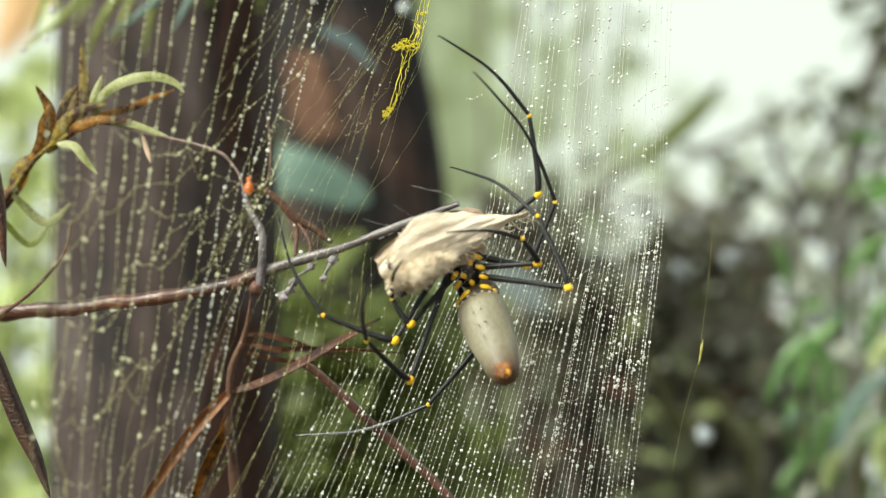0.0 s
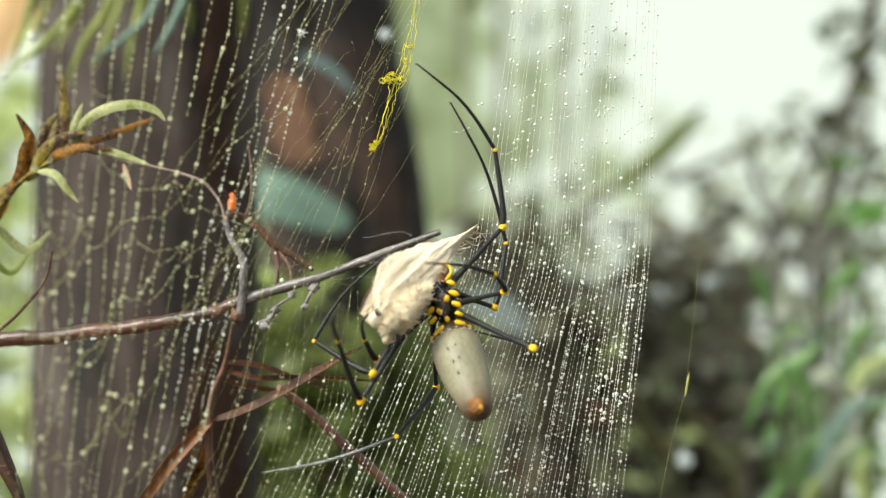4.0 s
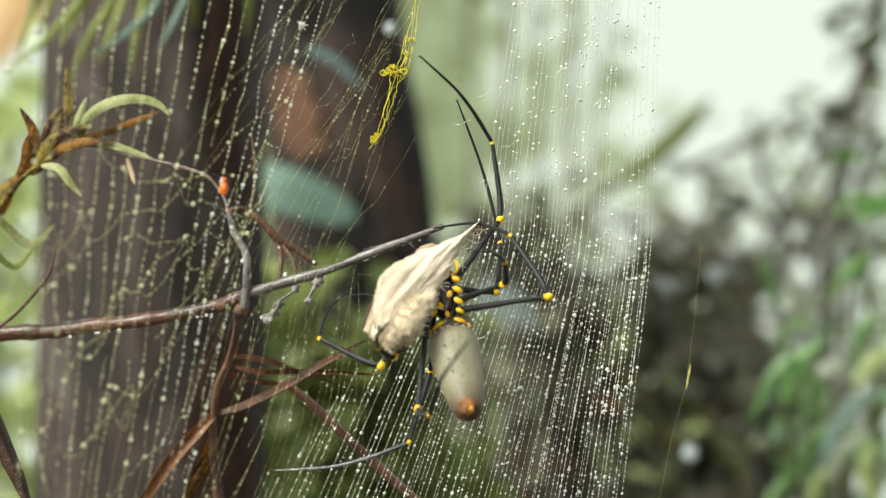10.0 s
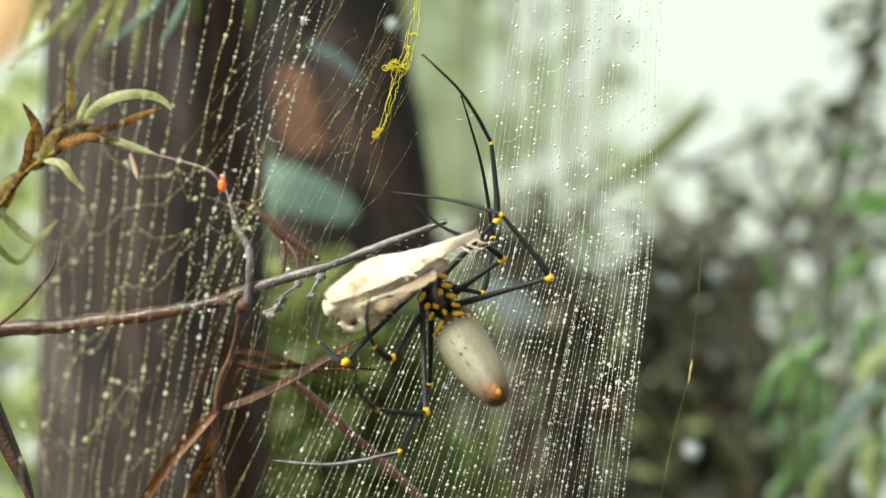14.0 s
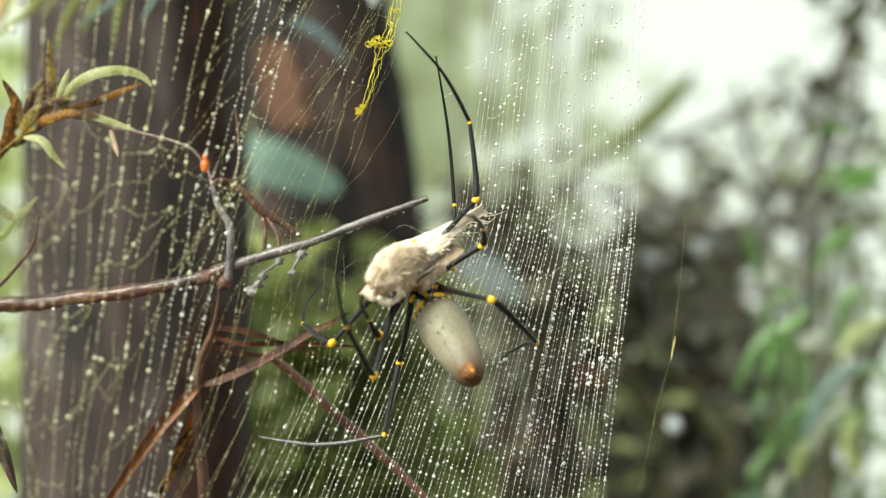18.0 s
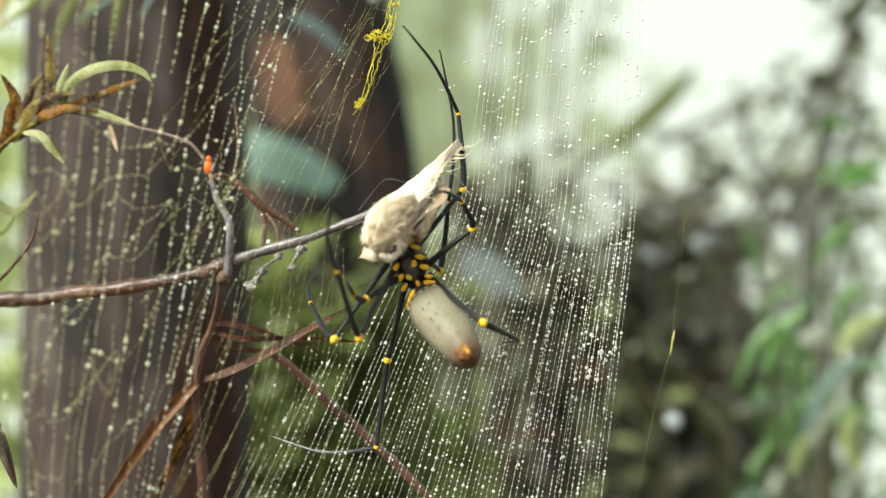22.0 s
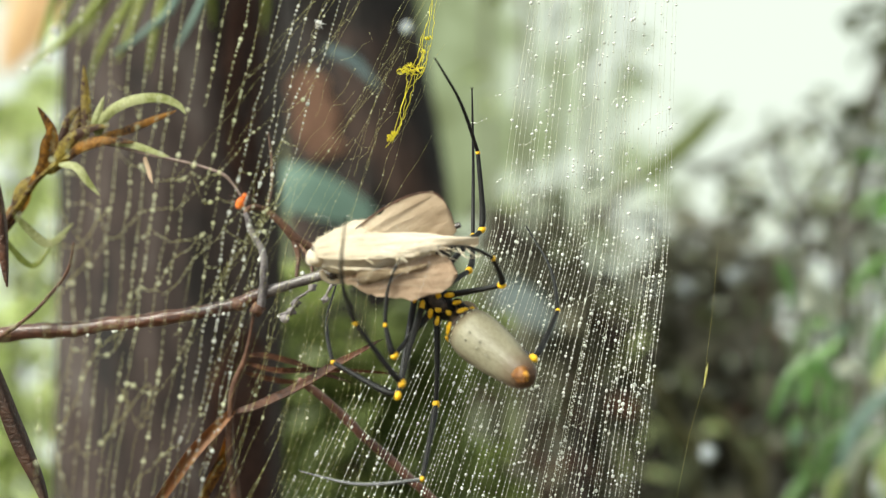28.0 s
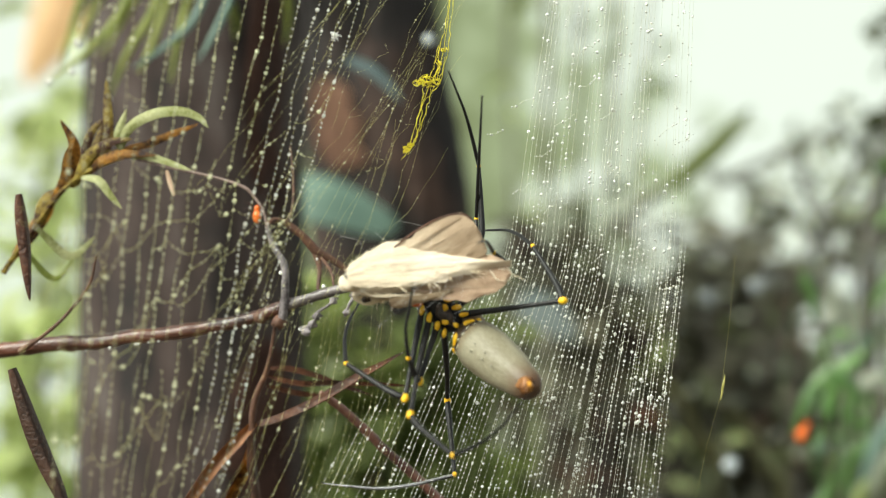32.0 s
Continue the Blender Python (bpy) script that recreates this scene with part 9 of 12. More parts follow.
    walk(legs[3][2], keyed([
        (0, 27.731, -16.649, 9.865, -53.289, 8.063, 45.666), (0.5, 31.814, -0.942, -6.386, -72.139, 30.761, 55.832), (1, 35.809, -7.61, -30.012, -101.44, 56.23, 40.203),
        (1.5, 5.616, -12.076, -4.041, -49.834, 72.645, 125.55), (2, 5.567, -48.397, 8.962, -60.512, 34.991, 145.36), (2.5, 2.242, -15.755, -3.787, -23.499, 63.346, 128.32),
        (3, 21.219, -3.102, -33.566, 89.465, 63.831, -169.68), (3.5, 23.046, -1.603, -30.495, 84.856, 38.889, -167.85), (4, 26.988, 1, -22.155, 62.223, 62.346, -177.32),
        (4.5, 30.597, 1.845, -10.661, -8.617, 68.77, 126.67), (5, 32.451, -0.066, 0.402, -44.195, 52.561, 105.73), (5.5, 32.837, -3.144, 7.885, -54.864, 38.157, 106.75),
        (6, 32.791, -4.691, 10.515, -57.759, 32.556, 108.75), (6.5, 32.85, 0.021, -2.659, -30.617, 46.946, 98.225), (7, 29.278, 3.906, -16.186, -12.489, 64.111, 81.82),
        (7.5, 30.232, -2.084, 1.677, -59.191, 40.14, 61.305), (8, 26.073, -9.064, 17.72, -79.237, 21.543, 74.66), (8.5, 27.117, -0.879, -3.023, -70.082, 51.502, 54.572),
        (9, 22.653, -1.388, -27.684, -48.403, 80.964, 49.162), (9.5, 25.857, -1.307, -2.44, -75.204, 55.568, 34.246), (10, 24.208, -9.2, 19.176, -81.104, 29.141, 40.74),
        (10.5, 32.131, 0.7, -1.568, -42.515, 48.277, 61.742), (11, 29.033, 5.701, -26.863, 11.023, 46.846, 100.28), (11.5, 37.392, 8.423, -6.888, 29.32, 52.43, 144.4),
        (12, 33.42, 14.223, 15.145, -1.393, 74.103, 122.76), (12.5, 36.334, 2.964, -9.225, 79.483, 64.218, -159.77), (13, 31.891, -12.022, -31.873, 99.235, 40.961, -148.11),
        (13.5, 31.991, 1.002, -1.174, 59.823, 63.974, -166.57), (14, 30.959, -15.945, 17.253, -13.402, 56.682, 131.85), (14.5, 30.667, -15.191, 17.533, -42.781, 44.98, 96.16),
        (15, 29.935, -13.298, 18.157, -57.832, 25.652, 76.478), (15.5, 28.984, -10.834, 18.803, -64.731, 2.896, 65.622), (16, 28.044, -8.378, 19.266, -68.234, 3.653, 68.538),
        (16.5, 27.335, -6.502, 19.501, -70.84, 7.759, 71.835), (17, 27.056, -5.757, 19.566, -71.87, 9.495, 73.047), (17.5, 28.002, 1.751, -6.524, -79.281, 40.769, 49.631),
        (18, 26.692, -16.763, -35.545, -100.81, 66.78, 7.055), (18.5, 34.203, 7.043, -5.336, -10.185, 83.062, 132.23), (19, 27.763, 9.637, 23.503, -68.917, 55.679, 107.66),
        (19.5, 30.503, 6.077, -3.587, -38.238, 80.626, 102.71), (20, 23.065, -12.222, -32.78, 97.051, 69.063, -159.14), (20.5, 34.692, 2.655, -5.733, -4.385, 72.042, 130.1),
        (21, 34.82, 1.736, 19.091, -50.352, 40.388, 111), (21.5, 36.492, 2.72, -7.946, -27.026, 68.353, 101.53), (22, 23.744, -6.665, -36.731, 98.669, 70.079, -164.88),
        (22.5, 39.122, 2.514, -11.273, -9.626, 66.341, 114.08), (23, 43.055, 3.066, 13.291, -40.297, 27.336, 102.09), (23.5, 40.499, 0.882, -13.212, -7.898, 58.293, 106.05),
        (24, 21.712, -4.545, -36.391, 84.513, 61.021, 172.17), (24.5, 35.078, -0.52, -11.968, 8.44, 76.608, 109.02), (25, 37.218, -3.055, 11.203, -48.657, 55.096, 61.304),
        (25.5, 37.871, -2.603, 8.242, -59.853, 34.455, 40.962), (26, 38.586, -1.519, 0.458, -54.595, 31.375, 35.634), (26.5, 37.457, -0.273, -10.074, -28.181, 49.208, 58.835),
        (27, 33.982, 0.705, -20.431, 12.881, 49.903, 97.849), (27.5, 29.793, 1.228, -27.84, 38.55, 34.192, 125.21), (28, 27.777, 1.377, -30.59, 45.239, 22.759, 134.98),
        (28.5, 37.365, 2.628, -14.381, 23.806, 51.459, 122.24), (29, 39.222, 2.606, 3.359, -35.922, 62.819, 73.644), (29.5, 38.933, 4.336, -11.584, -16.806, 44.856, 77.708),
        (30, 32.699, 5.335, -25.949, 19.345, 27.441, 107.64), (30.5, 32.167, -4.478, -30.788, 49.556, 41.743, 141.19), (31, 27.295, -16.042, -33.033, 89.295, 51.645, 170.06),
        (31.5, 37.494, -3.632, -18.927, 44.429, 72.996, 137.9), (32, 37.977, 3.167, -3.911, -33.232, 61.354, 67.575)]))
    walk(legs[4][0], keyed([
        (0, -4.7, -1, 2.8, -164.13, -37.491, 180), (0.5, -4.7, -1, 2.8, -172.72, -32.654, -178.79), (1, -4.7, -1, 2.8, 179.28, -27.537, -178.45),
        (1.5, -4.7, -1, 2.8, -158.88, -25.539, -178.05), (2, -4.7, -1, 2.8, -137.45, -23.553, -176.69), (2.5, -4.7, -1, 2.8, -137.96, -36.01, 170.33),
        (3, -4.7, -1, 2.8, -132.58, -48.402, 153.91), (3.5, -4.7, -1, 2.8, -137.24, -46.609, 156.57), (4, -4.7, -1, 2.8, -147.69, -41.428, 162.1),
        (4.5, -4.7, -1, 2.8, -159.07, -33.558, 167.06), (5, -4.7, -1, 2.8, -168.62, -24.886, 169.94), (5.5, -4.7, -1, 2.8, -175.17, -17.94, 171), (6, -4.7, -1, 2.8, -177.68, -15.137, 171.18),
        (6.5, -4.7, -1, 2.8, -164.21, -13.155, 171.51), (7, -4.7, -1, 2.8, -151.18, -10.649, 172.56), (7.5, -4.7, -1, 2.8, -150.25, -18.192, 168.2),
        (8, -4.7, -1, 2.8, -149.68, -25.672, 163.54), (8.5, -4.7, -1, 2.8, -150.1, -27.122, 162.6), (9, -4.7, -1, 2.8, -150.56, -28.699, 161.59),
        (9.5, -4.7, -1, 2.8, -152.89, -18.98, 167.29), (10, -4.7, -1, 2.8, -153.54, -9.185, 172.38), (10.5, -4.7, -1, 2.8, -141.12, -19.271, 165.72),
        (11, -4.7, -1, 2.8, -126.17, -25.764, 158.37), (11.5, -4.7, -1, 2.8, -129.18, -23.232, 161.97), (12, -4.7, -1, 2.8, -131.71, -20.514, 165.4),
        (12.5, -4.7, -1, 2.8, -140.25, -21.435, 164.45), (13, -4.7, -1, 2.8, -148.76, -22.645, 163.52), (13.5, -4.7, -1, 2.8, -148.49, -19.224, 165.75),
        (14, -4.7, -1, 2.8, -148.23, -15.793, 167.97), (14.5, -4.7, -1, 2.8, -147.35, -15.806, 167.96), (15, -4.7, -1, 2.8, -145.15, -15.844, 167.93),
        (15.5, -4.7, -1, 2.8, -142.29, -15.904, 167.89), (16, -4.7, -1, 2.8, -139.43, -15.974, 167.83), (16.5, -4.7, -1, 2.8, -137.22, -16.036, 167.77),
        (17, -4.7, -1, 2.8, -136.34, -16.063, 167.74), (17.5, -4.7, -1, 2.8, -131.77, -19.735, 163.76), (18, -4.7, -1, 2.8, -126.71, -23.013, 159.45),
        (18.5, -4.7, -1, 2.8, -137.89, -18.85, 164.34), (19, -4.7, -1, 2.8, -148.08, -13.227, 168.75), (19.5, -4.7, -1, 2.8, -131.15, -20.693, 162.12),
        (20, -4.7, -1, 2.8, -112.42, -25.293, 154.08), (20.5, -4.7, -1, 2.8, -127.92, -22.574, 159.19), (21, -4.7, -1, 2.8, -142.6, -17.811, 164.21),
        (21.5, -4.7, -1, 2.8, -127.3, -20.195, 161.69), (22, -4.7, -1, 2.8, -112.21, -20.992, 160.2), (22.5, -4.7, -1, 2.8, -128.35, -18.537, 164.66),
        (23, -4.7, -1, 2.8, -143.99, -15.005, 168.21), (23.5, -4.7, -1, 2.8, -126.15, -18.602, 164.46), (24, -4.7, -1, 2.8, -108.48, -19.605, 162.4),
        (24.5, -4.7, -1, 2.8, -128.36, -20.534, 160.58), (25, -4.7, -1, 2.8, -148.68, -21.346, 159.81), (25.5, -4.7, -1, 2.8, -145.77, -21.735, 159.54),
        (26, -4.7, -1, 2.8, -138.49, -22.552, 158.85), (26.5, -4.7, -1, 2.8, -129.02, -23.269, 158.04), (27, -4.7, -1, 2.8, -119.65, -23.614, 157.49),
        (27.5, -4.7, -1, 2.8, -112.57, -23.674, 157.36), (28, -4.7, -1, 2.8, -109.78, -23.662, 157.39), (28.5, -4.7, -1, 2.8, -128.88, -20.751, 162.98),
        (29, -4.7, -1, 2.8, -146.93, -14.837, 168.58), (29.5, -4.7, -1, 2.8, -142.63, -19.333, 165.27), (30, -4.7, -1, 2.8, -137.91, -23.246, 161.78),
        (30.5, -4.7, -1, 2.8, -130.45, -16.4, 169.25), (31, -4.7, -1, 2.8, -120.94, -11.801, 175.84), (31.5, -4.7, -1, 2.8, -120.56, -18.427, 164.35),
        (32, -4.7, -1, 2.8, -118.27, -24.836, 152.17)]))
    walk(legs[4][1], keyed([
        (0, -29.545, -12.603, -29.589, 42.877, 15.979, -45.196), (0.5, -27.294, -6.858, -32.642, 51.091, 17.676, -46.526), (1, -24.325, -1, -34.827, 59.542, 19.783, -46.4),
        (1.5, -21.236, -16.867, -32.918, 86.982, 15.615, -20.358), (2, -15.518, -30.369, -25.86, 116.28, 26.329, 6.726), (2.5, -27.74, -25.901, -22.696, 63.325, 27.761, -19.474),
        (3, -37.729, -19.617, -16.265, 10.514, 17.558, -51.436), (3.5, -36.932, -18.433, -18.605, 14.059, 18.511, -50.315), (4, -34.256, -15.286, -24.094, 23.307, 20.299, -46.563),
        (4.5, -29.449, -10.868, -30.231, 35.995, 20.848, -40.089), (5, -23.401, -6.189, -34.94, 48.89, 18.885, -32.795), (5.5, -18.124, -2.49, -37.431, 58.496, 15.599, -27.401),
        (6, -15.905, -1, -38.132, 62.199, 13.888, -25.419), (6.5, -15.597, -11.046, -36.965, 69.247, 4.859, -34.142), (7, -14.163, -20.393, -33.742, 73.899, -10.237, -43.817),
        (7.5, -20.267, -19.257, -32.204, 51.919, -0.963, -41.858), (8, -25.99, -17.05, -30.217, 29.031, 4.183, -47.793), (8.5, -27.03, -16.169, -29.945, 30.653, 5.658, -48.908),
        (9, -28.128, -15.184, -29.618, 32.089, 7.048, -50.393), (9.5, -20.94, -17.159, -32.923, 59.602, 15.61, -19.317), (10, -13.219, -18.938, -34.705, 89.545, 16.773, 9.293),
        (10.5, -21.837, -24.123, -28.386, 66.937, 20.144, -13.122), (11, -27.45, -28.829, -19.759, 39.958, 15.861, -28.994), (11.5, -24.939, -29.009, -21.834, 76.429, 30.464, -11.059),
        (12, -22.26, -29.167, -23.643, 124.38, 49.562, 37.887), (12.5, -23.462, -23.949, -27.569, 78.574, 31.008, -10.923), (13, -24.341, -18.142, -30.687, 47.936, 12.054, -32.966),
        (13.5, -21.706, -19.568, -31.361, 58.913, 7.439, -32.282), (14, -18.962, -20.805, -31.917, 69.281, 1.597, -33.484), (14.5, -18.995, -21.36, -31.581, 72.821, 2.649, -31.407),
        (15, -19.068, -22.725, -30.704, 81.744, 5.788, -25.988), (15.5, -19.142, -24.448, -29.489, 93.524, 11.694, -17.583), (16, -19.192, -26.11, -28.191, 106.14, 21.49, -5.102),
        (16.5, -19.215, -27.344, -27.137, 118.6, 33.047, 11.503), (17, -19.22, -27.827, -26.703, 125.41, 38.31, 21.402), (17.5, -22.718, -28.718, -23.809, 77.899, 27.825, -7.887),
        (18, -25.928, -29.377, -20.547, 37.469, 19.701, -23.154), (18.5, -22.174, -25.654, -26.996, 65.311, 28.724, -2.619), (19, -17.16, -21.4, -32.264, 94.998, 28.862, 22.532),
        (19.5, -23.9, -28.384, -23.323, 51.598, 33.185, -4.316), (20, -28.07, -33.258, -11.836, 13.545, 18.813, -28.731), (20.5, -25.952, -28.738, -21.281, 53.308, 37.212, -5.905),
        (21, -21.635, -22.996, -29.299, 102.94, 38.426, 28.948), (21.5, -23.734, -30.259, -21.337, 57.651, 34.491, -4.682), (22, -23.415, -36.021, -12.175, 21.369, 16.829, -21.571),
        (22.5, -21.574, -30.883, -22.164, 50.404, 34.007, -0.06), (23, -18.5, -23.605, -30.359, 89.504, 34.777, 28.987), (23.5, -21.575, -31.875, -20.926, 47.309, 32.475, -3.245),
        (24, -21.169, -38.003, -9.869, 14.292, 13.882, -19.559), (24.5, -24.478, -29.313, -21.861, 45.763, 42.291, 5.571), (25, -24.7, -17.149, -30.966, 100.49, 36.578, 51.825),
        (25.5, -25.218, -18.822, -29.794, 93.174, 39.705, 46.194), (26, -26.215, -22.836, -26.548, 72.107, 44.958, 28.363), (26.5, -26.82, -27.63, -21.747, 43.163, 43.086, 1.831),
        (27, -26.589, -31.85, -16.438, 22.589, 31.533, -17.174), (27.5, -25.824, -34.648, -12.119, 13.118, 19.002, -24.69), (28, -25.374, -35.649, -10.354, 10.238, 13.573, -26.309),
        (28.5, -23.395, -29.828, -22.108, 26.273, 16.164, -20.833), (29, -18.21, -21.897, -31.577, 43.227, 14.685, -11.656), (29.5, -22.05, -23.069, -29.026, 48.642, 15.122, -20.332),
        (30, -25.401, -24.135, -26.134, 51.81, 13.346, -29.048), (30.5, -18.359, -31.278, -23.612, 67.26, 14.601, -12.327), (31, -11.788, -36.981, -18.556, 80.356, 22.896, 3.093),
        (31.5, -21.125, -34.35, -17.669, 115.6, 45.14, 26.843), (32, -29.613, -30.114, -15.439, 163.32, 43.086, 74.69)]))
    walk(legs[4][2], keyed([
        (0, -38.248, -28.511, -11.589, -41.16, 45.183, -121.19), (0.5, -38.37, -24.073, -17.352, -16.723, 38.323, -78.125), (1, -37.252, -19.363, -22.64, -12.839, 25.043, -49.831),
        (1.5, -29.772, -40.914, -31.622, 9.177, 41.763, -22.144), (2, -17.818, -53.708, -35.999, 46.109, 40.328, 14.248), (2.5, -30.314, -49.206, -12.547, 44.382, 58.452, -12.19),
        (3, -36.65, -28.449, 7.686, 13.607, 77.532, -63.234), (3.5, -36.683, -28.452, 4.898, -57.529, 64.544, -137.92), (4, -36, -28.148, -2.086, -67.986, 41.426, -154.65),
        (4.5, -33.491, -27.094, -10.913, -68.071, 23.896, -163.2), (5, -29.258, -25.317, -19.045, -58.681, 40.502, -154.28), (5.5, -24.962, -23.482, -24.571, -35.148, 58.137, -128.47),
        (6, -23.023, -22.641, -26.564, -11.624, 62.986, -103.08), (6.5, -28.371, -31.251, -27.944, 19.792, 45.388, -62.084), (7, -32.067, -37.234, -26.769, 14.028, 31.162, -56.631),
        (7.5, -33.884, -34.059, -16.448, 8.943, 14.291, -54.124), (8, -34.08, -26.586, -7.936, 1.946, -2.739, -35.417), (8.5, -35.423, -26.365, -8.072, 16.734, 34.25, -54.044),
        (9, -36.892, -25.883, -8.135, -4.772, 75.506, -88.537), (9.5, -24.947, -39.107, -20.471, -32.166, 60.513, -109.6), (10, -9.036, -44.142, -34.51, 4.566, 54.07, -58.359),
        (10.5, -23.817, -47.8, -18.989, 22.42, 40.318, -25.152), (11, -30.722, -45.776, -0.92, -8.722, 37.063, -57.913), (11.5, -26.72, -53.967, -16.667, 13.618, 50.975, -22.316),
        (12, -17.978, -52.552, -33.002, 50.886, 49.975, 23.712), (12.5, -25.647, -49.033, -23.231, 22.064, 42.332, -14.009), (13, -31.663, -36.001, -13.946, 7.142, 28.213, -49.719),
        (13.5, -31.948, -38.979, -18.28, 10.719, 42.055, -60.345), (14, -31.936, -40.876, -22.882, 13.021, 56.721, -68.052), (14.5, -31.418, -42.376, -24.043, 18.507, 57.801, -59.953),
        (15, -29.815, -45.616, -27.054, 33.639, 59.065, -39.085), (15.5, -27.149, -48.662, -31.027, 53.79, 57.183, -12.933), (16, -23.966, -50.325, -34.8, 70.656, 51.49, 8.512),
        (16.5, -21.278, -50.656, -37.391, 80.541, 45.085, 21.009), (17, -20.167, -50.563, -38.321, 83.837, 42.137, 25.125), (17.5, -23.669, -53.807, -19.072, 42.128, 57.699, -14.949),
        (18, -25.754, -46.356, -1.456, -1.882, 47.807, -65), (18.5, -18.111, -49.079, -17.637, 32.546, 48.95, -25.155), (19, -8.4, -45.322, -34.214, 58.911, 35.121, 4.454),
        (19.5, -16.744, -49.004, -10.041, 56.437, 54.446, -18.586), (20, -23.923, -42.356, 11.676, 35.633, 74.019, -56.982), (20.5, -18.876, -50.067, -9.122, -48.76, 62.608, -124.21),
        (21, -12.694, -46.507, -33.781, -9.529, 66.63, -60.295), (21.5, -17.78, -52.403, -10.068, 13.752, 59.942, -43.068), (22, -20.432, -47.211, 10.6, -16.594, 52.336, -88.277),
        (22.5, -12.487, -50.581, -8.665, -26.102, 58.067, -92.199), (23, -6.009, -45.893, -30.177, 19.516, 67.981, -36.541), (23.5, -13.351, -51.152, -6.31, -31.804, 61.13, -95.654),
        (24, -17.683, -45.935, 14.167, -50.168, 42.06, -122.96), (24.5, -10.763, -46.367, -8.676, -52.647, 39.301, -118.41), (25, -6.663, -34.856, -34.701, -36.745, 54.826, -88.68),
        (25.5, -7.433, -37.133, -30.882, 4.134, 61.691, -41.761), (26, -9.783, -41.596, -20.993, 38.471, 50.183, -0.871), (26.5, -13.537, -44.693, -8.136, 35.991, 48.341, -3.016),
        (27, -17.7, -44.87, 3.669, 3.863, 54.895, -42.684), (27.5, -20.884, -43.301, 11.409, -26.748, 47.702, -81.706), (28, -22.097, -42.334, 14.087, -43.532, 32.457, -107.96),
        (28.5, -21.456, -42.667, -0.103, -53.305, 26.055, -142.79), (29, -17.123, -39.989, -13.568, -68.054, 13.678, -173.69), (29.5, -24.583, -42.582, -12.728, -44.701, 23.98, -142.66),
        (30, -31.964, -43.461, -10.764, -32.986, 20.859, -105.73), (30.5, -20.958, -54.831, -14.055, -16.55, 38.408, -83.361), (31, -8.767, -62.043, -14.613, 12.921, 44.775, -50.068),
        (31.5, -17.701, -58.442, -25.455, 48.787, 54.798, 3.762), (32, -26.955, -48.176, -33.314, 91.037, 39.309, 51.874)]))
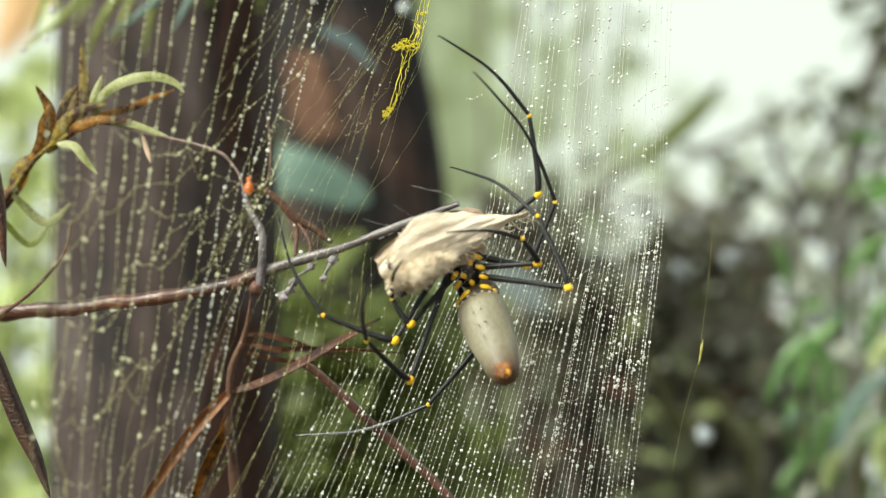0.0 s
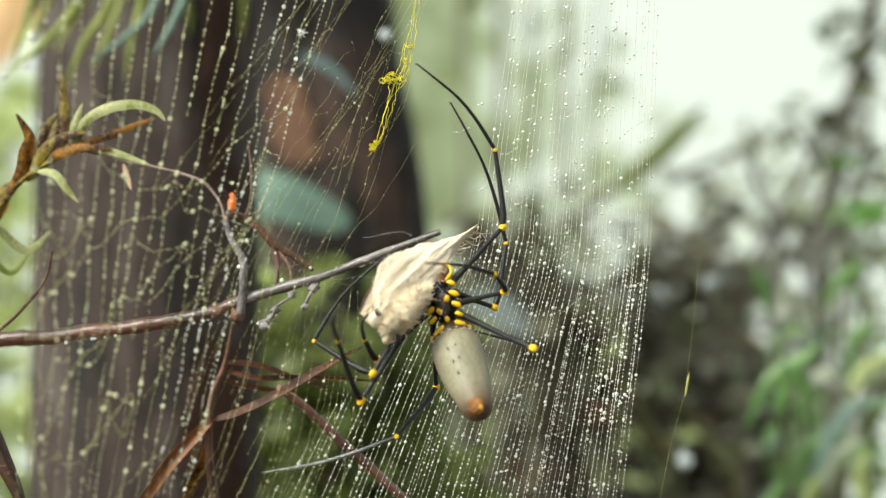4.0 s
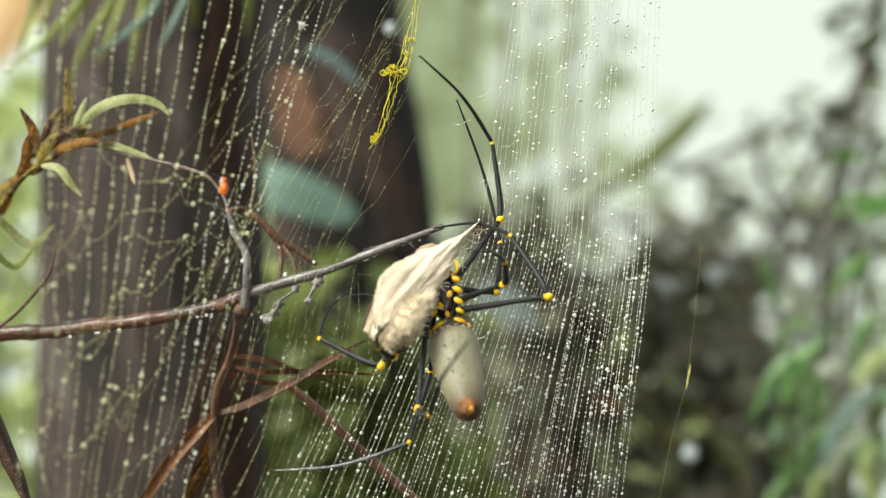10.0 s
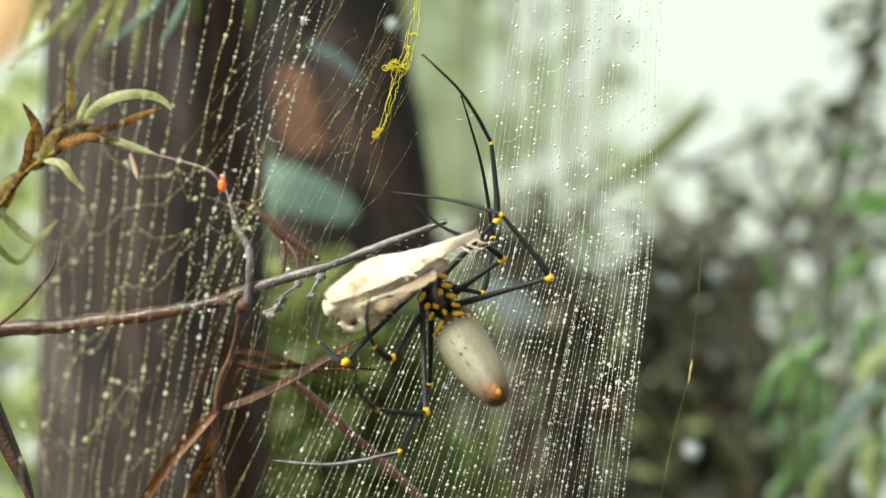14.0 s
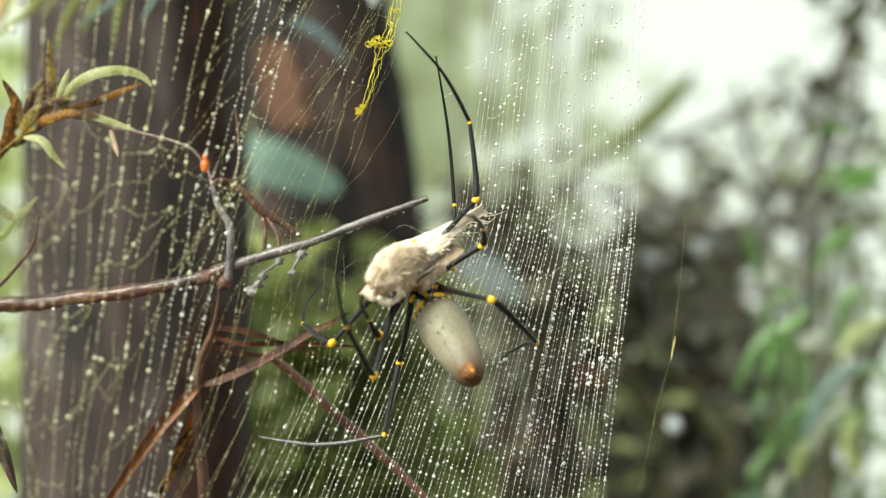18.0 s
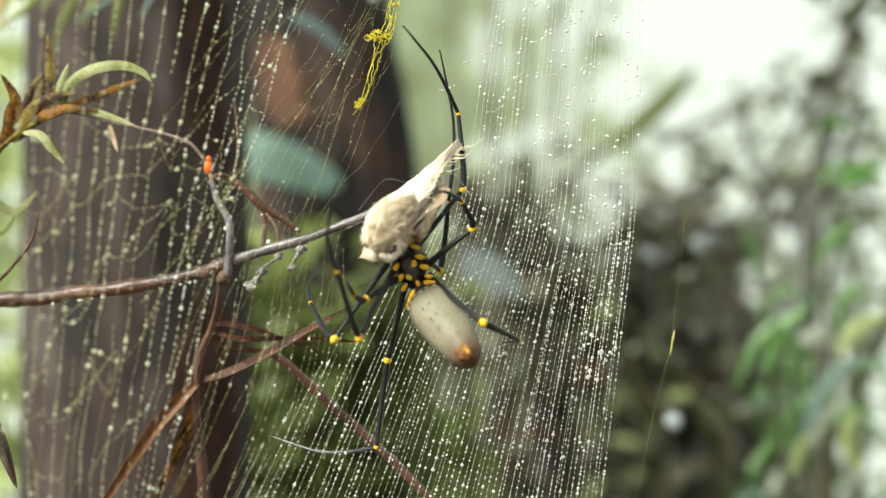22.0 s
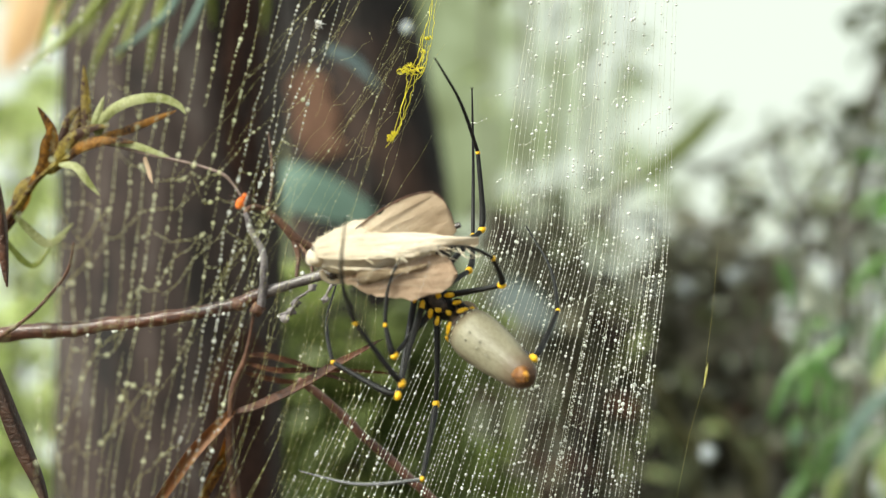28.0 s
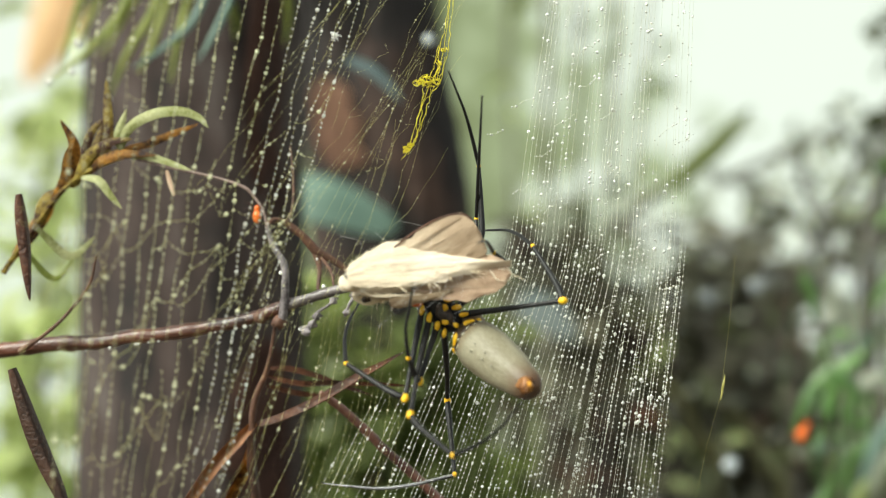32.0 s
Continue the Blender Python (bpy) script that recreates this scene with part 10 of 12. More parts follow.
    walk(legs[5][0], keyed([
        (0, -4.7, -1, 6.4, -159.31, -49.539, 180), (0.5, -4.7, -1, 6.4, -158.06, -34.755, -172.25), (1, -4.7, -1, 6.4, -153.85, -20.737, -165.22),
        (1.5, -4.7, -1, 6.4, -152.63, -32.842, -172.03), (2, -4.7, -1, 6.4, -148.9, -44.71, 179.48), (2.5, -4.7, -1, 6.4, -150.27, -46.734, 177.78),
        (3, -4.7, -1, 6.4, -151.47, -48.932, 175.95), (3.5, -4.7, -1, 6.4, -152.46, -48.04, 176.67), (4, -4.7, -1, 6.4, -154.77, -45.736, 178.34),
        (4.5, -4.7, -1, 6.4, -157.46, -42.603, -179.72), (5, -4.7, -1, 6.4, -159.81, -39.354, -178.04), (5.5, -4.7, -1, 6.4, -161.43, -36.8, -176.9),
        (6, -4.7, -1, 6.4, -162.02, -35.77, -176.48), (6.5, -4.7, -1, 6.4, -157.16, -41.121, -179.02), (7, -4.7, -1, 6.4, -151.41, -45.981, 177.76),
        (7.5, -4.7, -1, 6.4, -150.98, -41.85, -179.09), (8, -4.7, -1, 6.4, -149.98, -37.989, -176.24), (8.5, -4.7, -1, 6.4, -145.66, -41.695, -179.28),
        (9, -4.7, -1, 6.4, -140.78, -44.946, 177.38), (9.5, -4.7, -1, 6.4, -147.97, -41.789, -179.51), (10, -4.7, -1, 6.4, -154.6, -37.945, -176.77),
        (10.5, -4.7, -1, 6.4, -144.2, -43.572, 178.84), (11, -4.7, -1, 6.4, -133.72, -46.969, 174.65), (11.5, -4.7, -1, 6.4, -140.08, -44.643, 177.77),
        (12, -4.7, -1, 6.4, -146.3, -41.548, -179.06), (12.5, -4.7, -1, 6.4, -146.48, -43.96, 178.75), (13, -4.7, -1, 6.4, -146.46, -46.406, 176.46),
        (13.5, -4.7, -1, 6.4, -146.89, -55.196, 167.34), (14, -4.7, -1, 6.4, -143.74, -64.034, 155.3), (14.5, -4.7, -1, 6.4, -145.44, -63.622, 155.97),
        (15, -4.7, -1, 6.4, -149.56, -62.555, 157.47), (15.5, -4.7, -1, 6.4, -154.62, -61.096, 159.11), (16, -4.7, -1, 6.4, -159.36, -59.572, 160.41),
        (16.5, -4.7, -1, 6.4, -162.83, -58.366, 161.22), (17, -4.7, -1, 6.4, -164.17, -57.876, 161.49), (17.5, -4.7, -1, 6.4, -149.55, -59.816, 159.89),
        (18, -4.7, -1, 6.4, -134.13, -61.366, 157.41), (18.5, -4.7, -1, 6.4, -140.7, -58.969, 161.83), (19, -4.7, -1, 6.4, -146.53, -56.223, 165.61),
        (19.5, -4.7, -1, 6.4, -138.71, -60.111, 159.98), (20, -4.7, -1, 6.4, -129.13, -63.418, 152.73), (20.5, -4.7, -1, 6.4, -142.81, -56.911, 165.32),
        (21, -4.7, -1, 6.4, -151.68, -49.203, 173.55), (21.5, -4.7, -1, 6.4, -148.52, -52.296, 170.74), (22, -4.7, -1, 6.4, -144.83, -55.229, 167.48),
        (22.5, -4.7, -1, 6.4, -148.31, -50.177, 172.98), (23, -4.7, -1, 6.4, -150.75, -44.963, 177.52), (23.5, -4.7, -1, 6.4, -151.66, -51.712, 171.95),
        (24, -4.7, -1, 6.4, -150.6, -58.882, 165.02), (24.5, -4.7, -1, 6.4, -163.44, -52.774, 169.62), (25, -4.7, -1, 6.4, -173.95, -46.191, 171.65),
        (25.5, -4.7, -1, 6.4, -172.06, -46.507, 171.59), (26, -4.7, -1, 6.4, -167.27, -47.284, 171.38), (26.5, -4.7, -1, 6.4, -160.95, -48.232, 170.98),
        (27, -4.7, -1, 6.4, -154.55, -49.054, 170.47), (27.5, -4.7, -1, 6.4, -149.6, -49.571, 170.05), (28, -4.7, -1, 6.4, -147.63, -49.746, 169.89),
        (28.5, -4.7, -1, 6.4, -152.36, -46.32, 172.85), (29, -4.7, -1, 6.4, -156.52, -42.607, 175.33), (29.5, -4.7, -1, 6.4, -136.02, -54.227, 163.71),
        (30, -4.7, -1, 6.4, -107.17, -60.384, 145.34), (30.5, -4.7, -1, 6.4, -121.19, -58.222, 154.75), (31, -4.7, -1, 6.4, -133.82, -54.582, 163.31),
        (31.5, -4.7, -1, 6.4, -135.47, -52.019, 167.65), (32, -4.7, -1, 6.4, -136.87, -49.36, 171.67)]))
    walk(legs[5][1], keyed([
        (0, -30.105, -13.611, -15.268, 50.85, -16.689, -76.841), (0.5, -21.605, -16.755, -20.802, 72.897, -29.436, -88.641), (1, -11.655, -19.103, -23.564, 99.048, -32.884, -108.41),
        (1.5, -19.45, -19.631, -20.232, 74.378, -38.662, -102.09), (2, -26.367, -19.241, -15.319, 46.722, -40.483, -90.792), (2.5, -27.939, -17.81, -14.844, 41.974, -37.813, -89.206),
        (3, -29.486, -16.336, -14.201, 37.438, -35.19, -88.147), (3.5, -29.152, -16.109, -14.759, 39.405, -35.303, -89.705), (4, -28.252, -15.539, -16.135, 44.366, -35.365, -93.613),
        (4.5, -26.948, -14.791, -17.864, 50.815, -34.979, -98.641), (5, -25.509, -14.035, -19.504, 57.138, -34.089, -103.49), (5.5, -24.322, -13.449, -20.691, 61.843, -33.088, -107.04),
        (6, -23.83, -13.214, -21.146, 63.675, -32.618, -108.4), (6.5, -26.091, -15.224, -18.379, 54.412, -37.392, -103.88), (7, -27.889, -17.182, -15.379, 44.04, -41.392, -97.846),
        (7.5, -25.246, -18.643, -16.848, 49.68, -41.809, -99.504), (8, -22.511, -20.065, -17.956, 55.461, -42.347, -101.36), (8.5, -24.048, -21.381, -15.605, 47.371, -44.716, -94.343),
        (9, -25.246, -22.65, -13.172, 38.667, -46.158, -86.563), (9.5, -24.701, -20.101, -16.161, 49.154, -42.124, -93.857), (10, -23.63, -17.406, -19.025, 58.16, -37.131, -99.304),
        (10.5, -25.071, -21.471, -14.574, 52.434, -52.352, -115.15), (11, -25.061, -24.999, -10.434, 72.95, -60.248, -150.96), (11.5, -24.813, -23.136, -13.077, 35.862, -52.958, -101.9),
        (12, -24.067, -21.124, -15.823, 32.791, -36.01, -79.232), (12.5, -25.779, -20.256, -15.019, 28.146, -35.669, -80.167), (13, -27.423, -19.352, -14.113, 23.559, -35.543, -81.191),
        (13.5, -32.925, -14.641, -10.664, 31.114, -47.55, -100.73), (14, -37.027, -9.372, -6.2, 43.407, -61.62, -119.78), (14.5, -36.996, -8.766, -6.66, 44.968, -60.578, -120.68),
        (15, -36.854, -7.237, -7.783, 48.507, -57.847, -122.57), (15.5, -36.53, -5.226, -9.186, 52.456, -54.029, -124.41), (16, -36.052, -3.196, -10.516, 55.814, -49.9, -125.72),
        (16.5, -35.581, -1.628, -11.486, 58.067, -46.505, -126.45), (17, -35.368, -1, -11.859, 58.898, -45.091, -126.68), (17.5, -35.895, -8.837, -9.071, 49.587, -55.464, -120.24),
        (18, -34.682, -16.27, -5.51, 34.862, -63.641, -108.6), (18.5, -34.236, -15.101, -7.838, 43.169, -61.245, -116.92), (19, -33.565, -13.912, -10.154, 50.058, -58.28, -123.78),
        (19.5, -34.609, -15.17, -6.964, 38.987, -62.106, -114.37), (20, -35.289, -16.384, -3.678, 25.081, -64.804, -102.03), (20.5, -33.212, -15.833, -9.123, 41.593, -58.582, -114.77),
        (21, -30.237, -15.154, -14.129, 52.721, -51.163, -121.85), (21.5, -31.469, -15.518, -12.217, 38.558, -52.762, -115.07), (22, -32.554, -15.873, -10.24, 23.896, -53.77, -107.89),
        (22.5, -30.142, -16.759, -13.049, 37.273, -53.185, -118.48), (23, -27.44, -17.471, -15.635, 49.77, -50.74, -127.85), (23.5, -31.488, -14.321, -13.065, 29.186, -49.253, -112.6),
        (24, -34.946, -11.043, -9.67, 11.53, -44.648, -101.51), (24.5, -33.328, -6.099, -14.297, 33.223, -43.379, -122.17), (25, -30.588, -1, -18.17, 50.659, -37.513, -136.77),
        (25.5, -30.79, -2.128, -17.93, 47.176, -37.129, -132.38), (26, -31.169, -4.942, -17.217, 38.555, -35.722, -120.92), (26.5, -31.378, -8.56, -16.074, 28.209, -32.576, -105.37),
        (27, -31.246, -12.097, -14.721, 20.078, -27.709, -89.99), (27.5, -30.902, -14.74, -13.565, 16.041, -22.984, -78.96), (28, -30.704, -15.774, -13.079, 15.029, -20.939, -74.83),
        (28.5, -29.451, -14.581, -15.437, 18.754, -19.948, -77.55), (29, -27.946, -13.368, -17.695, 22.394, -18.719, -80.048), (29.5, -31.655, -18.943, -8.613, 0.376, -21.504, -66.875),
        (30, -31.628, -23.84, 1.192, -21.542, -16.642, -52.222), (30.5, -31.934, -21.916, -3.333, -12.682, -21.43, -58.862), (31, -31.388, -19.883, -7.921, -2.848, -24.655, -66.319),
        (31.5, -29.648, -21.157, -9.26, 0.827, -27.885, -66.035), (32, -27.79, -22.284, -10.564, 4.816, -31.04, -66.303)]))
    walk(legs[5][2], keyed([
        (0, -50.668, -13.611, 0.347, 4.348, -15.894, -77.512), (0.5, -46.365, -13.61, -14.189, 16.94, -30.119, -88.397), (1, -36.546, -13.142, -26.974, 38.498, -37.854, -109.41),
        (1.5, -42.855, -10.175, -14.802, -3.289, -42.541, -100.62), (2, -45.004, -7.491, -1.856, -44.234, -38.443, -93.213), (2.5, -45.369, -6.281, 0.321, -49.071, -29.921, -98.796),
        (3, -45.556, -5.035, 2.554, -54.115, -21.879, -105.09), (3.5, -45.602, -4.665, 1.522, -53.239, -22.018, -105.65), (4, -45.597, -3.739, -1.083, -51.02, -22.328, -107.09),
        (4.5, -45.329, -2.538, -4.497, -48.092, -22.647, -109.06), (5, -44.766, -1.339, -7.901, -45.146, -22.875, -111.14), (5.5, -44.138, -0.419, -10.482, -42.889, -22.99, -112.81),
        (6, -43.841, -0.052, -11.501, -41.993, -23.022, -113.48), (6.5, -44.288, -1.33, -6.441, -45.264, -30.676, -109.35), (7, -43.995, -2.573, -1.455, -49.658, -37.112, -103.23),
        (7.5, -42.824, -4.407, -4.396, -38.65, -43.766, -97.178), (8, -41.421, -6.207, -7.137, -29.316, -51.555, -90.691), (8.5, -42.059, -7.674, -3.178, -36.352, -53.585, -79.176),
        (9, -42.221, -9.103, 0.793, -44.06, -53.908, -66.707), (9.5, -43.427, -7.486, -3.636, -40.09, -56.106, -68.305), (10, -43.947, -5.745, -8.165, -35.625, -58.498, -70.7),
        (10.5, -38.299, -1.49, -4.958, -24.883, -67.937, -64.585), (11, -31.299, -0.227, -6.677, 43.784, -59.164, -119.46), (11.5, -36.172, -3.674, -0.471, -17.592, -74.813, -59.978),
        (12, -40.189, -11.2, 1.736, -72.879, -57.525, -10.647), (12.5, -40.047, -9.256, 3.477, -76.471, -41.133, -11.347), (13, -39.729, -7.336, 5.145, -76.102, -38.547, -17.463),
        (13.5, -42.999, 3.869, 4.256, -73.405, -46.337, -19.331), (14, -44.229, 13.765, 2.716, -61.703, -63.932, -31.485), (14.5, -44.572, 14.229, 2.314, -54.909, -66.605, -40.717),
        (15, -45.357, 15.379, 1.321, -38.684, -69.235, -62.974), (15.5, -46.223, 16.849, 0.056, -25.673, -68.112, -83.713), (16, -46.912, 18.284, -1.172, -21.284, -65.27, -95.729),
        (16.5, -47.322, 19.359, -2.086, -21.349, -62.727, -101.47), (17, -47.457, 19.781, -2.443, -21.897, -61.665, -103.23), (17.5, -45.937, 12.976, 0.419, -26.191, -66.615, -89.233),
        (18, -42.614, 6.43, 3.896, -43.91, -68.384, -61.572), (18.5, -42.51, 7.618, 1.221, -44.1, -68.84, -55.452), (19, -42.179, 8.815, -1.438, -50.256, -68.291, -43.494),
        (19.5, -42.088, 7.69, 2.425, -58.805, -64.397, -36.434), (20, -41.583, 6.594, 6.277, -65.274, -60.177, -31.482), (20.5, -41.873, 6.311, 0.943, -57.302, -63.892, -38.391),
        (21, -41.26, 6.035, -4.321, -47.452, -66.929, -47.102), (21.5, -39.235, 5.862, 0.001, -61.584, -56.011, -32.849), (22, -36.657, 5.462, 3.713, -69.089, -42.36, -24.957),
        (22.5, -36.044, 5.155, -0.737, -53.931, -57.101, -41.919), (23, -35.082, 4.821, -5.081, -23.744, -65.833, -74.67), (23.5, -36.548, 6.285, 1.648, -57.737, -49.553, -37.58),
        (24, -36.456, 7.409, 8.328, -69.116, -27.193, -23.04), (24.5, -37.405, 13.99, 1.402, -55.693, -45.803, -40.493), (25, -37.003, 20.377, -5.187, -24.951, -58.975, -77.006),
        (25.5, -37.638, 18.462, -3.937, -29.093, -57.173, -73.247), (26, -38.916, 13.441, -0.824, -39.964, -50.501, -62.619), (26.5, -39.9, 6.487, 3.1, -47.683, -41.947, -55.661),
        (27, -40.112, -0.823, 6.749, -52.296, -33.745, -52.075), (27.5, -39.76, -6.596, 9.28, -54.81, -27.555, -50.427), (28, -39.498, -8.924, 10.211, -55.654, -25.084, -49.935),
        (28.5, -39.356, -8.225, 7.545, -57.517, -26.488, -45.984), (29, -38.959, -7.522, 4.915, -59.739, -28.087, -42.553), (29.5, -35.527, -10.306, 15.409, -70.72, -18.926, -36.325),
        (30, -28.348, -12.596, 24.203, -79.919, -7.796, -31.865), (30.5, -31.841, -11.108, 20.116, -75.606, -14.492, -34.595), (31, -34.534, -9.516, 15.516, -70.654, -20.705, -37.97),
        (31.5, -34.893, -10.274, 13.56, -68.645, -25.74, -39.875), (32, -35.107, -11.007, 11.481, -66.29, -30.519, -42.195)]))
    walk(legs[6][0], keyed([
        (0, -4.7, -1, -1, -151.81, -60.114, 180), (0.5, -4.7, -1, -1, -160.35, -54.559, -175.44), (1, -4.7, -1, -1, -167.04, -48.423, -172.56), (1.5, -4.7, -1, -1, -165, -52.276, -174.06),
        (2, -4.7, -1, -1, -162.54, -56.077, -175.95), (2.5, -4.7, -1, -1, -166.2, -61.383, -178.81), (3, -4.7, -1, -1, -169.7, -66.978, 178.45), (3.5, -4.7, -1, -1, -170.36, -65.362, 179.15),
        (4, -4.7, -1, -1, -171.66, -61.291, -179.41), (4.5, -4.7, -1, -1, -172.82, -55.96, -178.02), (5, -4.7, -1, -1, -173.57, -50.618, -176.96),
        (5.5, -4.7, -1, -1, -173.96, -46.523, -176.28), (6, -4.7, -1, -1, -174.07, -44.892, -176.03), (6.5, -4.7, -1, -1, -178.13, -53.023, -176.88),
        (7, -4.7, -1, -1, 177.15, -61.252, -176.75), (7.5, -4.7, -1, -1, -171.9, -58.802, -176.52), (8, -4.7, -1, -1, -161.52, -56.843, -175.65),
        (8.5, -4.7, -1, -1, -154.54, -57.664, -176.27), (9, -4.7, -1, -1, -148.17, -57.834, -176.44), (9.5, -4.7, -1, -1, -154.24, -52.493, -171.31),
        (10, -4.7, -1, -1, -158.65, -46.732, -167.43), (10.5, -4.7, -1, -1, -148.48, -56.661, -175.38), (11, -4.7, -1, -1, -132.27, -64.18, 172.07),
        (11.5, -4.7, -1, -1, -139.86, -61.27, 178.18), (12, -4.7, -1, -1, -146.3, -57.765, -176.63), (12.5, -4.7, -1, -1, -148.81, -58.251, -177.21),
        (13, -4.7, -1, -1, -151.29, -58.81, -177.83), (13.5, -4.7, -1, -1, -148.63, -59.232, -178.3), (14, -4.7, -1, -1, -146.02, -59.57, -178.73),
        (14.5, -4.7, -1, -1, -146.91, -59.115, -178.14), (15, -4.7, -1, -1, -149.04, -57.955, -176.75), (15.5, -4.7, -1, -1, -151.63, -56.403, -175.12),
        (16, -4.7, -1, -1, -154.04, -54.808, -173.67), (16.5, -4.7, -1, -1, -155.78, -53.555, -172.67), (17, -4.7, -1, -1, -156.45, -53.048, -172.29),
        (17.5, -4.7, -1, -1, -146.59, -55.857, -174.91), (18, -4.7, -1, -1, -135.93, -58.172, -178.32), (18.5, -4.7, -1, -1, -133.61, -55.971, -174.24),
        (19, -4.7, -1, -1, -130.23, -54.393, -171.17), (19.5, -4.7, -1, -1, -131.53, -61.036, 174.55), (20, -4.7, -1, -1, -125.89, -68.078, 154.32),
        (20.5, -4.7, -1, -1, -126.97, -65.801, 162.19), (21, -4.7, -1, -1, -126.14, -63.888, 168.25), (21.5, -4.7, -1, -1, -110.82, -65.588, 160.92),
        (22, -4.7, -1, -1, -96.893, -66.148, 155.37), (22.5, -4.7, -1, -1, -119.84, -64.793, 165.18), (23, -4.7, -1, -1, -140.45, -62.007, 172.55),
        (23.5, -4.7, -1, -1, -120.02, -65.148, 164.22), (24, -4.7, -1, -1, -101.45, -66.075, 158.3), (24.5, -4.7, -1, -1, -120.66, -63.138, 175.94),
        (25, -4.7, -1, -1, -135.08, -58.046, -170.79), (25.5, -4.7, -1, -1, -133.87, -59.144, -172.93), (26, -4.7, -1, -1, -130.11, -61.802, -178.92),
        (26.5, -4.7, -1, -1, -123.34, -64.954, 171.68), (27, -4.7, -1, -1, -114.04, -67.533, 160.02), (27.5, -4.7, -1, -1, -105.07, -68.932, 149.43),
        (28, -4.7, -1, -1, -101.1, -69.312, 144.84), (28.5, -4.7, -1, -1, -121.08, -66.502, 164.03), (29, -4.7, -1, -1, -135.29, -61.584, 178.24),
        (29.5, -4.7, -1, -1, -125.9, -65.341, 168.45), (30, -4.7, -1, -1, -113.36, -68.152, 155.98), (30.5, -4.7, -1, -1, -128.25, -65.143, 168.66),
        (31, -4.7, -1, -1, -139.78, -60.77, 178.59), (31.5, -4.7, -1, -1, -139.15, -60.654, 178.79), (32, -4.7, -1, -1, -138.55, -60.522, 179.03)]))
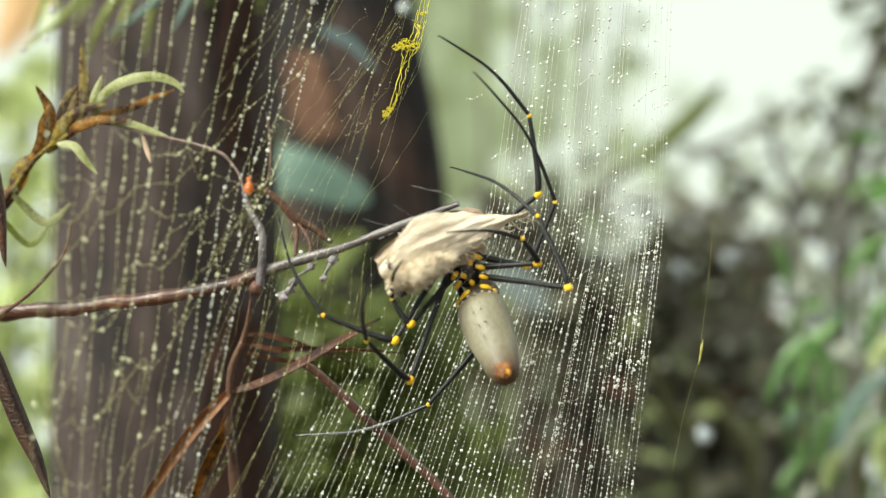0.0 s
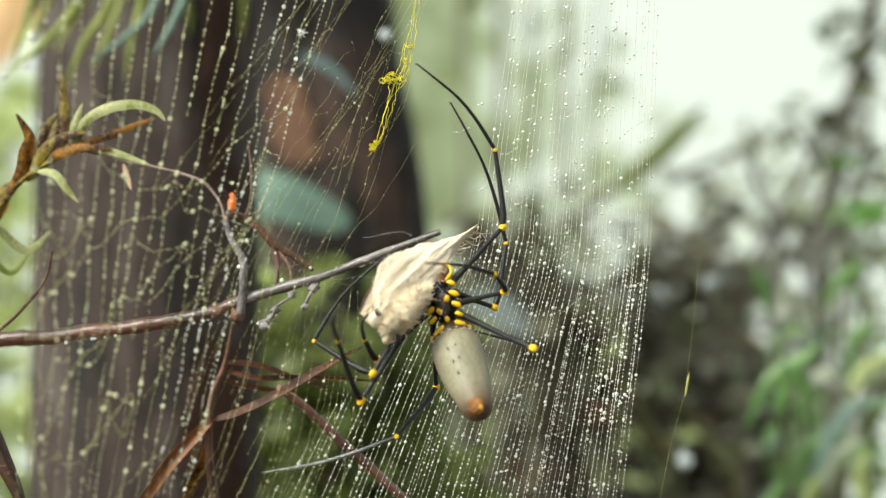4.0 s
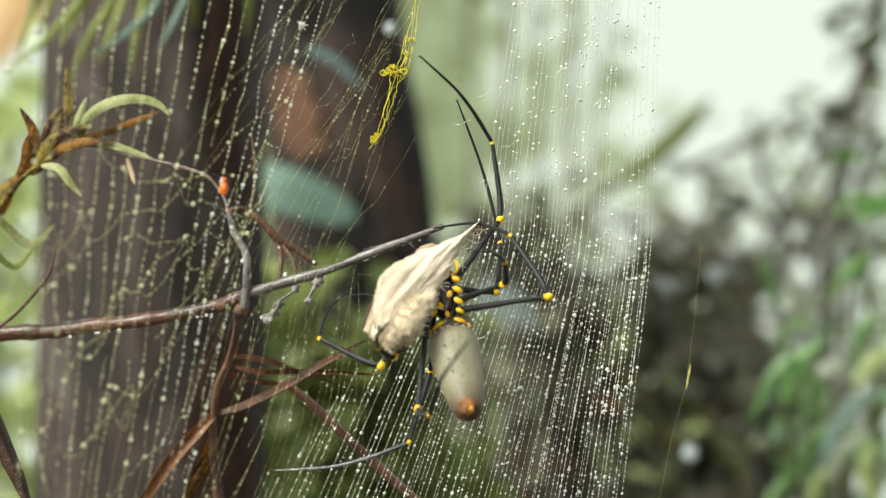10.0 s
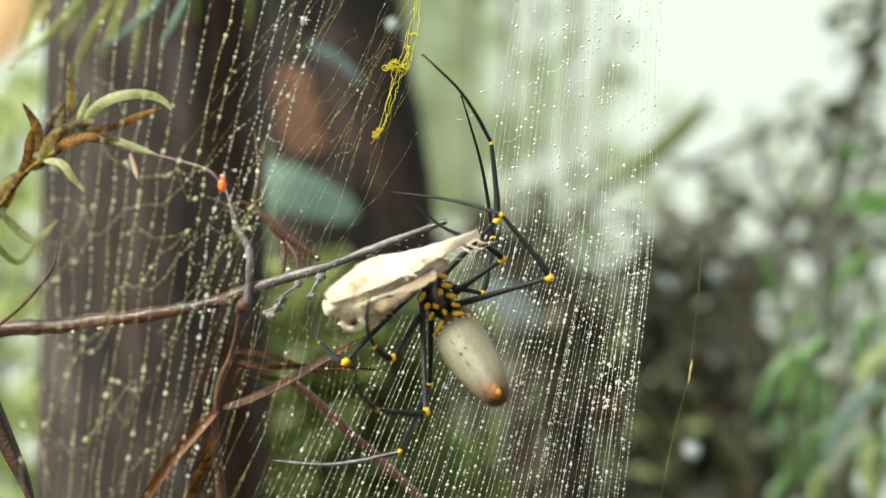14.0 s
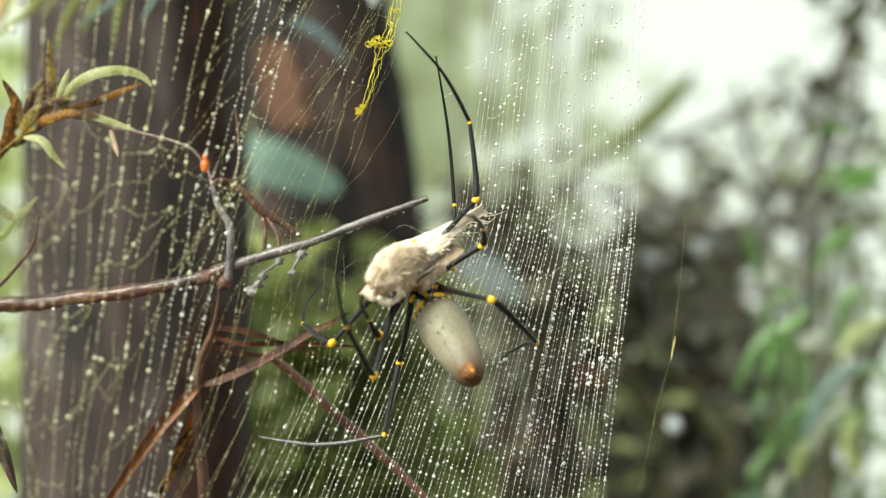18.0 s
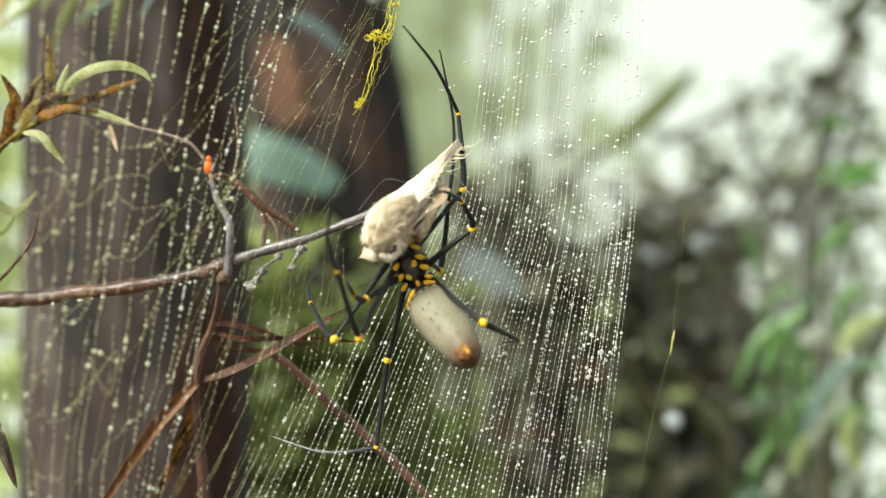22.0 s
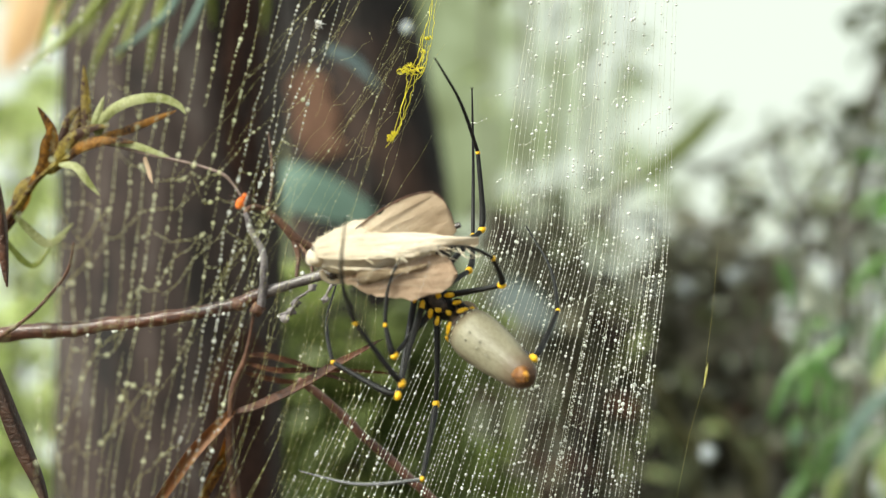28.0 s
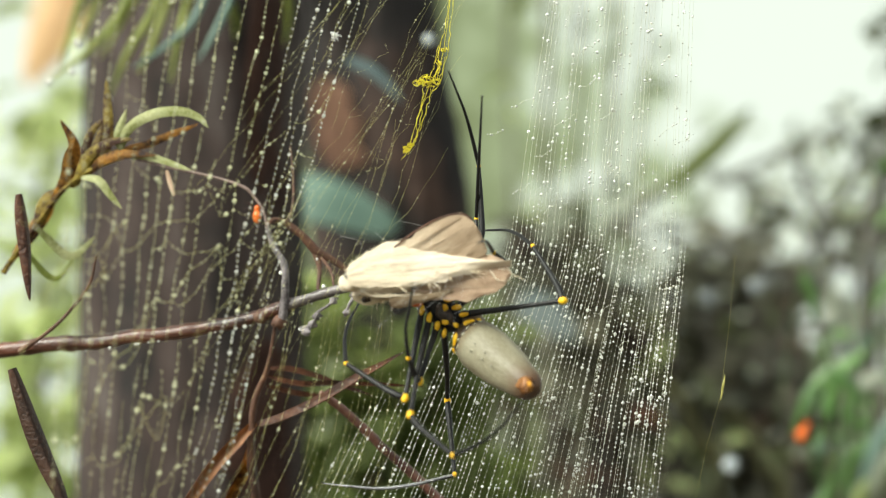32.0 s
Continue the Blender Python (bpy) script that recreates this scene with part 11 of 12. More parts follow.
    walk(legs[6][1], keyed([
        (0, -23.408, -12.566, -11.751, 16.689, -8.913, -62.671), (0.5, -22.77, -10.699, -14.37, 27.723, -4.465, -64.693), (1, -21.686, -8.756, -16.833, 38.2, 0.64, -64.915),
        (1.5, -22.648, -9.238, -15.469, 37.845, 9.317, -58.442), (2, -23.512, -9.696, -14.033, 38.293, 18.781, -52.843), (2.5, -25.445, -7.274, -12.387, 32.323, 25.497, -58.662),
        (3, -26.979, -4.777, -10.42, 24.997, 31.191, -65.761), (3.5, -26.697, -4.774, -11.062, 26.452, 30.994, -64.551), (4, -25.908, -4.766, -12.636, 30.078, 30.329, -61.507),
        (4.5, -24.71, -4.753, -14.597, 34.71, 29.094, -57.563), (5, -23.332, -4.735, -16.436, 39.173, 27.453, -53.703), (5.5, -22.162, -4.719, -17.751, 42.445, 25.932, -50.832),
        (6, -21.67, -4.712, -18.251, 43.708, 25.264, -49.713), (6.5, -24.175, -2.862, -15.718, 31.75, 29.938, -58.863), (7, -26.172, -1, -12.76, 18.339, 32.337, -69.713),
        (7.5, -25.185, -5.699, -13.555, 27.041, 28.661, -58.023), (8, -23.495, -10.209, -13.7, 33.93, 23.687, -48.458), (8.5, -22.652, -12.718, -12.824, 38.234, 28.742, -39.26),
        (9, -21.472, -14.98, -12.074, 44.595, 33.447, -30.615), (9.5, -20.382, -14.161, -14.425, 56.364, 24.819, -32.342), (10, -18.966, -13.312, -16.629, 68.212, 16.371, -35.105),
        (10.5, -21.046, -15.164, -12.47, 68.895, 27.799, -32.856), (11, -21.881, -16.898, -8.172, 70.097, 39.96, -32.345), (11.5, -21.604, -16.254, -9.996, 65.146, 28.447, -35.577),
        (12, -21.099, -15.575, -11.863, 61.156, 18.054, -39.083), (12.5, -21.871, -14.53, -12.02, 57.258, 21.508, -40.305), (13, -22.609, -13.449, -12.12, 53.197, 24.566, -41.72),
        (13.5, -22.275, -14.271, -11.693, 51.573, 23.158, -40.957), (14, -21.898, -15.066, -11.283, 49.96, 21.828, -40.036), (14.5, -21.86, -14.93, -11.529, 49.606, 22.727, -39.421),
        (15, -21.753, -14.582, -12.14, 48.769, 24.843, -37.78), (15.5, -21.589, -14.116, -12.92, 47.803, 27.336, -35.419), (16, -21.397, -13.634, -13.686, 47.011, 29.566, -32.785),
        (16.5, -21.232, -13.254, -14.263, 46.545, 31.115, -30.558), (17, -21.161, -13.099, -14.491, 46.397, 31.696, -29.616), (17.5, -20.352, -15.927, -12.47, 45.03, 28.746, -29.447),
        (18, -19.14, -18.458, -10.277, 43.864, 25.291, -28.441), (18.5, -16.846, -20.041, -10.45, 48.579, 11.221, -27.772), (19, -14.533, -21.443, -10.206, 52.229, -4.396, -27.474),
        (19.5, -20.579, -17.895, -8.861, 49.504, 31.116, -22.712), (20, -25.293, -13.107, -6.358, 33.282, 64.731, -27.228), (20.5, -23.468, -15.515, -7.035, 37.246, 60.104, -26.026),
        (21, -21.418, -17.718, -7.354, 42.778, 54.366, -22.98), (21.5, -19.67, -20.035, -4.597, 54.254, 52.244, -27.125), (22, -17.27, -21.975, -2.188, 66.533, 39.636, -28.628),
        (22.5, -20.787, -18.711, -6.188, 64.578, 50.591, -26.947), (23, -23.249, -14.297, -9.86, 65.809, 54.969, -20.737), (23.5, -21.161, -18.375, -6.148, 66.43, 61.093, -20.526),
        (24, -17.701, -21.651, -2.972, 66.745, 67.453, -20.972), (24.5, -17.3, -21.218, -6.642, 69.919, 46.59, -17.434), (25, -16.451, -20.419, -10.175, 68.602, 30.392, -17.466),
        (25.5, -16.984, -20.306, -9.703, 62.148, 30.951, -19.283), (26, -18.245, -19.983, -8.453, 45.781, 31.637, -24.152), (26.5, -19.722, -19.473, -6.696, 24.278, 30.766, -30.93),
        (27, -21.001, -18.864, -4.811, 3.109, 27.371, -37.7), (27.5, -21.84, -18.331, -3.289, -12.41, 22.54, -42.449), (28, -22.139, -18.102, -2.665, -18.318, 19.946, -44.141),
        (28.5, -21.612, -17.969, -6.039, -8.462, 25.024, -39.269), (29, -20.523, -17.747, -9.279, 2.985, 28.561, -32.096), (29.5, -21.452, -17.819, -6.989, 7.256, 33, -35.456),
        (30, -22.078, -17.862, -4.612, 10.612, 36.693, -39.481), (30.5, -21.963, -17.148, -7.371, 10.485, 32.164, -37.153), (31, -21.397, -16.403, -10.128, 9.971, 27.405, -35.284),
        (31.5, -21.175, -16.671, -10.075, 14.443, 30.945, -32.586), (32, -20.948, -16.931, -10.03, 19.212, 34.24, -29.894)]))
    walk(legs[6][2], keyed([
        (0, -26.924, -12.566, -1.458, -61.315, 16.462, -149.88), (0.5, -27.665, -12.185, -4.77, -59.215, 27.404, -149.76), (1, -27.738, -11.695, -8.285, -56.558, 38.093, -148.97),
        (1.5, -27.607, -13.916, -6.992, -58.809, 38.03, -150.14), (2, -27.224, -15.958, -5.95, -61.154, 37.716, -151.49), (2.5, -28.354, -13.678, -4.09, -64.903, 32.925, -154.64),
        (3, -29.074, -11.319, -1.986, -68.129, 27.864, -157.29), (3.5, -28.917, -11.385, -2.714, -67.296, 29.22, -156.53), (4, -28.432, -11.544, -4.511, -65.013, 32.636, -154.42),
        (4.5, -27.606, -11.744, -6.783, -61.543, 37.099, -151.16), (5, -26.568, -11.936, -8.952, -57.352, 41.519, -147.15), (5.5, -25.637, -12.077, -10.533, -53.508, 44.829, -143.41),
        (6, -25.234, -12.132, -11.14, -51.79, 46.117, -141.73), (6.5, -26.687, -9.773, -7.702, -61.237, 34.469, -151.53), (7, -27.468, -7.367, -4.036, -66.984, 22.661, -157.4),
        (7.5, -26.919, -12.26, -5.054, -66.611, 25.935, -157.27), (8, -25.635, -16.95, -5.435, -66.173, 29.146, -156.94), (8.5, -23.731, -20.53, -5.332, -67.327, 26.305, -159.86),
        (9, -21.687, -23.727, -5.61, -67.715, 24.236, -161.99), (9.5, -23.09, -23.165, -8.956, -59.988, 46.134, -146.86), (10, -23.844, -22.23, -12.755, -35.14, 64.257, -115.37),
        (10.5, -25.017, -24.68, -9.005, -6.188, 69.475, -86.487), (11, -25.344, -26.811, -5.334, 22.781, 66.134, -56.912), (11.5, -25.575, -25.549, -5.976, 12.877, 59.637, -65.891),
        (12, -25.844, -23.996, -6.874, 8.993, 51.873, -70.519), (12.5, -26.145, -22.903, -6.547, -7.894, 56.527, -88.759), (13, -26.383, -21.753, -6.193, -28.864, 56.924, -110.51),
        (13.5, -25.853, -22.45, -5.477, -19.089, 54.107, -97.821), (14, -25.263, -23.116, -4.786, -11.957, 50.409, -86.883), (14.5, -25.017, -23.059, -5.027, -13.994, 51.276, -89.63),
        (15, -24.384, -22.893, -5.634, -20.657, 52.892, -98.141), (15.5, -23.525, -22.628, -6.43, -32.736, 52.952, -112.76), (16, -22.629, -22.305, -7.235, -46.926, 49.177, -129.58),
        (16.5, -21.917, -22.019, -7.858, -56.954, 43.056, -141.57), (17, -21.627, -21.895, -8.108, -60.41, 39.886, -145.76), (17.5, -20.916, -24.446, -5.73, -64.765, 31.485, -154.87),
        (18, -19.784, -26.682, -3.186, -67.541, 23.847, -162.14), (18.5, -19.408, -27.91, -3.391, -66.209, 35.891, -159.92), (19, -18.953, -28.836, -3.563, -64.52, 45.982, -157.92),
        (19.5, -20.405, -26.935, -2.813, -68.438, 22.401, -168.28), (20, -20.712, -22.178, -2.476, -67.619, -1.111, -177.01), (20.5, -19.611, -24.725, -2.719, -70.852, -25.389, 176.38),
        (21, -18.328, -27.053, -2.703, -74.337, -37.07, 177.38), (21.5, -19.223, -30.183, -0.706, -77.186, -12.542, -177.09), (22, -19.626, -32.057, 1.148, -76.827, 12.083, -172.6),
        (22.5, -22.022, -29.103, -3.224, -71.816, 35.559, -162.74), (23, -23.348, -24.869, -7.301, -58.161, 57.367, -144.08), (23.5, -21.091, -29.048, -4.046, -13.882, 72.709, -93.664),
        (24, -17.574, -32.402, -1.325, 48.805, 64.248, -24.693), (24.5, -17.773, -31.778, -4.075, 29.24, 71.274, -48.31), (25, -17.576, -30.682, -6.752, -37.306, 70.041, -120.33),
        (25.5, -17.693, -30.248, -5.344, -43.038, 63.47, -122.92), (26, -17.804, -28.725, -1.994, -47.738, 48.8, -119.66), (26.5, -17.67, -25.917, 1.824, -50.385, 31.661, -111.35),
        (27, -17.41, -22.385, 4.835, -53.055, 15.692, -101.83), (27.5, -17.257, -19.354, 6.523, -55.596, 4.278, -93.597), (28, -17.23, -18.102, 7.042, -56.792, 0, -90),
        (28.5, -17.076, -19.61, 3.71, -51.237, 14.36, -78.737), (29, -16.424, -20.986, 0.262, -42.415, 26.23, -64.184), (29.5, -17.462, -22.347, 2.061, -51.112, 29.507, -80.557),
        (30, -18.421, -23.47, 3.961, -61.133, 30.975, -96.66), (30.5, -18.62, -22.165, 1.684, -54.11, 27.823, -93.884), (31, -18.46, -20.789, -0.617, -47.534, 24.105, -92.466),
        (31.5, -18.072, -21.875, -1.041, -43.914, 30.898, -86.007), (32, -17.722, -22.915, -1.539, -38.531, 37.568, -77.755)]))
    walk(legs[7][0], keyed([
        (0, -4.7, -1, -4.5, 138.68, 7.451, 180), (0.5, -4.7, -1, -4.5, 145.41, 1.639, -175.46), (1, -4.7, -1, -4.5, 152.59, -4.123, -172), (1.5, -4.7, -1, -4.5, 157.94, -5.604, -171.31),
        (2, -4.7, -1, -4.5, 163.26, -7.211, -170.74), (2.5, -4.7, -1, -4.5, 153.5, -7.825, -170.5), (3, -4.7, -1, -4.5, 143.84, -7.929, -170.43),
        (3.5, -4.7, -1, -4.5, 144.68, -7.466, -170.77), (4, -4.7, -1, -4.5, 146.74, -6.223, -171.62), (4.5, -4.7, -1, -4.5, 149.37, -4.434, -172.74),
        (5, -4.7, -1, -4.5, 151.93, -2.472, -173.85), (5.5, -4.7, -1, -4.5, 153.83, -0.865, -174.67), (6, -4.7, -1, -4.5, 154.58, -0.202, -174.99),
        (6.5, -4.7, -1, -4.5, 146.26, -4.221, -172.71), (7, -4.7, -1, -4.5, 137.64, -7.084, -170.46), (7.5, -4.7, -1, -4.5, 139.29, -3.628, -173.53),
        (8, -4.7, -1, -4.5, 140.44, -0.011, -176.58), (8.5, -4.7, -1, -4.5, 134.51, -4.509, -172.46), (9, -4.7, -1, -4.5, 127.78, -7.946, -168.5),
        (9.5, -4.7, -1, -4.5, 133.05, -5.917, -170.9), (10, -4.7, -1, -4.5, 138.02, -3.259, -173.52), (10.5, -4.7, -1, -4.5, 131.92, -8.363, -168.39),
        (11, -4.7, -1, -4.5, 124.92, -11.887, -163.88), (11.5, -4.7, -1, -4.5, 131.65, -10.138, -166.13), (12, -4.7, -1, -4.5, 138.25, -7.42, -168.89),
        (12.5, -4.7, -1, -4.5, 138.01, -8.98, -167.47), (13, -4.7, -1, -4.5, 137.68, -10.534, -166.05), (13.5, -4.7, -1, -4.5, 140.93, -12.642, -164.2),
        (14, -4.7, -1, -4.5, 144.02, -14.968, -162.36), (14.5, -4.7, -1, -4.5, 144.45, -16.107, -161.51), (15, -4.7, -1, -4.5, 145.45, -18.976, -159.4),
        (15.5, -4.7, -1, -4.5, 146.64, -22.748, -156.68), (16, -4.7, -1, -4.5, 147.68, -26.562, -153.97), (16.5, -4.7, -1, -4.5, 148.38, -29.52, -151.88),
        (17, -4.7, -1, -4.5, 148.64, -30.708, -151.04), (17.5, -4.7, -1, -4.5, 142.74, -26.351, -154.42), (18, -4.7, -1, -4.5, 136.91, -22.217, -158.25),
        (18.5, -4.7, -1, -4.5, 136.56, -21.423, -159.05), (19, -4.7, -1, -4.5, 136.25, -20.73, -159.76), (19.5, -4.7, -1, -4.5, 132.45, -22.247, -158.09),
        (20, -4.7, -1, -4.5, 128.57, -23.541, -156.45), (20.5, -4.7, -1, -4.5, 136.92, -21.723, -158.58), (21, -4.7, -1, -4.5, 145.11, -19.195, -160.76),
        (21.5, -4.7, -1, -4.5, 145.84, -22.532, -158.31), (22, -4.7, -1, -4.5, 146.23, -26.045, -155.71), (22.5, -4.7, -1, -4.5, 145.72, -30.911, -151.98),
        (23, -4.7, -1, -4.5, 144.8, -35.735, -147.97), (23.5, -4.7, -1, -4.5, 143.25, -43.239, -140.93), (24, -4.7, -1, -4.5, 139.73, -50.604, -132.37),
        (24.5, -4.7, -1, -4.5, 143, -48.583, -134.86), (25, -4.7, -1, -4.5, 146.02, -46.475, -137.09), (25.5, -4.7, -1, -4.5, 146.79, -45.896, -137.64),
        (26, -4.7, -1, -4.5, 148.64, -44.429, -138.96), (26.5, -4.7, -1, -4.5, 150.91, -42.485, -140.52), (27, -4.7, -1, -4.5, 153.04, -40.499, -141.93),
        (27.5, -4.7, -1, -4.5, 154.6, -38.942, -142.93), (28, -4.7, -1, -4.5, 155.2, -38.312, -143.3), (28.5, -4.7, -1, -4.5, 156.73, -24.141, -150.66),
        (29, -4.7, -1, -4.5, 155.93, -10.039, -157.11), (29.5, -4.7, -1, -4.5, 142.88, -19.645, -151.24), (30, -4.7, -1, -4.5, 127.49, -26.51, -143.84),
        (30.5, -4.7, -1, -4.5, 132.49, -23.747, -147.48), (31, -4.7, -1, -4.5, 137.02, -20.587, -150.92), (31.5, -4.7, -1, -4.5, 134.92, -20.805, -150.69),
        (32, -4.7, -1, -4.5, 132.82, -20.99, -150.49)]))
    walk(legs[7][1], keyed([
        (0, -1.927, 17.8, -25.702, 131.67, 35.954, -62.413), (0.5, -5.312, 15.166, -27.929, 122.68, 28.158, -48.655), (1, -8.325, 11.725, -29.71, 110.9, 22.467, -36.094),
        (1.5, -8.863, 9.183, -30.761, 106.65, 18.771, -31.99), (2, -9.397, 6.543, -31.55, 102.69, 15.747, -27.22), (2.5, -10.219, 10.957, -29.743, 106.08, 22.674, -28.43),
        (3, -10.619, 15.038, -27.268, 109.6, 29.745, -29.298), (3.5, -10.32, 14.765, -27.533, 110.71, 28.283, -28.152), (4, -9.528, 14.071, -28.168, 113.29, 24.602, -25.455),
        (4.5, -8.411, 13.149, -28.927, 116.22, 19.791, -22.238), (5, -7.213, 12.205, -29.599, 118.71, 15.007, -19.258), (5.5, -6.25, 11.465, -30.051, 120.34, 11.377, -17.072),
        (6, -5.857, 11.166, -30.215, 120.92, 9.943, -16.213), (6.5, -8.435, 14.463, -28.113, 122.55, 18.581, -16.353), (7, -10.438, 17.488, -25.378, 124.26, 27.255, -16.509),
        (7.5, -8.149, 17.296, -26.04, 122.5, 20.141, -14.432), (8, -5.785, 17.103, -26.449, 120.3, 12.912, -12.677), (8.5, -8.922, 18.923, -24.397, 124.86, 23.032, -12.578),
        (9, -11.549, 20.571, -21.775, 129.89, 32.909, -11.988), (9.5, -9.969, 19.228, -23.831, 133.79, 24.681, -10.552), (10, -8.046, 17.785, -25.632, 137.44, 16.722, -9.335),
        (10.5, -11.674, 19.196, -23.318, 130.09, 32.454, -15.011), (11, -14.409, 20.495, -20.448, 118.55, 47.756, -23.813), (11.5, -13.032, 18.855, -23.127, 123.81, 38.285, -20.298),
        (12, -11.046, 17.075, -25.564, 128, 28.868, -17.967), (12.5, -12.056, 16.879, -25.402, 127.58, 30.853, -17.866), (13, -13.057, 16.675, -25.197, 127.16, 32.837, -17.788),
        (13.5, -14.242, 14.95, -26.068, 126.34, 33.329, -18.844), (14, -15.44, 13.135, -26.759, 125.5, 33.818, -19.905), (14.5, -16.046, 12.661, -26.755, 126.05, 34.283, -18.978),
        (15, -17.52, 11.429, -26.677, 127.5, 35.511, -16.519), (15.5, -19.343, 9.737, -26.43, 129.6, 37.255, -12.973), (16, -21.048, 7.955, -26.022, 132.03, 39.18, -8.934),
        (16.5, -22.271, 6.534, -25.598, 134.19, 40.787, -5.408), (17, -22.738, 5.954, -25.402, 135.13, 41.46, -3.876), (17.5, -21.215, 10.206, -24.806, 136.84, 39.771, -2.024),
        (18, -19.21, 14.151, -23.749, 138.06, 37.527, -1.049), (18.5, -18.75, 14.583, -23.745, 144.78, 32.373, 6.484), (19, -18.342, 14.955, -23.735, 149.65, 26.501, 13.346),
        (19.5, -19.288, 15.776, -22.288, 150.11, 29.248, 14.393), (20, -20.094, 16.573, -20.774, 150.65, 31.947, 15.473), (20.5, -18.968, 14.293, -23.818, 154.47, 26.329, 15.814),
        (21, -17.316, 11.848, -26.555, 158.35, 20.84, 16.688), (21.5, -18.998, 10.519, -26.26, 173.52, 25.551, 16.634), (22, -20.682, 9.151, -25.764, -171.84, 30.747, 15.658),
        (22.5, -22.903, 7.477, -24.685, -162.11, 21.176, 41.782), (23, -24.923, 5.709, -23.385, -159.84, 11.718, 61.053), (23.5, -27.57, 2.378, -21.118, -159.19, 32.418, 54.435),
        (24, -29.61, -1, -18.288, -168.9, 52.94, 42.87), (24.5, -28.873, -1, -19.543, -148.58, 39.262, 59.425), (25, -28.073, -1, -20.759, -136.91, 15.35, 74.199),
        (25.5, -27.847, -1, -21.078, -136.27, 15.944, 78.193), (26, -27.265, -1, -21.862, -146.56, 37.441, 61.588), (26.5, -26.471, -1, -22.848, -175.72, 52.707, 31.377),
        (27, -25.634, -1, -23.797, 143.38, 48.604, -8.217), (27.5, -24.961, -1, -24.504, 130.73, 44.371, -15.01), (28, -24.684, -1, -24.78, 127.28, 43.509, -15.564),
        (28.5, -19.536, 3.564, -28.368, 135.32, 32.942, -12.235), (29, -13.392, 7.936, -30.098, 141.97, 21.861, -11.261), (29.5, -19.658, 10.393, -25.88, 142.32, 36.866, -5.801),
        (30, -24.273, 12.677, -20.006, 145.5, 51.402, 0.614), (30.5, -22.517, 12.54, -22.102, 143.32, 44.679, 1.705), (31, -20.535, 12.402, -24.001, 140.75, 37.999, 2.501),
        (31.5, -20.795, 13.086, -23.293, 141.69, 38.974, 3.503), (32, -21.02, 13.759, -22.569, 142.65, 39.909, 4.494)]))
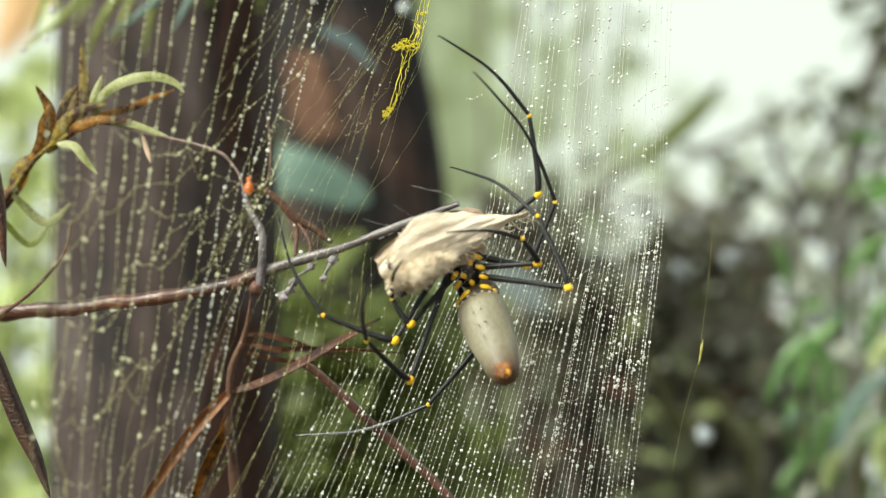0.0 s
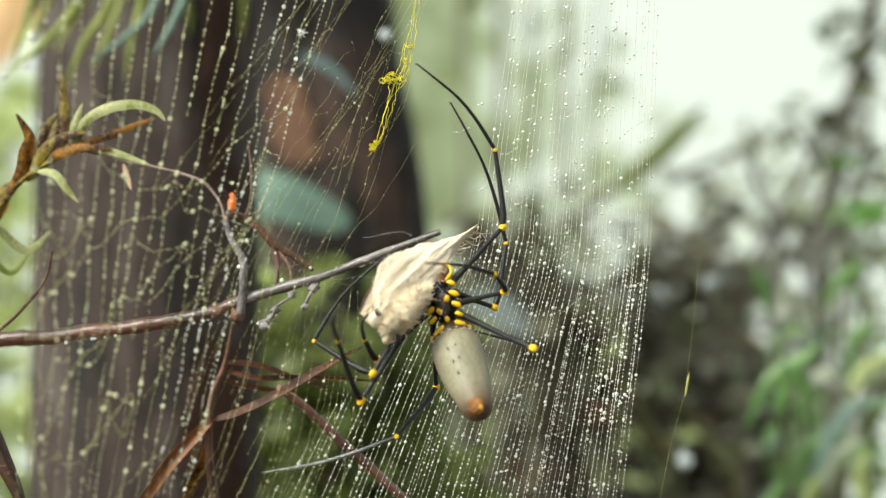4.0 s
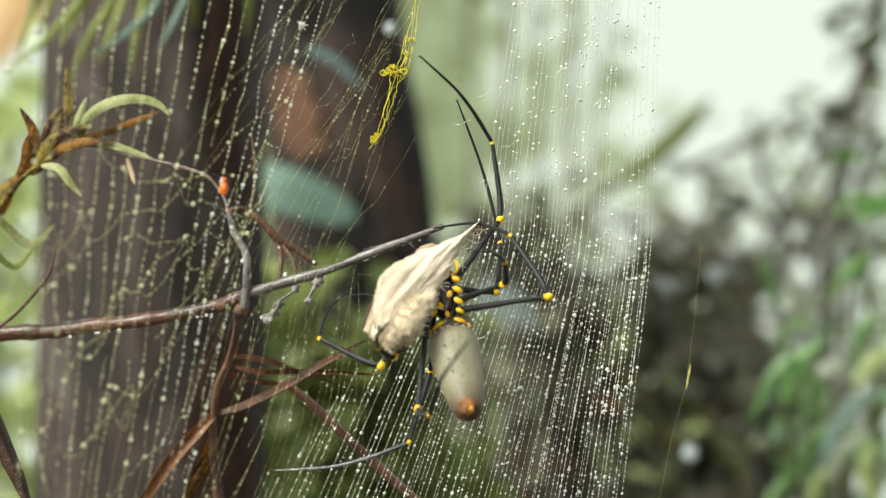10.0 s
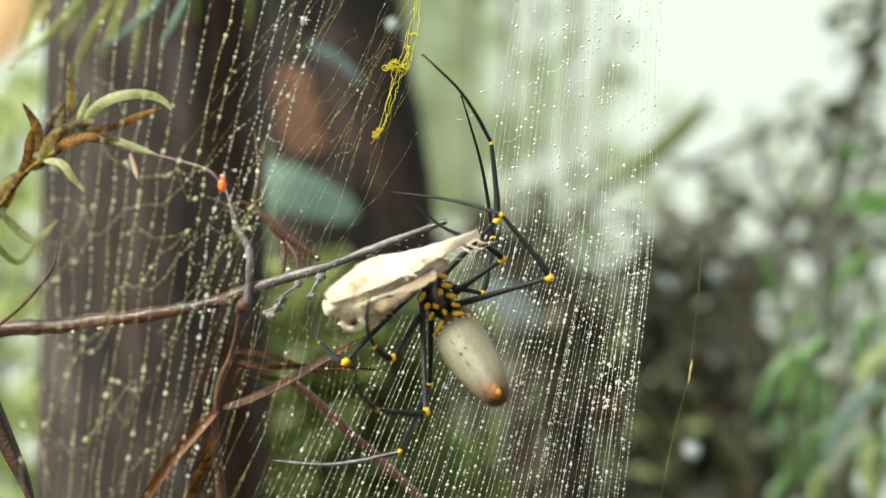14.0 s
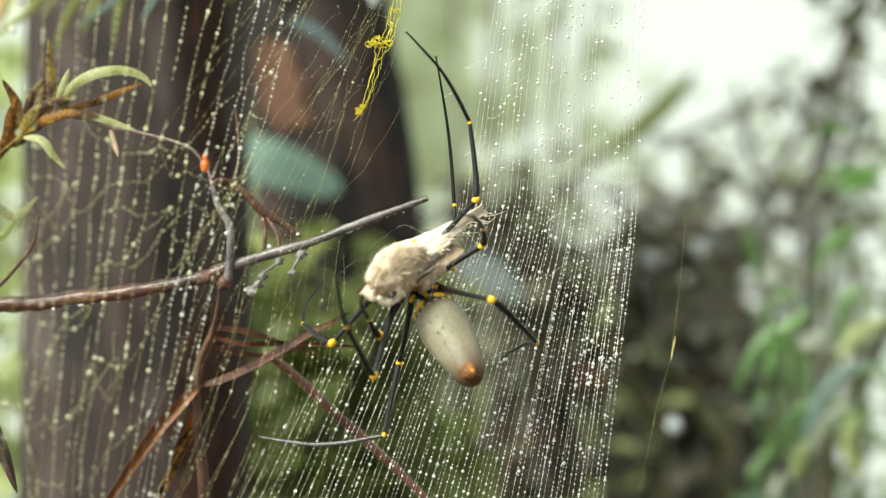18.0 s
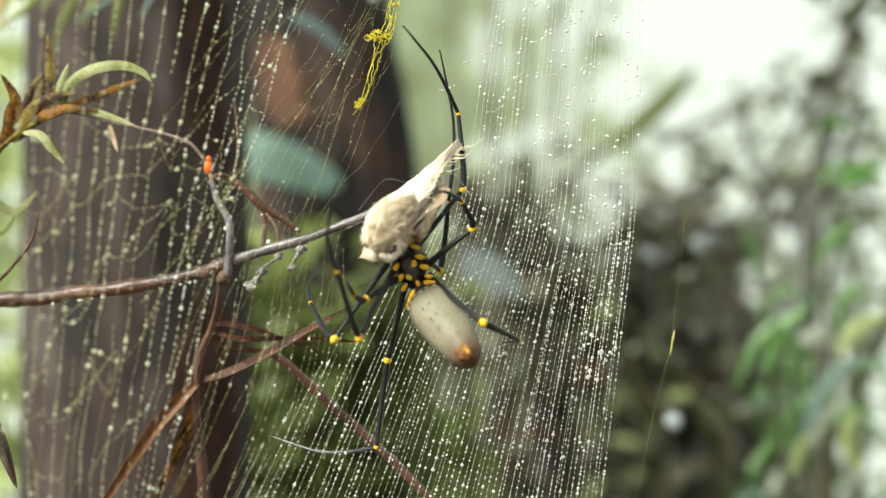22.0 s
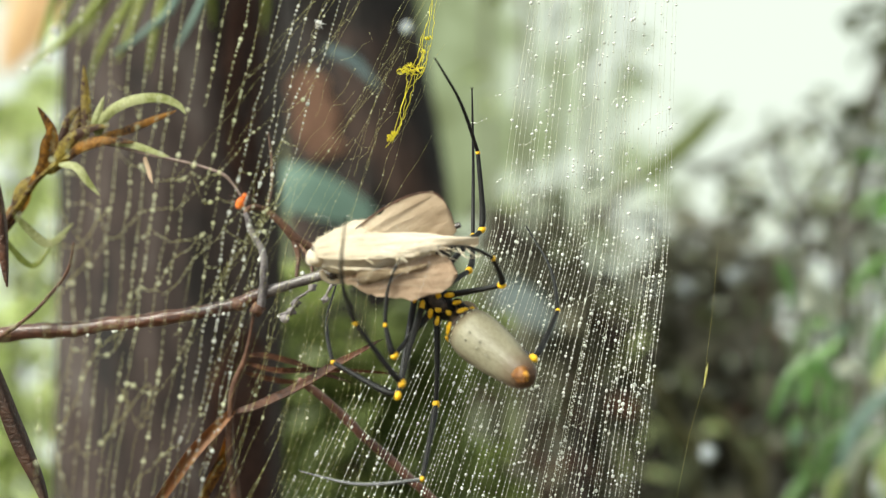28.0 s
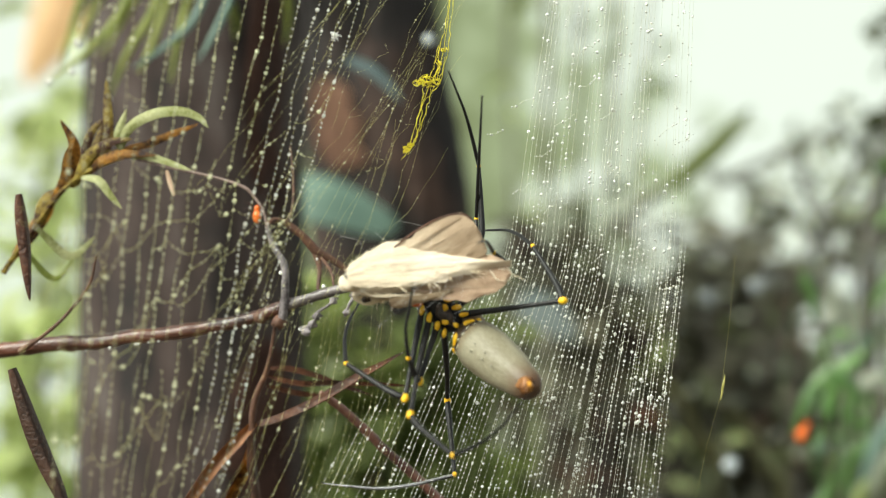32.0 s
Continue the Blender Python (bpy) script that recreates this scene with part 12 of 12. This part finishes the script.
    walk(legs[7][2], keyed([
        (0, -27.986, 17.8, -42.339, 84.787, -0, -90), (0.5, -30.053, 3.889, -42.646, 91.074, -25.184, -95.53), (1, -28.746, -9.13, -39.904, 100.89, -49.313, -108.52),
        (1.5, -26.972, -14.431, -39.146, 113.39, -73.256, -124.93), (2, -24.832, -19.437, -38.085, 119.25, -77.505, -133.32), (2.5, -27.266, -13.596, -37.646, 97.854, -74.735, -110.44),
        (3, -29.358, -7.845, -36.271, 84.169, -69.911, -95.654), (3.5, -28.533, -8.288, -37.163, 87.234, -69.268, -98.305), (4, -26.329, -9.382, -39.284, 94.184, -67.513, -104.18),
        (4.5, -23.189, -10.772, -41.781, 101.87, -65.003, -110.37), (5, -19.787, -12.125, -43.944, 108.32, -62.339, -115.22), (5.5, -17.028, -13.138, -45.36, 112.61, -60.241, -118.22),
        (6, -15.897, -13.536, -45.863, 114.18, -59.398, -119.27), (6.5, -20.858, -9.052, -43.88, 98.422, -58.247, -101.17), (7, -25.341, -4.747, -40.85, 84.459, -53.628, -85.534),
        (7.5, -20.187, -6.532, -41.635, 97.562, -58.071, -96.429), (8, -15.044, -8.175, -41.653, 113.4, -60.541, -110.65), (8.5, -21.195, -4.33, -40.662, 97.801, -56.416, -96.511),
        (9, -27.014, -0.395, -38.423, 85.842, -50.324, -86.798), (9.5, -22.839, -1.076, -43.273, 92.542, -48.046, -96.481), (10, -17.903, -1.785, -47.442, 98.392, -44.543, -105.13),
        (10.5, -28.12, -0.883, -40.118, 77.677, -48.058, -85.406), (11, -35.38, 0.064, -30.38, 57.258, -44.974, -65.559), (11.5, -31.942, -1.538, -36.632, 66.27, -51.843, -81.011),
        (12, -27.303, -3.264, -42.235, 79.144, -54.097, -100.81), (12.5, -28.776, -3.474, -41.59, 75.868, -53.816, -96.567), (13, -30.227, -3.691, -40.89, 72.669, -53.325, -92.415),
        (13.5, -31.813, -5.366, -41.376, 66.99, -53.444, -91.087), (14, -33.405, -7.13, -41.674, 61.343, -53.56, -89.793), (14.5, -33.866, -7.645, -41.787, 61.475, -53.678, -90.452),
        (15, -34.975, -8.978, -41.997, 61.835, -53.943, -92.13), (15.5, -36.317, -10.797, -42.118, 62.367, -54.224, -94.382), (16, -37.533, -12.7, -42.068, 62.971, -54.432, -96.71),
        (16.5, -38.375, -14.211, -41.914, 63.481, -54.541, -98.55), (17, -38.688, -14.826, -41.824, 63.696, -54.571, -99.298), (17.5, -36.381, -10.418, -42.141, 60.844, -51.503, -94.694),
        (18, -33.596, -6.25, -41.989, 58.282, -48.372, -90.488), (18.5, -30.174, -4.66, -45.077, 69.525, -44.373, -99.538), (19, -26.32, -2.993, -47.611, 79.045, -39.195, -106.4),
        (19.5, -28.143, -2.404, -45.674, 74.699, -40.223, -103.96), (20, -29.795, -1.834, -43.641, 70.242, -41.118, -101.39), (20.5, -27.241, -1.901, -48.822, 75.209, -35.678, -107.88),
        (21, -23.833, -2.013, -53.411, 79.259, -29.681, -113.23), (21.5, -30.695, 3.384, -53.975, 73.937, -22.874, -117.2), (22, -36.932, 9.151, -52.067, 69.278, -18.297, -122.36),
        (22.5, -37.156, 7.477, -52.12, 69.784, -15.542, -122.37), (23, -37.101, 5.709, -51.803, 70.228, -12.893, -122.29), (23.5, -45.517, -3.836, -45.515, 61.154, -28.297, -114.66),
        (24, -51.404, -13.108, -36.571, 47.147, -41.257, -100.98), (24.5, -51.242, -7.179, -39.971, 52.824, -31.659, -107.43), (25, -50.023, -1, -42.532, 56.525, -21.044, -112.44),
        (25.5, -50.023, -2.634, -42.559, 55.376, -23.415, -110.52), (26, -49.714, -6.688, -42.345, 52.01, -29.082, -105.25), (26.5, -48.614, -11.8, -41.528, 46.402, -35.815, -97.173),
        (27, -46.693, -16.593, -40.206, 39.076, -41.637, -87.307), (27.5, -44.654, -19.975, -38.924, 32.075, -45.295, -78.256), (28, -43.704, -21.239, -38.362, 28.926, -46.512, -74.256),
        (28.5, -35.826, -15.149, -46.817, 41.745, -40.991, -81.297), (29, -26.005, -8.974, -52.699, 51.959, -34.85, -84.967), (29.5, -36.172, -6.926, -45.456, 37.235, -34.329, -77.6),
        (30, -43.999, -5.046, -35.902, 22.861, -32.409, -70.43), (30.5, -39.394, -6.438, -39.733, 31.83, -36.979, -73.159), (31, -34.407, -7.784, -42.868, 41.583, -41.418, -77.305),
        (31.5, -34.854, -6.975, -42.154, 41.044, -40.416, -75.991), (32, -35.27, -6.175, -41.422, 40.542, -39.382, -74.726)]))
    walk(moth, keyed([
        (0, -23.836, 549, 1483.2, -9.301, -20.079, 25.502), (1, -20.717, 549, 1477.1, -18.587, -27.185, 36.355), (2, -21.573, 549, 1476.5, -26.364, -26.231, 41.51),
        (3, -22.342, 549, 1475.8, -29.701, -28.529, 43.922), (6, -16.346, 549, 1477.2, -34.678, -39.471, 47.423), (7, -15.372, 549, 1475.9, -37.3, -41.037, 49.244),
        (8, -15.509, 549, 1482, -57.041, -23.761, 51.713), (9, -21.125, 549, 1465.9, -7.821, -52.276, 16.052), (10, -20.982, 549, 1469.2, -28.681, -40.37, 40.183),
        (11, -36.574, 549, 1468.9, -38.871, -35.172, 6.7), (12, -37.31, 550.43, 1475.7, -56, -22.554, 0), (13, -38.642, 550.6, 1476.8, -60, -14.149, 0),
        (14, -38.614, 550.53, 1476.6, -58, -21.985, 0), (17, -21.9, 546.5, 1473.6, -73.156, -27.567, 33.707), (18, -17.428, 550.09, 1473.6, -73.394, -26.217, 38.55),
        (19, -14.413, 549.93, 1478.6, -85.264, -27.549, 52.702), (20, -14.294, 549.97, 1479.5, -82.633, -27.548, 49.732), (21, -16.403, 549.98, 1481.3, -90.256, -33.497, 53.038),
        (22, -17.041, 550, 1484.8, -82.581, -38.781, 43.335), (23, -15.108, 549.9, 1484.2, -99.575, -41.004, 59.051), (24, -22.886, 549.57, 1494.6, -77.151, -23.167, 54.803),
        (25, -19.849, 549.79, 1487.9, -100.8, -33.909, 63.968), (28, -48.679, 549.24, 1495, -42.217, -2.159, 5.734), (29, -46.151, 549, 1492.2, -38.183, -1.824, 5.732),
        (30, -45.066, 549, 1494.7, -35.764, 2.346, 5.734), (31, -44.22, 549, 1495.1, -33.874, 1.255, 5.731), (32, -44.849, 549, 1491.1, -32.396, -3.941, 5.743)]))
    walk(rear_wing, keyed([
        (0, -1, 0.5, 4, 0, -5, 0), (8, -1, 0.5, 4, 0, -5, 0), (14, -1, 0.5, 4, 0, -5, 0), (19, -1, 0.5, 4, 0, -5, 0), (25.3, -1, 0.5, 4, 0, -5, 0),
        (28, 9.33, 0.486, 2.212, 44.259, -17.448, -23.976), (29, 9.323, 0.921, 2.199, 40.945, -20.808, -24.385), (30, 9.211, 0.554, 2.795, 40.131, -24.854, -26.58),
        (31, 9.246, 0.76, 2.606, 37.827, -24.871, -24.985), (32, 9.359, 1.351, 1.756, 34.73, -22.255, -21.458)]))
    walk(hind_wing, keyed([
        (0, 6, 2.2, 2, 0, 0, 0), (8, 6, 2.2, 2, 0, 0, 0), (14, 6, 2.2, 2, 0, 0, 0), (19, 6, 2.2, 2, 0, 0, 0), (25.3, 6, 2.2, 2, 0, 0, 0), (28, 11.153, 5.843, -5.213, 29.865, 3.957, -4.151),
        (29, 11.983, 4.994, -4.754, 25.855, 3.392, -4.624), (30, 18.283, 4.252, -5.212, 23.887, 3.885, -4.263), (31, 18.135, 3.869, -5.037, 21.892, 3.813, -4.343),
        (32, 18.48, 1.231, -1.296, 19.846, 2.15, -5.413)]))
    walk(wool, keyed([
        (0, 0, 0, 0, 0, 0, 0), (10, 0, 0, 0, 0, 0, 0), (11, 3, 4, 4, 0, 0, 0), (14, 3, 4, 4, 0, 0, 0), (16.5, -2, -4, 0, 0, 0, 0), (20, -2, -4, 0, 0, 0, 0), (22, -1, -4, 0, 0, 0, 0), (24, 0, -2, 0, 0, 0, 0), (25.3, 0, 0, 0, 0, 0, 0), (27.6, 4, 5.5, 6.5, 0, 0, 0), (32, 4, 5.5, 6.5, 0, 0, 0)]))
    walk(web, keyed([
        (0, -17.40, 575, 1500.77, 0, 0, 0), (0.5, -16.99, 575, 1500.13, 0, 0, 0), (1, -16.20, 575, 1499.96, 0, 0, 0), (1.5, -16.27, 575, 1499.82, 0, 0, 0), (2, -16.48, 575, 1499.32, 0, 0, 0),
        (2.5, -15.63, 575, 1499.31, 0, 0, 0), (3, -16.55, 575, 1499.23, 0, 0, 0), (3.5, -15.42, 575, 1499.18, 0, 0, 0), (5.5, -16.00, 575, 1499.44, 0, 0, 0),
        (6, -16.15, 575, 1499.90, 0, 0, 0), (6.5, -16.32, 575, 1499.58, 0, 0, 0), (7, -15.80, 575, 1499.89, 0, 0, 0), (7.5, -16.12, 575, 1500.23, 0, 0, 0), (8, -16.57, 575, 1500.75, 0, 0, 0),
        (8.5, -16.52, 575, 1500.26, 0, 0, 0), (9, -16.51, 575, 1500.00, 0, 0, 0), (9.5, -16.60, 575, 1499.85, 0, 0, 0), (10, -16.25, 575, 1499.90, 0, 0, 0),
        (10.5, -18.04, 575, 1499.83, 0, 0, 0), (11, -16.10, 575, 1499.71, 0, 0, 0), (11.5, -18.17, 575, 1499.72, 0, 0, 0), (12, -15.85, 575, 1499.60, 0, 0, 0),
        (12.5, -17.51, 575, 1499.68, 0, 0, 0), (13, -16.07, 575, 1499.75, 0, 0, 0), (13.5, -16.38, 575, 1499.58, 0, 0, 0), (14, -16.63, 575, 1499.78, 0, 0, 0),
        (14.5, -15.75, 575, 1499.73, 0, 0, 0), (16.5, -16.85, 575, 1500.18, 0, 0, 0), (17, -15.05, 575, 1499.88, 0, 0, 0), (17.5, -17.22, 575, 1500.13, 0, 0, 0),
        (18, -15.73, 575, 1499.95, 0, 0, 0), (18.5, -16.83, 575, 1500.34, 0, 0, 0), (19, -14.41, 575, 1499.91, 0, 0, 0), (19.5, -16.61, 575, 1500.13, 0, 0, 0),
        (20, -14.94, 575, 1500.25, 0, 0, 0), (20.5, -16.18, 575, 1500.29, 0, 0, 0), (21, -15.18, 575, 1499.88, 0, 0, 0), (21.5, -17.23, 575, 1500.20, 0, 0, 0),
        (22, -15.73, 575, 1500.41, 0, 0, 0), (22.5, -17.46, 575, 1500.51, 0, 0, 0), (23, -16.11, 575, 1499.88, 0, 0, 0), (23.5, -16.97, 575, 1499.81, 0, 0, 0),
        (24, -16.04, 575, 1500.13, 0, 0, 0), (24.5, -17.33, 575, 1499.77, 0, 0, 0), (25, -16.27, 575, 1499.95, 0, 0, 0), (25.5, -17.47, 575, 1500.14, 0, 0, 0),
        (27.5, -17.03, 575, 1500.01, 0, 0, 0), (28, -16.16, 575, 1499.86, 0, 0, 0), (28.5, -17.02, 575, 1500.16, 0, 0, 0), (29, -16.96, 575, 1499.79, 0, 0, 0),
        (29.5, -17.86, 575, 1500.25, 0, 0, 0), (30, -17.30, 575, 1500.22, 0, 0, 0), (30.5, -18.03, 575, 1500.42, 0, 0, 0), (31, -17.79, 575, 1500.53, 0, 0, 0),
        (31.5, -17.47, 575, 1500.49, 0, 0, 0), (32, -17.95, 575, 1500.54, 0, 0, 0)]))
    walk(mite, keyed([
        (0, -68.00, 546.00, 1511.45, 0, 0, 0), (1, -66.13, 546.00, 1514.13, 0, -20, 0), (2, -65.32, 546.00, 1516.28, 0, -10, 0), (3, -66.27, 546.00, 1515.55, 0, 0, 0),
        (6, -68.44, 546.00, 1516.90, 0, 0, 0), (9, -70.16, 546.00, 1519.11, 0, 0, 0), (13, -72.76, 546.00, 1518.60, 0, 0, 0), (17, -71.63, 546.00, 1517.51, 0, 0, 0),
        (19, -71.87, 546.00, 1517.06, 0, 0, 0), (21, -70.19, 546.00, 1515.85, 0, 0, 0), (23, -70.53, 546.00, 1514.45, 0, 0, 0), (25, -70.81, 546.00, 1513.68, 0, 0, 0),
        (28, -70.81, 546.00, 1513.66, 0, 30, 0), (29, -70.91, 546.00, 1512.92, 0, -30, 0), (30, -73.17, 546.00, 1513.75, 0, 10, 0), (31, -73.41, 546.00, 1514.51, 0, 0, 0),
        (32, -72.67, 546.00, 1513.95, 0, 0, 0)]))
    walk(far_mite, keyed([
        (0, 138.9, 410.0, 1497.9, 0, 0, 40), (25, 145.8, 410.0, 1496.5, 0, 25, 40), (29.9, 124.4, 410.0, 1488.4, 0, 19.1, 40), (30.5, 76.2, 410.0, 1470.7, 0, 24.5, 40),
        (31, 77.2, 410.0, 1471.3, 0, 29, 40), (31.5, 77.4, 410.0, 1469.9, 0, 33.5, 40), (32, 80.8, 410.0, 1457.0, 0, 38, 40)]))


motions()
